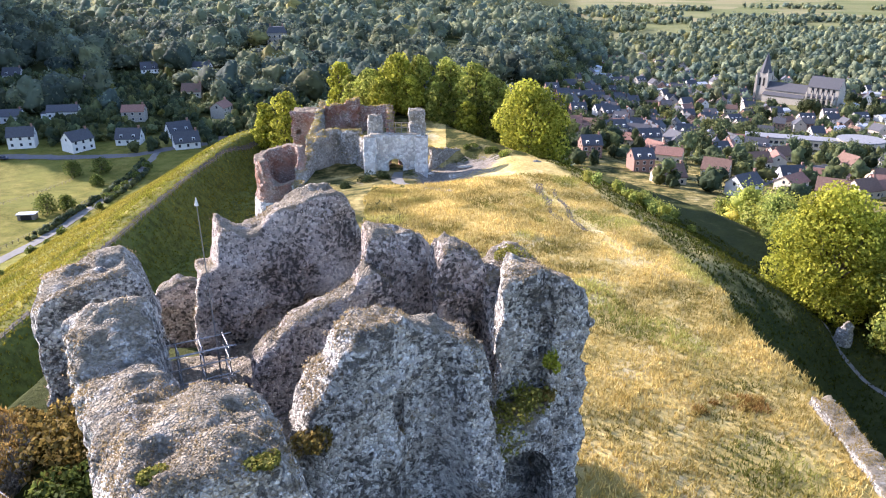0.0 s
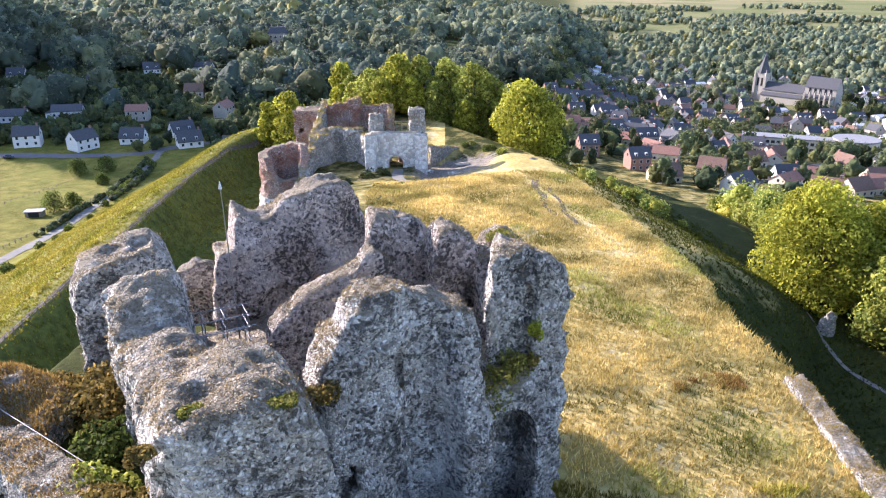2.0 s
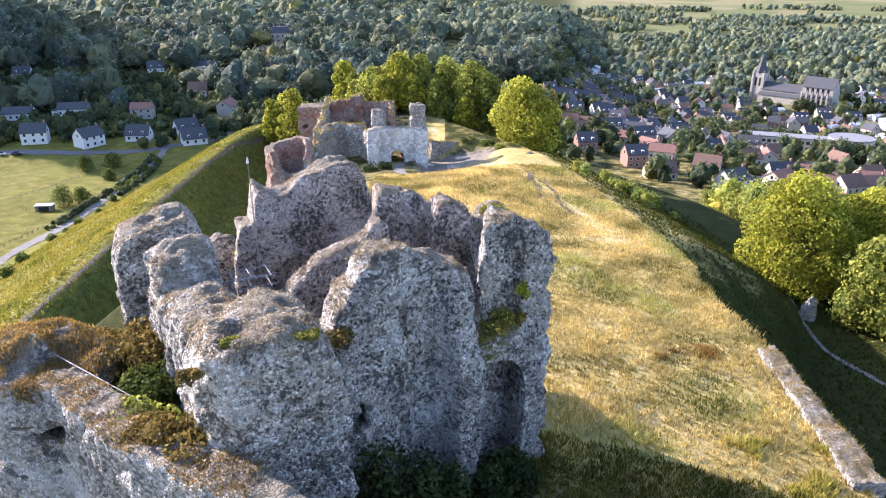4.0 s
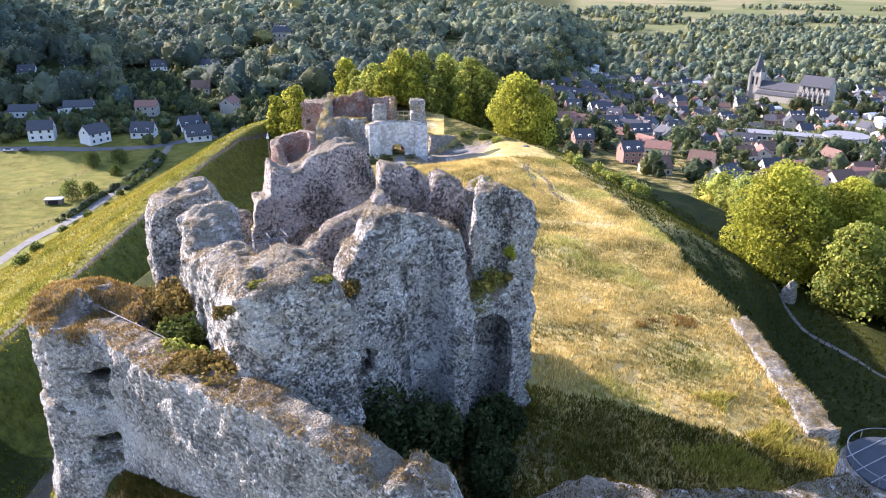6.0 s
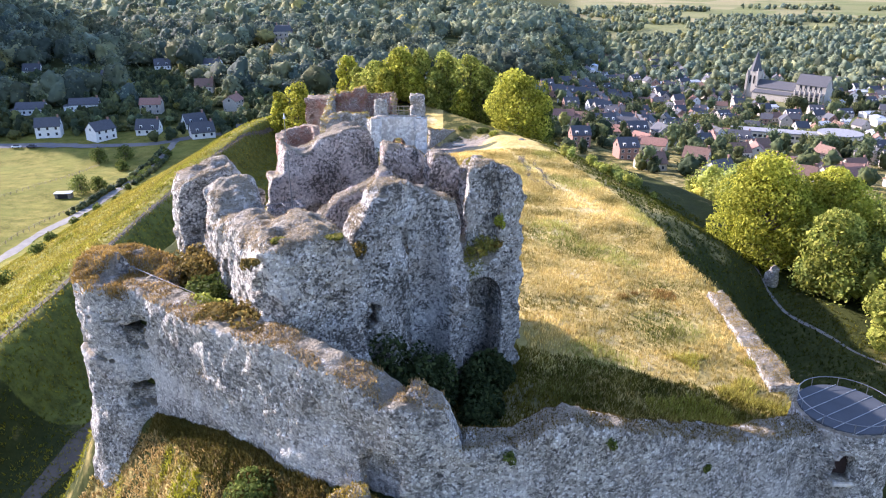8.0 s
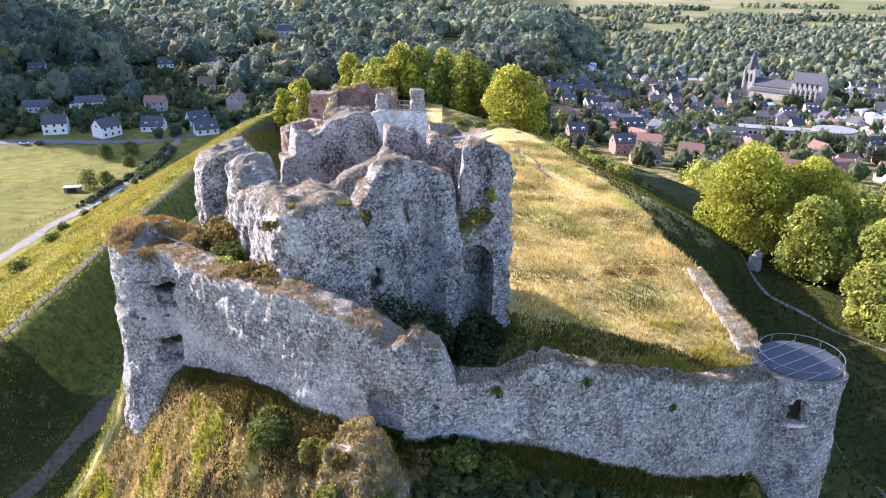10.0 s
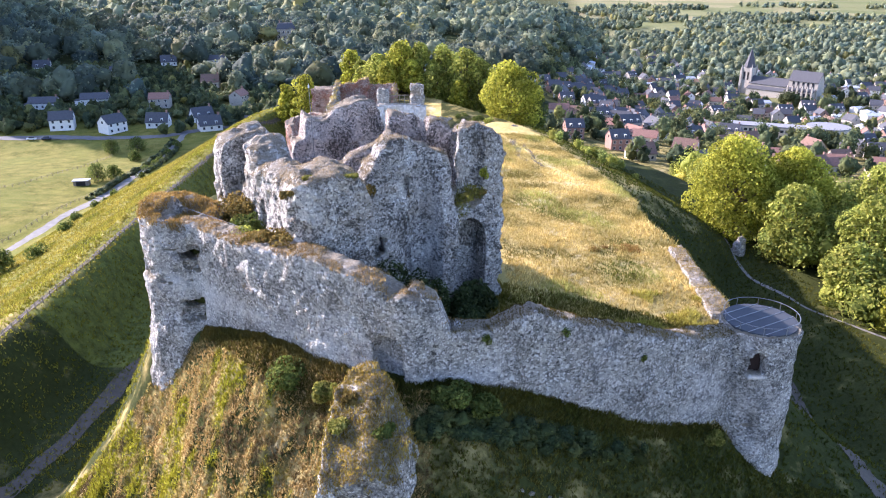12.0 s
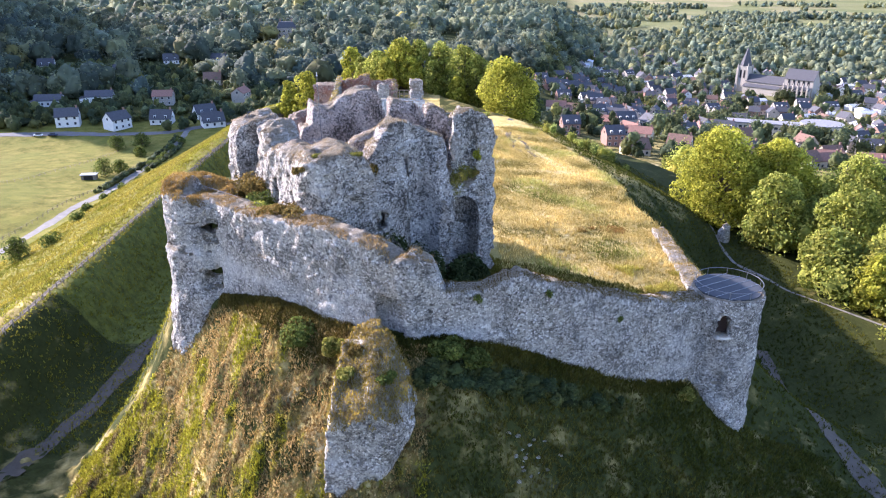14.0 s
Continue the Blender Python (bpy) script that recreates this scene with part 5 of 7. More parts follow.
for kind_, w_, d_, h_, pitch_, wall_, roof_, label_ in (("far_slate", 11, 8, 5.5, 42, M_WHITE, M_SLATE, "white town house under dark slate"), ("far_stone", 10, 9, 6.5, 42, M_STONEWALL, M_SLATE, "pale stone town house under dark slate"),
                                                  ("far_brick", 9, 8, 6, 42, M_BRICK, M_SLATE, "brick town house under dark slate"), ("far_tile", 11, 8, 4, 38, M_CREAM, M_TILE_BROWN, "cream town house under brown tiles"),
                                                  ("far_zinc", 14, 10, 4, 15, M_WHITE, M_ZINC, "white workshop under a zinc roof"), ("far_red", 10, 8, 4.5, 40, M_WHITE, M_TILE, "white town house under red tiles")):
    HOUSES[kind_] = gable_house("house", label_, w_, d_, h_, pitch_, wall_, roof_, G, kind_ != "far_zinc", 0, 0.0, True)

PLACED = []


def put(kind, rows):
    for i, (x, y, rz) in enumerate(rows):
        PLACED.append((x, y))
        if kind in FIRST:
            HOUSES[kind].matrix_basis = pose(x, y, hz(x, y), 0, 0, rz)
            FIRST.discard(kind)
        else:
            house_at(kind, x, y, rz)


FIRST = set(HOUSES)
put("white_slate", [(-192, 283, 18), (-166, 281, 60), (110, 215, 30), (147, 474, 20)])
put("white_long", [(-200, 338, 14), (-217, 417, 8), (-226, 331, 10), (-167, 462, -4)])
put("slate_low", [(-147, 292, 4), (-283, 440, 10), (-129, 306, 40), (-118, 284, 30), (-72, 206, 8), (151, 264, 8), (-200, 458, 20)])
put("brick_red", [(-160, 331, 8), (-119, 345, 80), (258, 628, 60)])
put("cream_tile", [(182, 246, 10), (140, 240, 35), (215, 262, -20), (198, 236, 15), (71, 335, 20), (71, 360, -10), (107, 317, -60), (96, 330, -30), (105, 288, -25), (163, 267, -20), (173, 268, 40), (193, 264, -15)])
put("brown_tile", [(168, 238, 20), (150, 228, -30), (205, 285, 10), (-149, 390, 6), (88, 234, 10), (116, 258, -30), (141, 345, 40), (153, 303, 10)])
put("brick_slate", [(83, 257, 8), (66, 280, 5), (133, 595, 20), (157, 640, 10), (76, 471, 8), (92, 470, 8), (239, 710, 0)])
put("stone_slate", [(215, 536, 20), (235, 539, 20), (227, 644, -15), (180, 717, 10), (213, 749, 30), (295, 541, 0), (324, 560, -10), (393, 601, 15), (341, 545, 10)])
put("zinc", [(171, 486, 10), (367, 611, 10), (422, 673, -10), (305, 512, 20), (335, 520, -5), (372, 560, 10), (360, 520, 0)])

# further houses on the valley floor, in streets
r_town = random.Random(4)
near_kinds = ["white_slate", "stone_slate", "brick_slate", "cream_tile", "brown_tile", "slate_low"]
far_kinds = ["far_slate", "far_stone", "far_brick", "far_tile", "far_zinc", "far_red"]
tries = 0
while len(PLACED) < 372 and tries < 20000:
    tries += 1
    y = r_town.uniform(310, 1000)
    x = r_town.uniform(62 + 0.12 * (y - 300), 130 + 0.62 * y)
    if town_side(x, y) < 48 + 0.12 * max(0, y - 520) or (300 < x < 395 and 560 < y < 720) or (190 < x < 300 and 330 < y < 470):
        continue
    if y > 760 and (x > 330 or r_town.random() < 0.5):
        continue
    if min((x - a) ** 2 + (y - b) ** 2 for a, b in PLACED) < 12.0 ** 2:
        continue
    rz = r_town.choice((12, 12, 102, -20, 70)) + r_town.uniform(-8, 8)
    if y > 430:
        put(r_town.choices(far_kinds, [6, 8, 5, 4, 4, 2])[0], [(x, y, rz)])
    else:
        put(r_town.choices(near_kinds, [4, 5, 5, 3, 3, 3])[0], [(x, y, rz)])
for i in range(14):
    x, y = r_town.uniform(-330, -60), r_town.uniform(395, 640)
    if min((x - a) ** 2 + (y - b) ** 2 for a, b in PLACED) > 900:
        PLACED.append((x, y))
        house_at(r_town.choice(["white_slate", "slate_low", "brown_tile"]), x, y, r_town.uniform(-20, 30))


def villa():
    root = thing("villa", "tall pale villa with a steep slate roof among the woods", "house")
    bm = bmesh.new()
    box(bm, -8, -6, -2, 8, 6, 8.5)
    part("wall", bm, M_STONEWALL, root)
    bm = bmesh.new()
    base = [bm.verts.new(p) for p in ((-8.5, -6.5, 8.5), (8.5, -6.5, 8.5), (8.5, 6.5, 8.5), (-8.5, 6.5, 8.5))]
    top = [bm.verts.new(p) for p in ((-6, -2.5, 13.5), (6, -2.5, 13.5), (6, 2.5, 13.5), (-6, 2.5, 13.5))]
    for i in range(4):
        bm.faces.new((base[i], base[(i + 1) % 4], top[(i + 1) % 4], top[i]))
    bm.faces.new(top)
    part("roof", bm, M_SLATE, root)
    for i in range(4):
        for z0 in (1.2, 4.8):
            pane(root, -6 + 4 * i, -6, z0, -1, 1.2, 2.0)
    for sx in (-5, 5):
        bm = bmesh.new()
        box(bm, sx - 0.5, -0.5, 12, sx + 0.5, 0.5, 16)
        part("chimney", bm, M_BRICK, root)
    root.matrix_basis = pose(-140, 585, hz(-140, 585) + 2.0, 0, 0, 12)


villa()


def church():
    root = thing("church", "large pale stone church with slate roofs and a pointed tower", "church")

    def hall(x0, x1, d, h, pitch, y=0.0):
        rise = d / 2 * math.tan(radians(pitch))
        bm = bmesh.new()
        v = [bm.verts.new(p) for p in ((x0, y - d / 2, -3), (x1, y - d / 2, -3), (x1, y + d / 2, -3), (x0, y + d / 2, -3), (x0, y - d / 2, h), (x1, y - d / 2, h), (x1, y + d / 2, h), (x0, y + d / 2, h), (x0, y, h + rise), (x1, y, h + rise))]
        for f in ((0, 1, 5, 4), (2, 3, 7, 6), (1, 2, 6, 9, 5), (3, 0, 4, 8, 7), (4, 5, 9, 8), (6, 7, 8, 9)):
            bm.faces.new([v[i] for i in f])
        part("wall", bm, M_STONEWALL, root)
        for s in (-1, 1):
            bm = bmesh.new()
            q = [(x0 - 0.4, y + s * (d / 2 + 0.6), h - 0.4), (x1 + 0.4, y + s * (d / 2 + 0.6), h - 0.4), (x1 + 0.4, y, h + rise + 0.2), (x0 - 0.4, y, h + rise + 0.2)]
            lo = [bm.verts.new(p) for p in q]
            hi = [bm.verts.new((p[0], p[1], p[2] + 0.3)) for p in q]
            bm.faces.new(lo)
            bm.faces.new(hi[::-1])
            for i in range(4):
                bm.faces.new((lo[i], lo[(i + 1) % 4], hi[(i + 1) % 4], hi[i]))
            bmesh.ops.recalc_face_normals(bm, faces=bm.faces)
            part("roof_slope", bm, M_SLATE, root)
    hall(-34, 0, 11, 11, 45)
    hall(-34, 0, 20, 7, 22)
    hall(0, 24, 12, 17, 52)
    hall(1, 23, 22, 9, 20)
    for i in range(6):
        x = 2 + 4 * i
        for s in (-1, 1):
            bm = bmesh.new()
            box(bm, x - 0.6, s * 11 - 0.9, -2, x + 0.6, s * 11 + 0.9, 12)
            cyl(bm, (x, s * 11, 12), (x, s * 11, 15), 0.7, 0.05, 6)
            part("buttress", bm, M_STONEWALL, root)
            if i < 5:
                for yy, z0, hh in ((s * 11.02, 2, 5), (s * 6.02, 11, 4.5)):
                    bm = bmesh.new()
                    box(bm, x + 1.1, yy - 0.1, z0, x + 2.9, yy + 0.1, z0 + hh)
                    cyl(bm, (x + 2, yy - 0.1, z0 + hh), (x + 2, yy + 0.1, z0 + hh), 0.9, 0.9, 14)
                    part("window", bm, M_GLASS, root)
    bm = bmesh.new()
    box(bm, -43, -4.5, -3, -34, 4.5, 24, 0.2)
    part("tower", bm, M_STONEWALL, root, "pale buttressed stone tower")
    bm = bmesh.new()
    bmesh.ops.create_cone(bm, cap_ends=True, segments=8, radius1=5.4, radius2=0.1, depth=17, matrix=Matrix.Translation((-38.5, 0, 32.4)))
    part("spire", bm, M_SLATE, root, "slate spire")
    for sx in (-43, -34):
        for sy in (-4.5, 4.5):
            bm = bmesh.new()
            box(bm, sx - 0.9, sy - 0.9, -2, sx + 0.9, sy + 0.9, 21)
            cyl(bm, (sx, sy, 21), (sx, sy, 27), 0.9, 0.1, 6)
            part("buttress", bm, M_STONEWALL, root)
    for sy in (-4.55, 4.55):
        for sx in (-40.2, -36.8):
            bm = bmesh.new()
            box(bm, sx - 0.7, sy - 0.1, 13, sx + 0.7, sy + 0.1, 20)
            part("louvre", bm, M_DARK, root)
    root.matrix_basis = pose(341, 632, -86.5, 0, 0, -48)
    root.scale = (1.15, 1.15, 1.1)


church()


def school():
    root = thing("school_building", "long cream flat-roofed building with rows of windows and a rounded end", "building")
    bm = bmesh.new()
    box(bm, -38, -6, -4, 18, 6, 8)
    part("wall", bm, M_CREAM, root)
    bm = bmesh.new()
    box(bm, -38.5, -6.5, 8, 18.2, 6.5, 8.7)
    part("flat_roof", bm, M_FLATROOF, root)
    bm = bmesh.new()
    bmesh.ops.create_cone(bm, cap_ends=True, segments=36, radius1=13, radius2=13, depth=13, matrix=Matrix.Translation((27, 3, 2.6)))
    part("rounded_wing", bm, M_CREAM, root)
    bm = bmesh.new()
    bmesh.ops.create_cone(bm, cap_ends=True, segments=36, radius1=13.4, radius2=13.4, depth=0.8, matrix=Matrix.Translation((27, 3, 9.5)))
    part("rounded_roof", bm, M_FLATROOF, root)
    for i in range(17):
        for z0 in (1.2, 4.8):
            pane(root, -36 + 3.2 * i, -6, z0, -1, 2.2, 1.8)
    for i in range(9):
        a = radians(-165 + i * 17)
        for z0 in (1.4, 5.2):
            bm = bmesh.new()
            box(bm, -1.2, -0.12, z0, 1.2, 0.12, z0 + 1.9)
            bmesh.ops.transform(bm, matrix=Matrix.Translation((27 + 13.02 * math.cos(a), 3 + 13.02 * math.sin(a), 0)) @ Matrix.Rotation(a + math.pi / 2, 4, "Z"), verts=bm.verts)
            part("window", bm, M_GLASS, root)
    root.matrix_basis = pose(228, 398, hz(228, 398) + 1, 0, 0, -22)


school()


# ---- roads, paths and fences ----
def ribbon(name, pts, width, lift, mat, label, category, step=2.0, kind="structure"):
    """A strip that follows the ground along a line of points."""
    fine = []
    for (x0, y0), (x1, y1) in zip(pts, pts[1:]):
        n = max(1, int(math.hypot(x1 - x0, y1 - y0) / step))
        fine += [(x0 + (x1 - x0) * i / n, y0 + (y1 - y0) * i / n) for i in range(n)]
    fine.append(pts[-1])
    a = np.array(fine)
    for _ in range(6):
        a[1:-1] = (a[:-2] + a[1:-1] * 2 + a[2:]) / 4
    d = np.gradient(a, axis=0)
    d /= np.linalg.norm(d, axis=1)[:, None]
    nrm = np.stack([-d[:, 1], d[:, 0]], 1)
    cols = []
    for k in (-1, -0.5, 0, 0.5, 1):
        wob = 0.12 * width * fbm(a[:, 0] + 50 * k, a[:, 1], a[:, 0] * 0, 4.0, 2) * abs(k)
        p = a + nrm * ((width / 2 * k) + wob)[:, None]
        cols.append(np.concatenate([p, (height(p[:, 0], p[:, 1]) + lift)[:, None]], 1))
    v = np.stack(cols, 1)
    n, m = v.shape[:2]
    i, j = np.meshgrid(np.arange(n - 1), np.arange(m - 1), indexing="ij")
    b = (i * m + j).ravel()
    f = np.stack([b, b + 1, b + m + 1, b + m], 1)[:, ::-1]
    ob = raw(name, v.reshape(-1, 3), f, mat, smooth=True)
    return tagged(ob, label, category, kind=kind)


ribbon("road", [(-112, 60), (-114, 111), (-115, 150), (-118, 191), (-122, 224), (-126, 257), (-128, 275)], 3.2, 0.12, M_LANE, "pale gravel lane beside a hedge", "road")
ribbon("road_upper", [(-330, 262), (-230, 266), (-170, 268), (-135, 272), (-100, 300), (-60, 330)], 6, 0.15, M_ASPHALT, "grey asphalt village street", "road")
ribbon("path", [(48, 108), (55, 94), (60, 84), (59.5, 74), (59.5, 62), (61.5, 48), (63.5, 36), (68, 30), (76, 18), (86, 4)], 0.6, 0.06, M_LANE, "narrow trodden chalk path along the ditch", "path", 1.0)
ribbon("ditch_track", [(53, 20), (51.3, 12), (49.8, 2), (48.9, -8), (48.7, -13), (49.5, -24)], 2.6, 0.07, M_EARTH, "stony track on the ditch floor", "path", 1.0)
ribbon("street", [(95, 300), (120, 330), (150, 380), (190, 455), (205, 520), (215, 600), (230, 700)], 7, 0.15, M_ASPHALT, "town street between the houses", "road")
ribbon("street_lower", [(120, 236), (160, 285), (205, 330), (260, 360), (330, 420)], 7, 0.15, M_ASPHALT, "street running past the school", "road")
ribbon("ditch_track_west", [(-44, 26), (-46.8, 18), (-46.6, 10), (-47.6, 2), (-48.6, -3), (-50, -9), (-54, -22)], 2.6, 0.07, M_EARTH, "trodden earth track on the ditch floor", "path", 1.0)
ribbon("courtyard_path", [(-10.5, 116), (-10, 106), (-7.5, 100), (-4, 92), (1, 84)], 2.2, 0.06, M_LANE, "worn path leading to the gate archway", "path", 1.0)

ribbon("gully", [(17.5, 92), (16.5, 86), (17.5, 80), (16.6, 74), (18, 68)], 1.3, 0.06, M_EARTH, "bare eroded earth gully in the meadow", "path", 0.6)
ribbon("gully_branch", [(19.5, 88), (19.2, 82), (20.2, 76), (19.6, 70), (21, 64)], 0.9, 0.06, M_EARTH, "bare eroded earth gully in the meadow", "path", 0.6)
RIDGE = [(-60.5, 4), (-61.2, 20), (-61.5, 45), (-61.8, 64), (-62.5, 85), (-63, 108), (-63.2, 132), (-62.5, 158), (-58.5, 178), (-50, 189), (-38, 196)]
ribbon("ridge_path", RIDGE, 0.8, 0.06, M_EARTH, "trodden path along the rampart crest", "path", 1.0)


def fence(name, pts, gap, tall, off, label):
    root = thing(name, label, "fence")
    posts, carry = [], 0.0
    for (x0, y0), (x1, y1) in zip(pts, pts[1:]):
        L = math.hypot(x1 - x0, y1 - y0)
        s = carry
        while s < L:
            posts.append((x0 + (x1 - x0) * s / L + off, y0 + (y1 - y0) * s / L))
            s += gap
        carry = s - L
    bm = bmesh.new()
    box(bm, -0.06, -0.06, -0.3, 0.06, 0.06, tall)
    first = part("post", bm, M_WOOD, root)
    hs = height(np.array([p[0] for p in posts]), np.array([p[1] for p in posts]))
    first.location = (*posts[0], hs[0])
    for p, z in zip(posts[1:], hs[1:]):
        o = new("post", first.data)
        o.parent = root
        o.location = (*p, z)
    bm = bmesh.new()
    cyl(bm, (0, 0, 0), (0, 0, 1), 0.035, 0.035, 5)
    rail_mesh = None
    for lift in (tall * 0.5, tall * 0.92):
        for (p, z0), (q, z1) in zip(zip(posts, hs), zip(posts[1:], hs[1:])):
            a, b = Vector((*p, z0 + lift)), Vector((*q, z1 + lift))
            if rail_mesh is None:
                o = part("rail", bm, M_WOOD, root)
                rail_mesh = o.data
            else:
                o = new("rail", rail_mesh)
                o.parent = root
            o.matrix_basis = Matrix.LocRotScale(a, (b - a).to_track_quat("Z", "Y"), (1, 1, (b - a).length))
    return root


fence("rampart_fence", RIDGE, 2.2, 1.0, 0.8, "weathered post and rail fence along the rampart")
fence("field_fence", [(-119, 70), (-119.5, 130), (-121, 170), (-124, 205)], 3.0, 1.1, 0, "wooden field fence beside the lane")
fence("orchard_fence", [(-166, 132), (-152, 170), (-147, 205), (-148, 240)], 3.0, 1.1, 0, "wooden fence between the meadows")


# ---- trees among the houses ----
def clear_of_houses(x, y, gap):
    a = np.array(PLACED)
    out = np.ones(len(x), bool)
    for hx_, hy_ in a:
        out &= np.hypot(x - hx_, y - hy_) > gap
    return out


tx, ty = scatter(6200, 50, 760, 200, 960, lambda x, y: in_view(x, y) & (town_side(x, y) > 35) & (y < 900) & (fbm(x, y, x * 0 + 6, 45, 2) > -0.2) & (edge_distance(x, y) > 60), 31)
k = clear_of_houses(tx, ty, 8.0) & clear_of_houses(tx, ty + 6, 6.5) & ~((tx > 195) & (tx < 262) & (ty > 372) & (ty < 420)) & (np.hypot(tx - 341, ty - 632) > 42)
tx, ty = tx[k], ty[k]
n = len(tx)
woods("town_trees", tx, ty, r_woods.uniform(4, 12, n), r_woods.uniform(4, 9.5, n), np.where(ty < 480, 130, 50), np.where(ty < 480, 0.5, 0.75), 32, M_TOWN_LEAF, "garden and street trees between the town houses")
bigx, bigy = scatter(520, 60, 520, 300, 700, lambda x, y: in_view(x, y) & (town_side(x, y) > 38) & (edge_distance(x, y) > 62), 41)
k = clear_of_houses(bigx, bigy, 8.5) & clear_of_houses(bigx, bigy + 8, 8.5) & ~((bigx > 190) & (bigx < 265) & (bigy > 360) & (bigy < 425)) & (np.hypot(bigx - 341, bigy - 632) > 45)
bigx, bigy = bigx[k], bigy[k]
n = len(bigx)
woods("town_large_trees", bigx, bigy, r_woods.uniform(9, 15, n), r_woods.uniform(9, 14, n), np.full(n, 520), np.full(n, 0.6), 42, M_TOWN_LEAF, "large mature trees standing above the town roofs", 3, 0.85)
lx, ly = scatter(3400, -380, -30, 272, 440, lambda x, y: in_view(x, y) & (edge_distance(x, y) > 62) & (fbm(x, y, x * 0 + 12, 30, 2) > -0.45), 33)
k = clear_of_houses(lx, ly + 5, 12.5) & clear_of_houses(lx, ly, 9) & (np.abs(ly - 268) > 6)
lx, ly = lx[k], ly[k]
n = len(lx)
woods("garden_trees", lx, ly, r_woods.uniform(2, 8, n), r_woods.uniform(3, 7, n), np.full(n, 90), np.full(n, 0.42), 34, M_TOWN_LEAF, "garden trees round the village houses")
bx, by = scatter(620, 22, 70, 62, 190, lambda x, y: (edge_distance(x, y) > 1.0) & (edge_distance(x, y) < 22) & (fbm(x, y, x * 0 + 2, 14, 2) > 0.0 + 0.5 * (y < 84)), 35)
n = len(bx)
woods("bank_scrub", bx, by, r_woods.uniform(1.0, 3.2, n), r_woods.uniform(1.6, 4, n), np.full(n, 220), np.full(n, 0.2), 36, M_LEAF_MID, "green scrub on the bank below the plateau rim", 3, 0.8)
sx_, sy_ = scatter(900, 64, 125, 0, 150, lambda x, y: (edge_distance(x, y) > 31) & (x > 66 + 0.12 * np.abs(y - 60)) & (fbm(x, y, x * 0 + 5, 12, 2) > -0.1), 37)
n = len(sx_)
woods("outer_bank_trees", sx_, sy_, r_woods.uniform(6, 12, n), r_woods.uniform(5, 9, n), np.full(n, 620), np.full(n, 0.36), 38, M_LEAF_MID, "dense trees and scrub outside the ditch", 3, 0.8)
wx_, wy_ = scatter(260, -45, 45, 178, 300, lambda x, y: (edge_distance(x, y) > 12) & (fbm(x, y, x * 0 + 5, 20, 2) > -0.2), 39)
n = len(wx_)
woods("far_bank_trees", wx_, wy_, r_woods.uniform(6, 15, n), r_woods.uniform(6, 11, n), np.full(n, 170), np.full(n, 0.45), 40, M_HAZY_WOODS, "dark trees on the slope beyond the castle")

for i, (x, y, h, w) in enumerate([(-128, 181, 7.5, 8), (-124, 186, 6, 6), (-140, 246, 7, 8), (-133, 226, 5, 6), (-98, 72, 6, 6), (-150, 242, 7, 8)]):
    tree(x, y, hz(x, y) - 0.3, h, w, 210 + i, M_LEAF, 1500, "small orchard tree beside the lane", 0.3, "orchard_tree")


def bush(x, y, z, r, seed, mat, label, tall=0.8, leaves=900, size=0.16, name="bush"):
    rr = np.random.default_rng(seed)
    root = thing(name, label, "bush", at=(x, y, z))
    n = 7
    c = np.stack([rr.uniform(-0.55, 0.55, n) * r, rr.uniform(-0.55, 0.55, n) * r, rr.uniform(0.25, 0.75, n) * r * tall], 1)
    rad = np.repeat(rr.uniform(0.38, 0.6, n)[:, None] * r, 3, 1) * np.array([1, 1, tall])
    v, f, idx = leaf_cloud(c, rad, np.full(n, leaves // n), size, seed + 1, 0.9)
    sh = rr.uniform(0.7, 1.25, n)
    tint = np.repeat(np.stack([sh, sh, sh * 0.9], 1)[idx], 4, 0)
    leaf_object("leaves", v, f, tint, mat, root)
    bm = bmesh.new()
    for i in range(n):
        cyl(bm, (0, 0, -0.3), tuple(c[i]), 0.035, 0.012, 5)
    part("stems", bm, M_BARK, root)
    return root


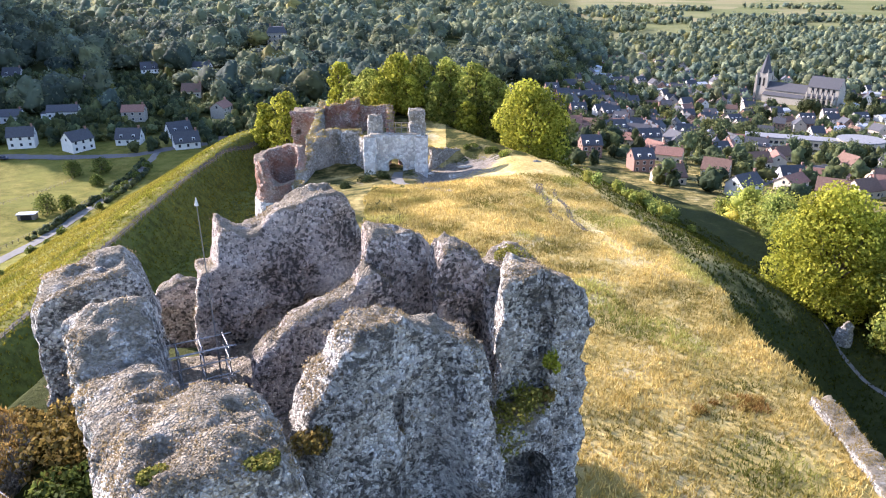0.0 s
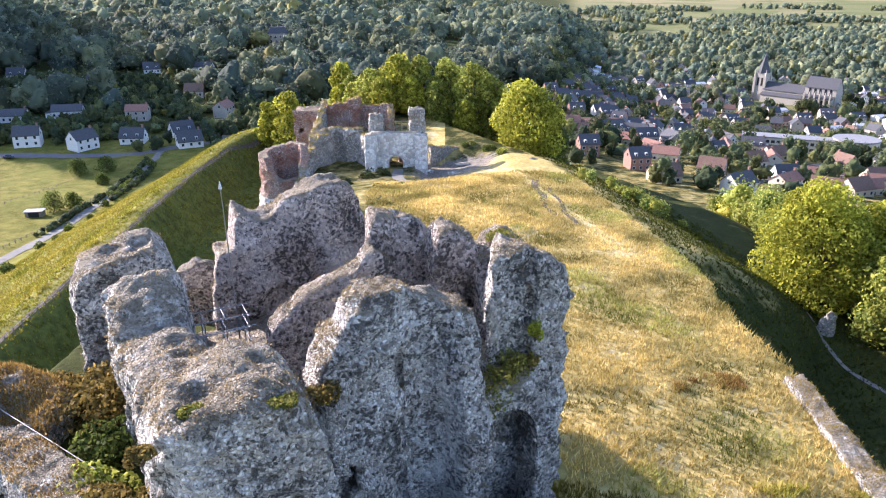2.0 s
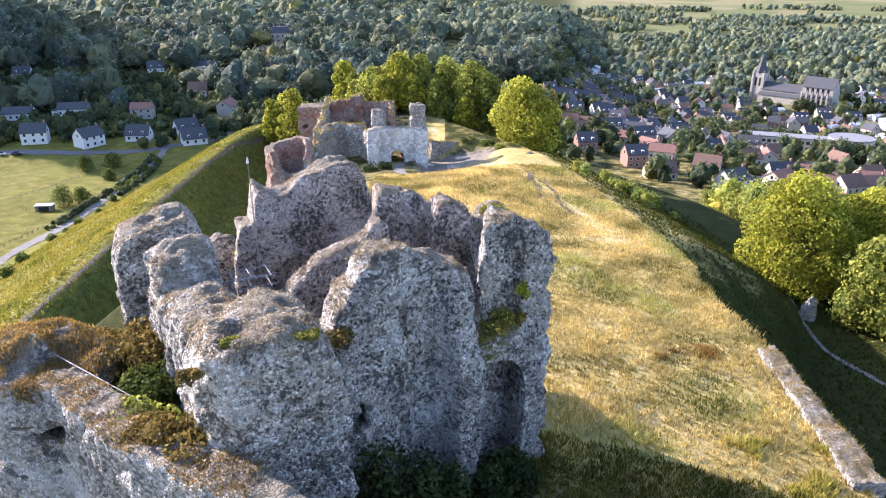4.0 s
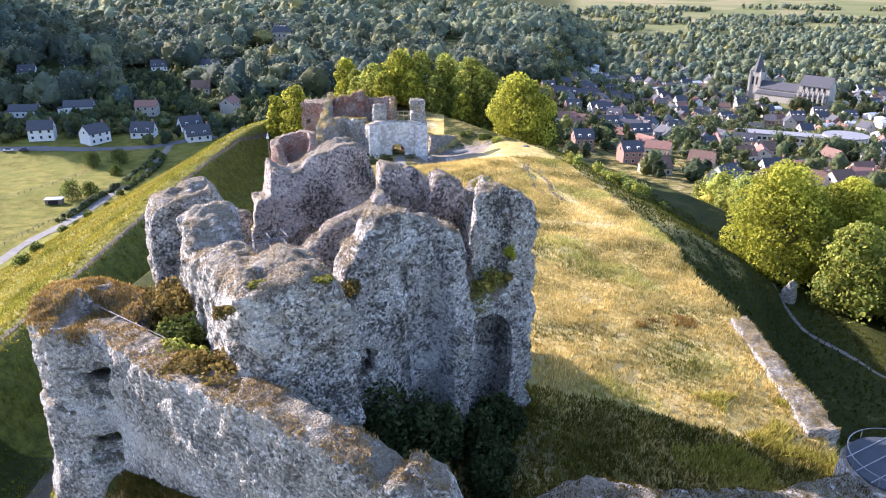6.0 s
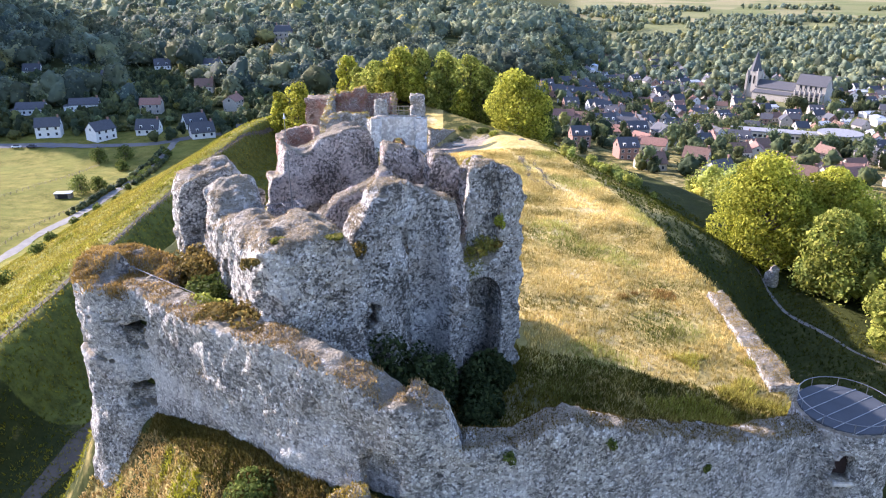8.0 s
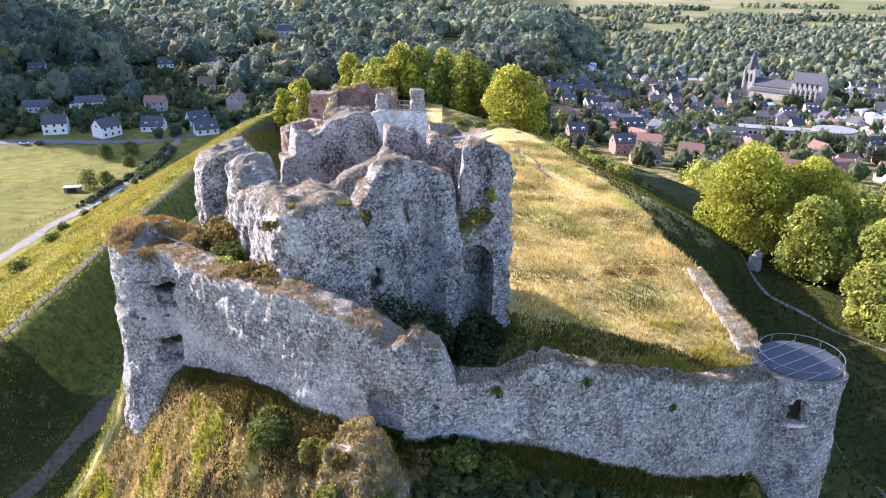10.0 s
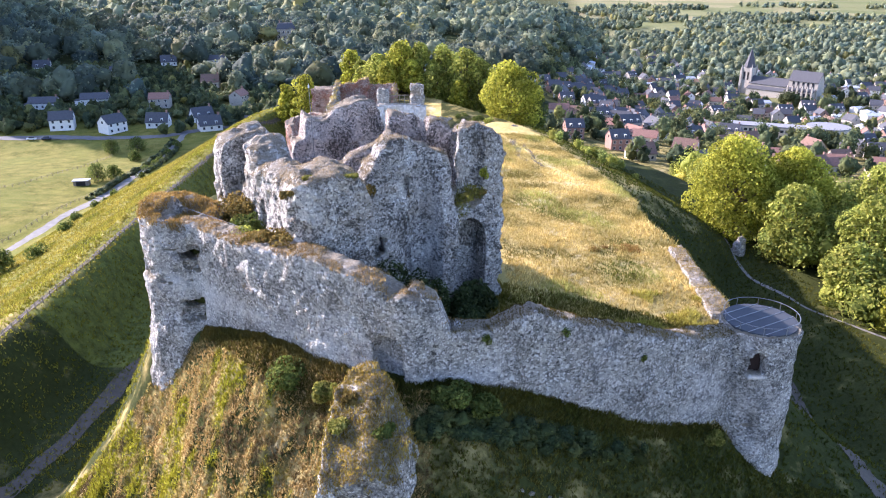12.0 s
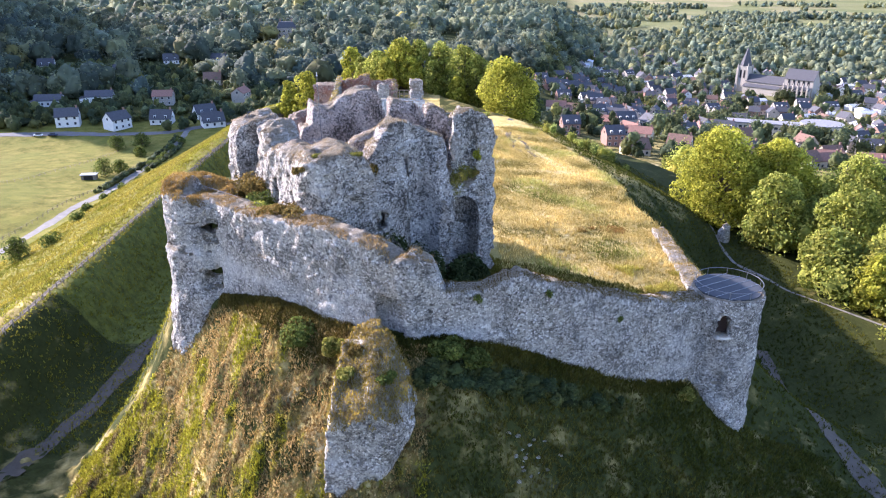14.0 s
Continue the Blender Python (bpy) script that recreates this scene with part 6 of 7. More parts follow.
for i, (x, y, r) in enumerate([(-93, 91, 2.2), (-96, 103, 1.8), (-105, 131, 1.6), (-111.5, 158, 2.2), (-89, 72, 3.0), (-115, 189, 2.0), (-118, 203, 2.4), (-123, 238, 2.4), (-124, 252, 2.6), (-108, 144, 1.3), (-112, 172, 1.5), (-120, 215, 2.2), (-121, 224, 2.0)]):
    bush(x, y, hz(x, y), r, 300 + i, M_LEAF, "dark round shrub on the verge of the lane", 1.0, 600, 0.28)
for i, (x, y, z, r, mat, lab, tall) in enumerate([
        (-20.5, -6.6, 9.6, 3.0, M_BUSH, "ochre bramble thicket on the terrace behind the wall", 0.8),
        (-18.2, -5.4, 9.5, 2.5, M_BUSH, "ochre bramble thicket on the terrace behind the wall", 0.8),
        (-22.6, -4.6, 9.2, 2.0, M_BUSH, "ochre bramble thicket on the terrace behind the wall", 0.7),
        (-16.6, -12.6, 9.6, 2.1, M_LEAF_MID, "bright green shrub on the terrace behind the wall", 0.7),
        (-18.4, -10.0, 9.6, 2.1, M_LEAF, "leafy shrub on the terrace behind the wall", 0.7),
        (-13.6, -16.4, 10.7, 2.1, M_BUSH, "russet growth spilling over the wall top", 0.6),
        (-11.0, -18.6, 10.6, 1.5, M_BUSH, "russet growth spilling over the wall top", 0.5),
        (-15.8, -15.6, 10.5, 1.5, M_BUSH, "russet growth spilling over the wall top", 0.5),
        (-16.5, 109, -9.6, 2.4, M_LEAF_SHADED, "dark bush in the shaded courtyard", 0.9),
        (-13.6, 110.5, -9.4, 2.0, M_LEAF_SHADED, "dark bush in the shaded courtyard", 0.9),
        (-20.5, 102.5, -8.8, 1.8, M_LEAF_SHADED, "dark bush in the shaded courtyard", 0.7),
        (-12.5, 92, -6.6, 1.6, M_LEAF, "low scrub at the edge of the courtyard", 0.6),
        (-9.0, 93.5, -6.6, 1.4, M_LEAF, "low scrub at the edge of the courtyard", 0.6),
        (6, 127, -6.8, 2.0, M_LEAF, "green scrub on the bank beside the gatehouse", 0.8),
        (10.5, 123, -6.6, 1.8, M_LEAF, "green scrub on the bank beside the gatehouse", 0.8),
        (13.5, 119, -6.4, 1.8, M_LEAF_MID, "green scrub on the bank beside the gatehouse", 0.8),
        (-6.2, -27.4, 2.2, 0.9, M_BUSH, "dry growth on the broken spur", 0.7),
        (-4.6, -28.6, 1.6, 0.9, M_BUSH, "dry growth on the broken spur", 0.7),
        (-6.8, -30.2, 1.4, 0.9, M_WALL_GREEN, "mossy green growth on the broken spur", 0.6),
        (-3.6, -30.4, 1.0, 1.0, M_LEAF, "green growth on the broken spur", 0.7),
        (-12.3, -22.4, 0.4, 1.9, M_LEAF, "green elder shrub at the foot of the curtain wall", 1.0),
        (-8.6, -25.4, 1.0, 1.2, M_WALL_GREEN, "yellow-green shrub by the broken spur", 1.2),
        (-3.4, -27.4, 1.0, 1.1, M_WALL_GREEN, "yellow-green shrub by the broken spur", 1.0),
        (1.5, -27.2, 1.4, 1.7, M_LEAF, "dark ivy shrub under the curtain wall", 0.8),
        (4.5, -26.8, 0.6, 1.5, M_LEAF, "dark ivy shrub under the curtain wall", 0.7),
        (26.4, -18.6, -8.4, 1.2, M_WALL_GREEN, "small green shrub where wall meets tower", 0.9)]):
    bush(x, y, z, r, 340 + i, mat, lab, tall, 1500, 0.17)


FACE_PLANTS = [(4.4, -25.0, 5.9), (10.9, -23.2, 5.6), (18.3, -20.6, 1.5)]
# bushes at the keep's foot, with the shade put into their leaf colour
for i, (u, v, r, tall, lab) in enumerate([(-0.2, -2.6, 2.6, 2.4, "elder bush below the keep, its leaves darkened for shade"), (2.6, -2.6, 3.3, 2.2, "elder bush below the keep, its leaves darkened for shade"), (5.2, -2.8, 2.6, 1.9, "elder bush below the keep, its leaves darkened for shade"),
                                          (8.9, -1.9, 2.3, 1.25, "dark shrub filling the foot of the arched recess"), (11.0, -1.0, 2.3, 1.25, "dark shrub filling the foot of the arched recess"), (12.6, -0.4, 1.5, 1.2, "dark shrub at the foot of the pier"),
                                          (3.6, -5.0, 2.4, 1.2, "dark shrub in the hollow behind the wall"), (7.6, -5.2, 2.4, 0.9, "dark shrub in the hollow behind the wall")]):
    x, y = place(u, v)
    bush(x, y, hz(x, y) - 0.2, r, 420 + i, M_LEAF_SHADED, lab, tall, 3600, 0.2)

for i, (x, y, z) in enumerate(FACE_PLANTS):
    bush(x, y - 0.05, z, 0.42, 460 + i, M_LEAF, "small green plant rooted in the curtain wall", 1.3, 260, 0.1, "wall_plant")


def uv_bush(u, v, z, r, seed, mat, label, tall=0.7):
    x, y = place(u, v)
    bush(x, y, z, r, seed, mat, label, tall, 700, 0.11, "wall_plant")


uv_bush(9.3, 0.5, 9.4, 1.7, 380, M_WALL_GREEN, "ivy hanging on the ledge above the arch", 1.3)
uv_bush(10.4, 1.6, 10.9, 1.7, 381, M_WALL_GREEN, "sunlit green growth on the ledge above the arch")
uv_bush(11.8, 1.5, 11.1, 1.7, 382, M_WALL_GREEN, "sunlit green growth on the ledge above the arch", 0.9)
uv_bush(12.9, 1.5, 11.4, 0.8, 383, M_BUSH, "dry growth on the ledge above the arch")
uv_bush(13.1, 1.25, 13.3, 0.5, 384, M_LEAF_YELLOW, "bright green tuft rooted in the pier face", 1.8)
uv_bush(-0.3, 0.2, 13.6, 1.0, 385, M_BUSH, "rust-coloured tuft in a notch of the wall", 1.0)
uv_bush(14.3, 7.6, 17.1, 1.2, 386, M_WALL_GREEN, "green plant cushion on top of the ruined wall", 0.5)
uv_bush(-6.6, -3.0, 16.7, 0.6, 387, M_WALL_GREEN, "green tuft on the grassy wall head", 0.5)
uv_bush(-3.0, -3.8, 16.7, 0.7, 388, M_WALL_GREEN, "green tuft on the grassy wall head", 0.4)
uv_bush(-8.6, -3.6, 15.6, 0.6, 389, M_BUSH, "dry tuft clinging to the wall corner", 0.8)


# dark growth along the foot of the curtain wall
r_foot = np.random.default_rng(61)
lx0 = r_foot.uniform(-21, 25, 330)
fy = np.interp(lx0, [p[0] for p in LINE], [p[1] for p in LINE])
off_ = np.where(lx0 < -7, r_foot.uniform(0.5, 2.6, 330), r_foot.uniform(1.2, 2.6, 330))
keep_ = (lx0 > -1) & (lx0 < 9 + 12 * r_foot.random(330) ** 2)
fx, fy = (lx0 - 0.45 * off_ * (lx0 < -7))[keep_], (fy - off_ - 0.8)[keep_]
n = len(fx)
woods("wall_foot_scrub", fx, fy, r_foot.uniform(0.4, 1.2, n), r_foot.uniform(0.8, 1.7, n), np.full(n, 140), np.full(n, 0.12), 62, M_LEAF_SHADED, "dark scrub and nettles along the foot of the curtain wall")

# ---- grass ----
def tufts(name, pts, tall, wide, tint, mat, label, seed, blades=3, category="grass"):
    """Upright blades in small tufts at many points, as one mass."""
    r = np.random.default_rng(seed)
    p = np.repeat(pts, blades, 0) + np.concatenate([r.normal(scale=0.12, size=(len(pts) * blades, 2)), np.zeros((len(pts) * blades, 1))], 1)
    h = np.repeat(tall, blades) * r.uniform(0.6, 1.25, len(p))
    a = r.uniform(0, math.tau, len(p))
    w = np.repeat(wide, blades) * r.uniform(0.6, 1.3, len(p))
    dx, dy = np.cos(a) * w, np.sin(a) * w
    lean = r.normal(scale=0.38, size=(len(p), 2)) * h[:, None]
    z = p[:, 2] - 0.06
    v = np.stack([np.stack([p[:, 0] - dx, p[:, 1] - dy, z], 1), np.stack([p[:, 0] + dx, p[:, 1] + dy, z], 1),
                  np.stack([p[:, 0] + lean[:, 0], p[:, 1] + lean[:, 1], z + h], 1)], 1).reshape(-1, 3)
    f = np.arange(len(v)).reshape(-1, 3)
    t = np.repeat(np.repeat(tint, blades, 0) * r.uniform(0.8, 1.2, (len(p), 1)), 3, 0)
    ob = leaf_object(name, v, f, t, mat)
    return tagged(ob, label, category, kind="stuff")


def field_grass(n, x0, x1, y0, y1, keep, seed):
    x, y = scatter(n, x0, x1, y0, y1, keep, seed)
    return np.stack([x, y, height(x, y)], 1)


def tone(p, scale, lo, hi, seed):
    k = np.clip(0.5 + 0.7 * fbm(p[:, 0], p[:, 1], p[:, 0] * 0 + seed, scale, 3), 0, 1)[:, None]
    return np.array(lo)[None] * (1 - k) + np.array(hi)[None] * k


g = field_grass(60000, -14, 36, -22, 100, lambda x, y: (edge_distance(x, y) < 0.4) & (x > -6 - 0.1 * y) & ((x > 8.5) | (y > 14)), 51)
k = fbm(g[:, 0], g[:, 1], g[:, 0] * 0 + 3, 5.0, 3)
off_path = np.minimum(np.abs(g[:, 0] - np.interp(-g[:, 1], [-p[1] for p in TRODDEN], [p[0] for p in TRODDEN])) + 9 * (g[:, 1] < 54), np.hypot(np.clip(np.abs(g[:, 0] - 20) - 7, 0, None), g[:, 1] - 51))
sel = off_path > 3.0 * np.random.default_rng(50).random(len(g)) ** 2
g, k = g[sel], k[sel]
green_ = np.clip(2.2 * fbm(g[:, 0], g[:, 1], g[:, 0] * 0 + 14, 8.0, 3) - 0.25, 0, 1)[:, None]
tufts("dry_meadow_grass", g, 0.42 + 0.25 * np.clip(k + 0.3, 0, 1), np.full(len(g), 0.06), tone(g, 6, (0.42, 0.44, 0.28), (1.36, 1.33, 1.2), 1) * (1 - green_ * np.array([[0.28, 0.13, 0.32]])), M_GRASS, "long straw-coloured meadow grass on the plateau", 52)
g = field_grass(5200, 17, 30, 11, 21, lambda x, y: (np.abs(y - np.interp(x, [p[0] for p in DOCK], [p[1] for p in DOCK])) < 1.6) & (fbm(x, y, x * 0 + 4, 1.8, 2) > 0.3) & (x > 19.5) & (x < 28), 46)
tufts("russet_weeds", g, np.full(len(g), 0.55), np.full(len(g), 0.05), tone(g, 2, (0.62, 0.34, 0.30), (0.50, 0.48, 0.30), 7), M_GRASS, "russet seed heads of dock in the meadow", 47)
g = field_grass(5000, 18, 32, -12, 2, lambda x, y: (edge_distance(x, y) < -1.5) & (fbm(x, y, x * 0 + 7, 4, 2) > 0.1), 53)
tufts("rank_grass", g, np.full(len(g), 0.7), np.full(len(g), 0.06), tone(g, 4, (0.6, 0.75, 0.3), (0.9, 0.95, 0.5), 2), M_GRASS, "taller greenish grass near the low wall", 54)
g = field_grass(95000, -42, 0, -52, -11, lambda x, y: (edge_distance(x, y) > 0.4) & (edge_distance(x, y) < 26), 55)
gx, gy = g[:, 0], g[:, 1]
down = edge_distance(gx, gy)
kind_ = fbm(gx * 1.4, gy * 0.7, gx * 0 + 5, 2.0, 3) + 0.05 * (down - 9) + 0.02 * (-gx - 18)
mix_ = np.clip(0.5 + 2.8 * kind_, 0, 1)[:, None]
shade_ = np.array([[0.76, 0.68, 0.68]]) * (1 - mix_) + np.array([[0.56, 0.68, 0.15]]) * mix_
dull = np.clip(2.4 * fbm(gx, gy, gx * 0 + 2, 1.3, 2) - 0.35, 0, 1)[:, None]
shade_ = shade_ * (1 - dull) + np.array([[0.24, 0.22, 0.26]]) * dull
tufts("mound_grass", g, 0.28 + 0.16 * np.clip(kind_, 0, 1), np.full(len(g), 0.07), shade_, M_GRASS, "rough tussocks of dry and green grass on the mound", 56)
# weeds in a dark tint that draws the shadow band at the high wall's foot
rl = np.random.default_rng(64)
lx1 = rl.uniform(-22, -7, 7000)
ly1 = np.interp(lx1, [p[0] for p in LINE], [p[1] for p in LINE])
o1 = (1.2 + 2.2 * sstep(-20, -9, lx1)) * rl.random(7000) ** 1.4
lx1, ly1 = lx1 - 0.5 * o1, ly1 - 0.85 * o1 + 0.1
g = np.stack([lx1, ly1, height(lx1, ly1)], 1)
tufts("wall_foot_growth", g, np.full(len(g), 0.36), np.full(len(g), 0.06), tone(g, 3, (0.14, 0.17, 0.10), (0.34, 0.33, 0.22), 3), M_GRASS, "rank weeds under the high curtain wall, darkened as its shadow band", 65)
lx2 = rl.uniform(-7, 27.5, 5200)
ly2 = np.interp(lx2, [p[0] for p in LINE], [p[1] for p in LINE]) + 0.1 - 1.5 * rl.random(5200) ** 1.5
g = np.stack([lx2, ly2, height(lx2, ly2)], 1)
tufts("wall_foot_weeds", g, np.full(len(g), 0.38), np.full(len(g), 0.06), tone(g, 3, (0.10, 0.14, 0.06), (0.24, 0.27, 0.13), 13), M_GRASS, "dark green weeds under the low curtain wall", 89)
# tint lowered on this side of the mound to deepen its shade
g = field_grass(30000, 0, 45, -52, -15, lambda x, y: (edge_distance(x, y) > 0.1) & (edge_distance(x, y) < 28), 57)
tufts("shaded_grass", g, np.full(len(g), 0.4), np.full(len(g), 0.09), tone(g, 4, (0.14, 0.20, 0.09), (0.27, 0.31, 0.16), 4), M_GRASS, "green grass on the mound's shaded side, tinted darker for shade", 58)
g = field_grass(26000, -72, -28, -8, 190, lambda x, y: (edge_distance(x, y) > 2) & (edge_distance(x, y) < 46), 59)
ridge = np.exp(-((edge_distance(g[:, 0], g[:, 1]) - 37) / 3.5) ** 2)[:, None]
tufts("rampart_grass", g, np.full(len(g), 0.4), np.full(len(g), 0.10), tone(g, 6, (0.36, 0.46, 0.12), (0.62, 0.68, 0.22), 5) * (1 - ridge) + np.array([[0.60, 0.74, 0.24]]) * ridge, M_GRASS, "green grass in the ditch and on the rampart crest", 60)


g = field_grass(42000, -114, -62, 20, 250, lambda x, y: (edge_distance(x, y) > 34.5) & (x > np.interp(y, [60, 111, 150, 191, 224, 257], [-112, -114, -115, -118, -122, -126]) + 2.6), 63)
tufts("verge_grass", g, 0.35 + 0.3 * np.clip(fbm(g[:, 0], g[:, 1], g[:, 0] * 0, 5, 2), 0, 1), np.full(len(g), 0.11), tone(g, 6, (0.30, 0.40, 0.12), (0.70, 0.73, 0.32), 9), M_GRASS, "long golden grass between the lane and the rampart", 66)

hl = np.random.default_rng(44)
hy_ = np.concatenate([hl.uniform(150, 262, 150), hl.uniform(196, 250, 60)])
hx_ = np.interp(hy_, [60, 111, 150, 191, 224, 257, 275], [-112, -114, -115, -118, -122, -126, -128]) + np.concatenate([np.full(150, -2.6), np.full(60, 2.6)]) + hl.normal(scale=0.3, size=210)
woods("lane_hedge", hx_, hy_, hl.uniform(0.9, 2.2, 210), hl.uniform(1.4, 2.6, 210), np.full(210, 60), np.full(210, 0.18), 45, M_TOWN_LEAF, "low clipped hedge along the gravel lane")

# ditch tufts carry the ditch's shade in their dark tint
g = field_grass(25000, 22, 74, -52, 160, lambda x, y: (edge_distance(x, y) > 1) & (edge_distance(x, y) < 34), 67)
tufts("ditch_grass", g, np.full(len(g), 0.45), np.full(len(g), 0.11), tone(g, 5, (0.10, 0.16, 0.05), (0.24, 0.30, 0.11), 8), M_GRASS, "green grass in the outer ditch, tinted dark for shade", 68)


# green tufts within the keep's shadow line, tinted dark to deepen the shade
g = field_grass(12000, -2, 31, -20, 3, lambda x, y: (edge_distance(x, y) < -2.5) & (y < 0.5 - 0.27 * (x - 8) - 0.6 * fbm(x, y, x * 0, 3, 2)) & (x > -1), 69)
tufts("rank_meadow", g, np.full(len(g), 0.5), np.full(len(g), 0.08), tone(g, 4, (0.16, 0.21, 0.08), (0.42, 0.44, 0.18), 6), M_GRASS, "rank green grass below the keep, darkened where its shadow falls", 70)


def surface_tufts(name, obs, n, up, tall, tint, label, seed, zmin=-99.0, patch=0.0):
    """Tufts rooted on the flatter tops of meshes."""
    r = np.random.default_rng(seed)
    pts = []
    for ob in obs:
        me = ob.data
        m = len(me.polygons)
        c, nn, ar = np.empty(m * 3), np.empty(m * 3), np.empty(m)
        me.polygons.foreach_get("center", c)
        me.polygons.foreach_get("normal", nn)
        me.polygons.foreach_get("area", ar)
        c, nn = c.reshape(-1, 3), nn.reshape(-1, 3)
        k = (nn[:, 2] > up) & (c[:, 2] > zmin) & (fbm(c[:, 0], c[:, 1], c[:, 2], 1.6, 2) > patch)
        pts.append(c[k])
    p = np.concatenate(pts)
    p = p[r.choice(len(p), min(n, len(p)), replace=False)]
    return tufts(name, p, np.full(len(p), tall), np.full(len(p), 0.05), tone(p, 2.0, tint[0], tint[1], seed), M_GRASS, label, seed + 1)


by_name = lambda nm: [o for o in bpy.data.objects if o.type == "MESH" and o.name.split(".")[0] in nm]
surface_tufts("wall_head_grass", by_name({"corner_tower"}), 12000, 0.55, 0.1, ((0.55, 0.56, 0.9), (0.85, 0.86, 1.35)), "dry matted grass on the broad wall head", 71, 15.4, -0.35)
surface_tufts("wall_top_grass", by_name({"front_wall", "arched_pier", "side_wall", "back_corner", "cross_wall", "right_wall", "rear_wall"}), 7000, 0.5, 0.11, ((0.42, 0.42, 0.62), (0.75, 0.74, 1.1)), "dry tufts along the broken wall tops", 73, 11, 0.05)
surface_tufts("curtain_top_grass", by_name({"high_wall"}), 7000, 0.55, 0.2, ((0.44, 0.39, 0.42), (0.85, 0.76, 0.85)), "russet dry grass along the curtain wall top", 75, 1.5, -0.15)
surface_tufts("tower_top_grass", [o for o in by_name({"tower_shell"}) if o.data.vertices[0].co.x < 0], 5000, 0.5, 0.26, ((0.42, 0.34, 0.25), (0.8, 0.68, 0.55)), "russet grass on the broken tower top", 77, 9, -0.6)
surface_tufts("spur_grass", [o for o in by_name({"masonry", "walls"}) if o.data.vertices[0].co.y > 60], 5000, 0.6, 0.3, ((0.45, 0.5, 0.22), (0.85, 0.8, 0.45)), "grass on the broken masonry", 79, -12, -0.5)


surface_tufts("spur_growth", [o for o in by_name({"masonry"}) if o.data.vertices[0].co.y < -20 and o.data.vertices[0].co.x < 0], 9000, 0.42, 0.26, ((0.40, 0.38, 0.25), (0.8, 0.76, 0.42)), "dry and mossy growth over the broken spur", 81, -3.5, -0.75)


surface_tufts("rim_wall_growth", [o for o in by_name({"masonry"}) if o.data.vertices[0].co.x > 25], 2200, 0.6, 0.16, ((0.5, 0.46, 0.3), (0.85, 0.76, 0.5)), "dry grass on the low rim wall", 83, -9, -0.3)
# dark tufts added to tone down skylight on the low wall's top
surface_tufts("low_curtain_growth", [o for o in by_name({"low_wall"}) if o.data.vertices[0].co.y < -10], 4200, 0.6, 0.15, ((0.16, 0.15, 0.1), (0.36, 0.33, 0.22)), "dark tufts added to dim the low curtain wall top", 85, -9, -0.6)


# ---- small things ----
def scaffold():
    root = thing("scaffold", "galvanised tube scaffold standing inside the ruin", "scaffold")
    us, vs, zs = (-4.4, -3.3, -2.1), (7.0, 8.4), (9.0, 10.5, 12.0, 13.2, 14.2, 15.0, 15.7)
    for u in us:
        for v in vs:
            bm = bmesh.new()
            x, y = place(u, v)
            cyl(bm, (x, y, 5.8), (x, y, 16.0), 0.03, 0.03, 8)
            part("upright", bm, M_METAL, root)
    for z in zs:
        for v in vs:
            bm = bmesh.new()
            cyl(bm, (*place(-4.9, v), z), (*place(-1.7, v), z), 0.03, 0.03, 8)
            part("ledger", bm, M_METAL, root)
        for u in us:
            bm = bmesh.new()
            cyl(bm, (*place(u, 6.8), z), (*place(u, 8.6), z), 0.03, 0.03, 8)
            part("transom", bm, M_METAL, root)
    mast = thing("mast", "slender grey lightning mast rising from the ruin", "mast")
    x, y = place(-2.4, 8.6)
    bm = bmesh.new()
    cyl(bm, (x, y, 5.8), (x, y, 15), 0.06, 0.05, 8)
    part("lower_tube", bm, M_METAL, mast)
    bm = bmesh.new()
    cyl(bm, (x, y, 15), (x - 0.1, y, 22.6), 0.045, 0.025, 8)
    part("upper_tube", bm, M_METAL, mast)
    bm = bmesh.new()
    cyl(bm, (x - 0.1, y, 22.5), (x - 0.1, y, 22.9), 0.1, 0.02, 8)
    part("tip", bm, M_FRAME, mast)


scaffold()


def pipe():
    root = thing("handrail", "grey steel rail lying across the terrace", "rail")
    bm = bmesh.new()
    cyl(bm, (-25.0, -8.0, 11.6), (-15.5, -13.6, 10.6), 0.03, 0.03, 8)
    part("tube", bm, M_METAL, root)
    for t in (0.1, 0.5, 0.9):
        bm = bmesh.new()
        x, y, z = -25 + 9.5 * t, -8 - 5.6 * t, 11.6 - t
        cyl(bm, (x, y, z - 2.0), (x, y, z), 0.04, 0.04, 8)
        part("post", bm, M_METAL, root)


pipe()


def rock(name, x, y, z, sx, sy, sz, seed, mat, label):
    root = thing(name, label, "rock")

    def f(X, Y, Z):
        return (np.sqrt(((X - x) / sx) ** 2 + ((Y - y) / sy) ** 2 + ((Z - z) / sz) ** 2) - 1) * min(sx, sy, sz)
    solid("stone", f, (x - sx * 1.3, y - sy * 1.3, z - sz * 1.3), (x + sx * 1.3, y + sy * 1.3, z + sz * 1.3), 0.12 if max(sx, sy, sz) < 2 else 0.2, mat, root, "", 0.18, 1.0, 0.06)


rock("boulder", -5.0, -26.2, 2.2, 1.2, 0.7, 0.8, 1, M_CHALK, "pale fallen block at the foot of the curtain wall")
rock("fallen_masonry", -9.2, -36.6, -9.6, 2.4, 1.6, 2.0, 6, M_CURTAIN, "fallen lump of flint masonry below the spur")
rock("standing_rubble", 61.2, 60.5, -20.2, 1.3, 1.1, 2.8, 2, M_CHALK, "upright lump of old masonry beside the path")
rock("rim_rubble", 19.6, 112.5, -6.6, 1.3, 0.9, 1.2, 3, M_CHALK, "pale rubble lump on the plateau rim")
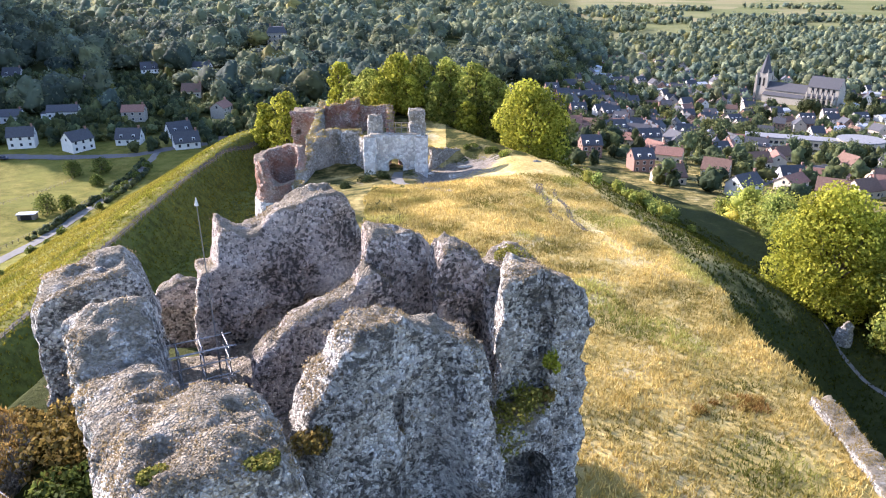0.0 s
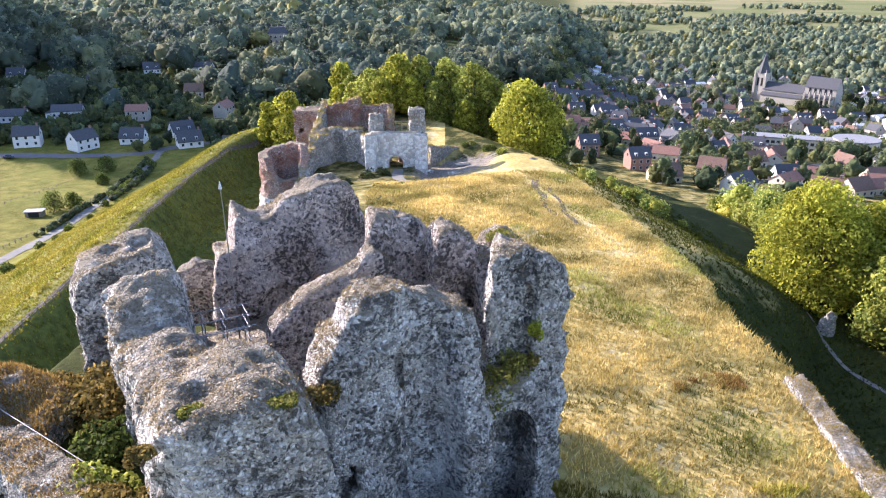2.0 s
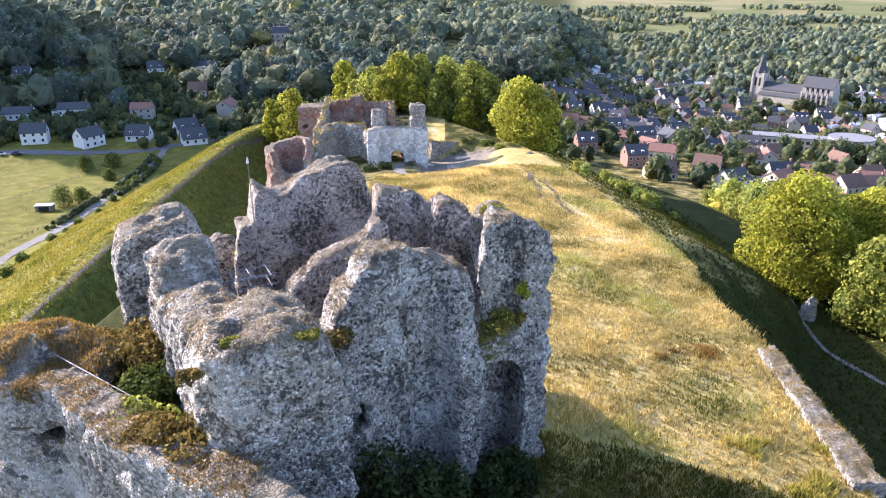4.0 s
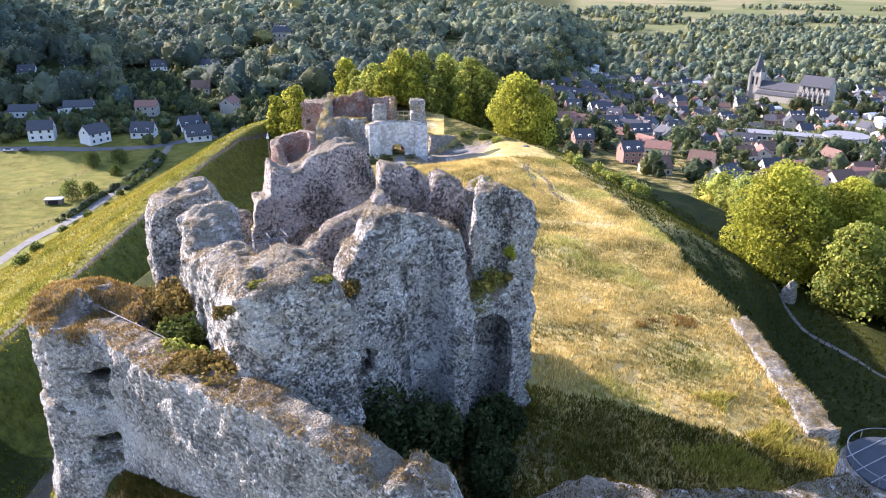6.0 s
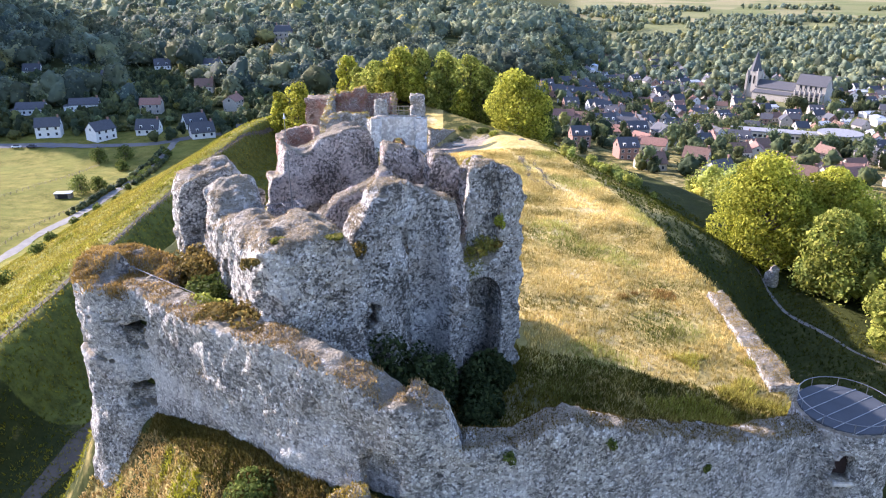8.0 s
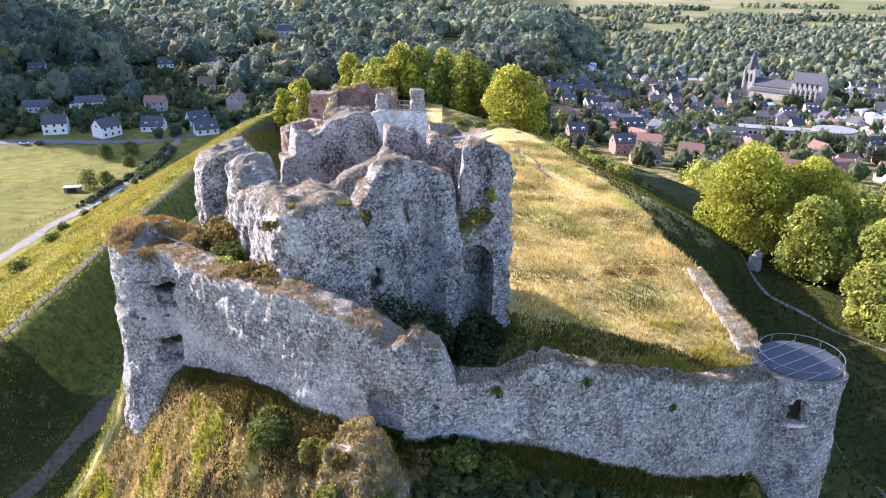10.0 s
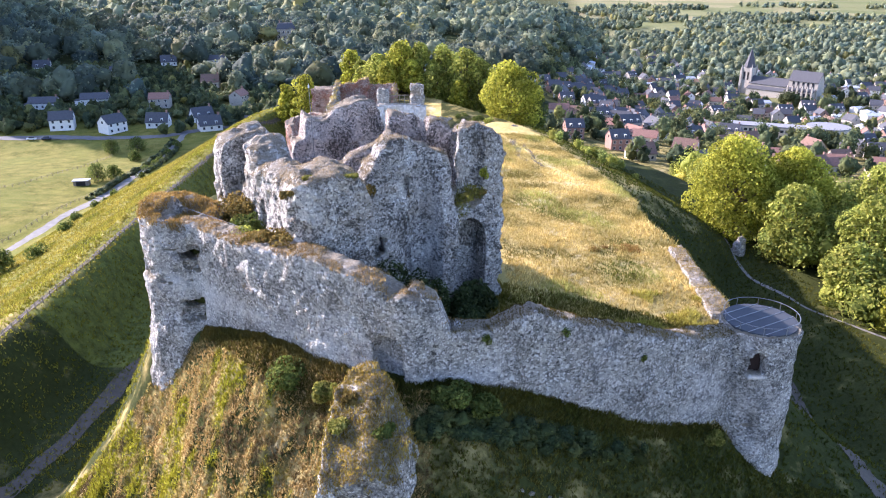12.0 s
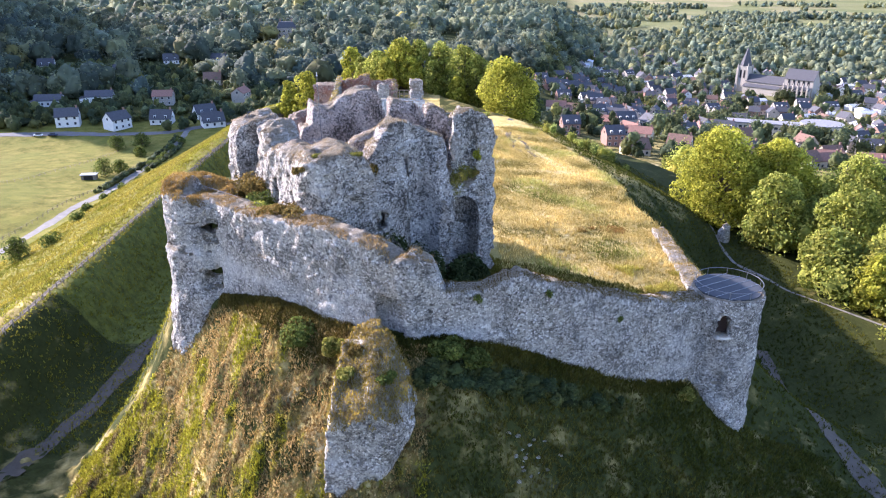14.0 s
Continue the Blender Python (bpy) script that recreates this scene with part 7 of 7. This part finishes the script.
rock("fallen_stone", -3.0, 113.5, -8.5, 0.7, 0.4, 0.4, 4, M_WHITE_STONE, "fallen white stone in the courtyard")
rock("flat_stone", 4.5, 117.5, -8.0, 1.6, 0.5, 0.35, 5, M_WHITE_STONE, "flat white block lying in the courtyard")


def hut():
    root = thing("field_hut", "weathered low wooden field shelter with a grey roof", "hut", at=(-131, 175, hz(-131, 175)), rz=8)
    bm = bmesh.new()
    box(bm, -2.6, -1.3, -0.3, 2.6, 1.3, 1.9)
    part("wall", bm, M_WOOD, root)
    bm = bmesh.new()
    box(bm, -2.9, -1.6, 1.9, 2.9, 1.6, 2.05)
    part("roof", bm, M_ZINC, root)
    # near-black panel on the solid wall, drawn as the shelter's shaded inside
    bm = bmesh.new()
    box(bm, -1.6, -1.34, 0.1, 1.6, -1.28, 1.6)
    part("opening", bm, M_DARK, root)


hut()


def loose_stones():
    r = np.random.default_rng(91)
    bm = bmesh.new()
    bmesh.ops.create_icosphere(bm, subdivisions=1, radius=1.0)
    unit = np.array([w.co[:] for w in bm.verts])
    tri = np.array([[w.index for w in p.verts] for p in bm.faces])
    bm.free()
    a = np.array([[9, -31], [13, -36], [18, -40], [16, -44], [22, -46], [4, -40]])
    k = r.integers(0, len(a), 170)
    x, y = a[k, 0] + r.normal(scale=1.3, size=170), a[k, 1] + r.normal(scale=1.0, size=170)
    z = height(x, y)
    s = r.uniform(0.08, 0.26, 170)
    v = (np.stack([x, y, z], 1)[:, None, :] + unit[None] * (1 + 0.5 * (r.random((170, len(unit))) - 0.5))[..., None] * s[:, None, None] * np.array([1.2, 1, 0.7])).reshape(-1, 3)
    f = (tri[None] + (np.arange(170) * len(unit))[:, None, None]).reshape(-1, 3)
    tagged(raw("loose_stones", v, f, M_CHALK), "pale loose stones scattered on the shaded grass", "stones", kind="stuff")


loose_stones()


def car(x, y, rz, mat, label):
    root = thing("car", label, "car", "parked cars", at=(x, y, hz(x, y) + 0.2), rz=rz)
    bm = bmesh.new()
    box(bm, -2.1, -0.85, 0.3, 2.1, 0.85, 0.95, 0.12)
    part("body", bm, mat, root)
    bm = bmesh.new()
    box(bm, -1.2, -0.75, 0.95, 1.3, 0.75, 1.45, 0.2)
    part("cabin", bm, M_GLASS, root)
    for sx in (-1.3, 1.3):
        for sy in (-0.8, 0.8):
            bm = bmesh.new()
            cyl(bm, (sx, sy - 0.1, 0.32), (sx, sy + 0.1, 0.32), 0.32, 0.32, 12)
            part("wheel", bm, M_DARK, root)


M_CARWHITE = plain("white_car_paint", (0.7, 0.7, 0.7), 0.25, 0.05, 1, spec=0.5)
M_CARBLUE = plain("dark_car_paint", (0.05, 0.06, 0.1), 0.25, 0.1, 1, spec=0.5)
for i, (x, y, rz) in enumerate([(-198, 263.5, 4), (-191, 263.8, 4), (-178, 300, 60), (-176, 310, 60), (120, 262, 30), (128, 285, 40), (205, 325, 30), (214, 330, 30), (240, 348, 10), (110, 228, 20)]):
    car(x, y, rz, M_CARWHITE if i % 2 == 0 else M_CARBLUE, "white car parked by the street" if i % 2 == 0 else "dark car parked by the street")
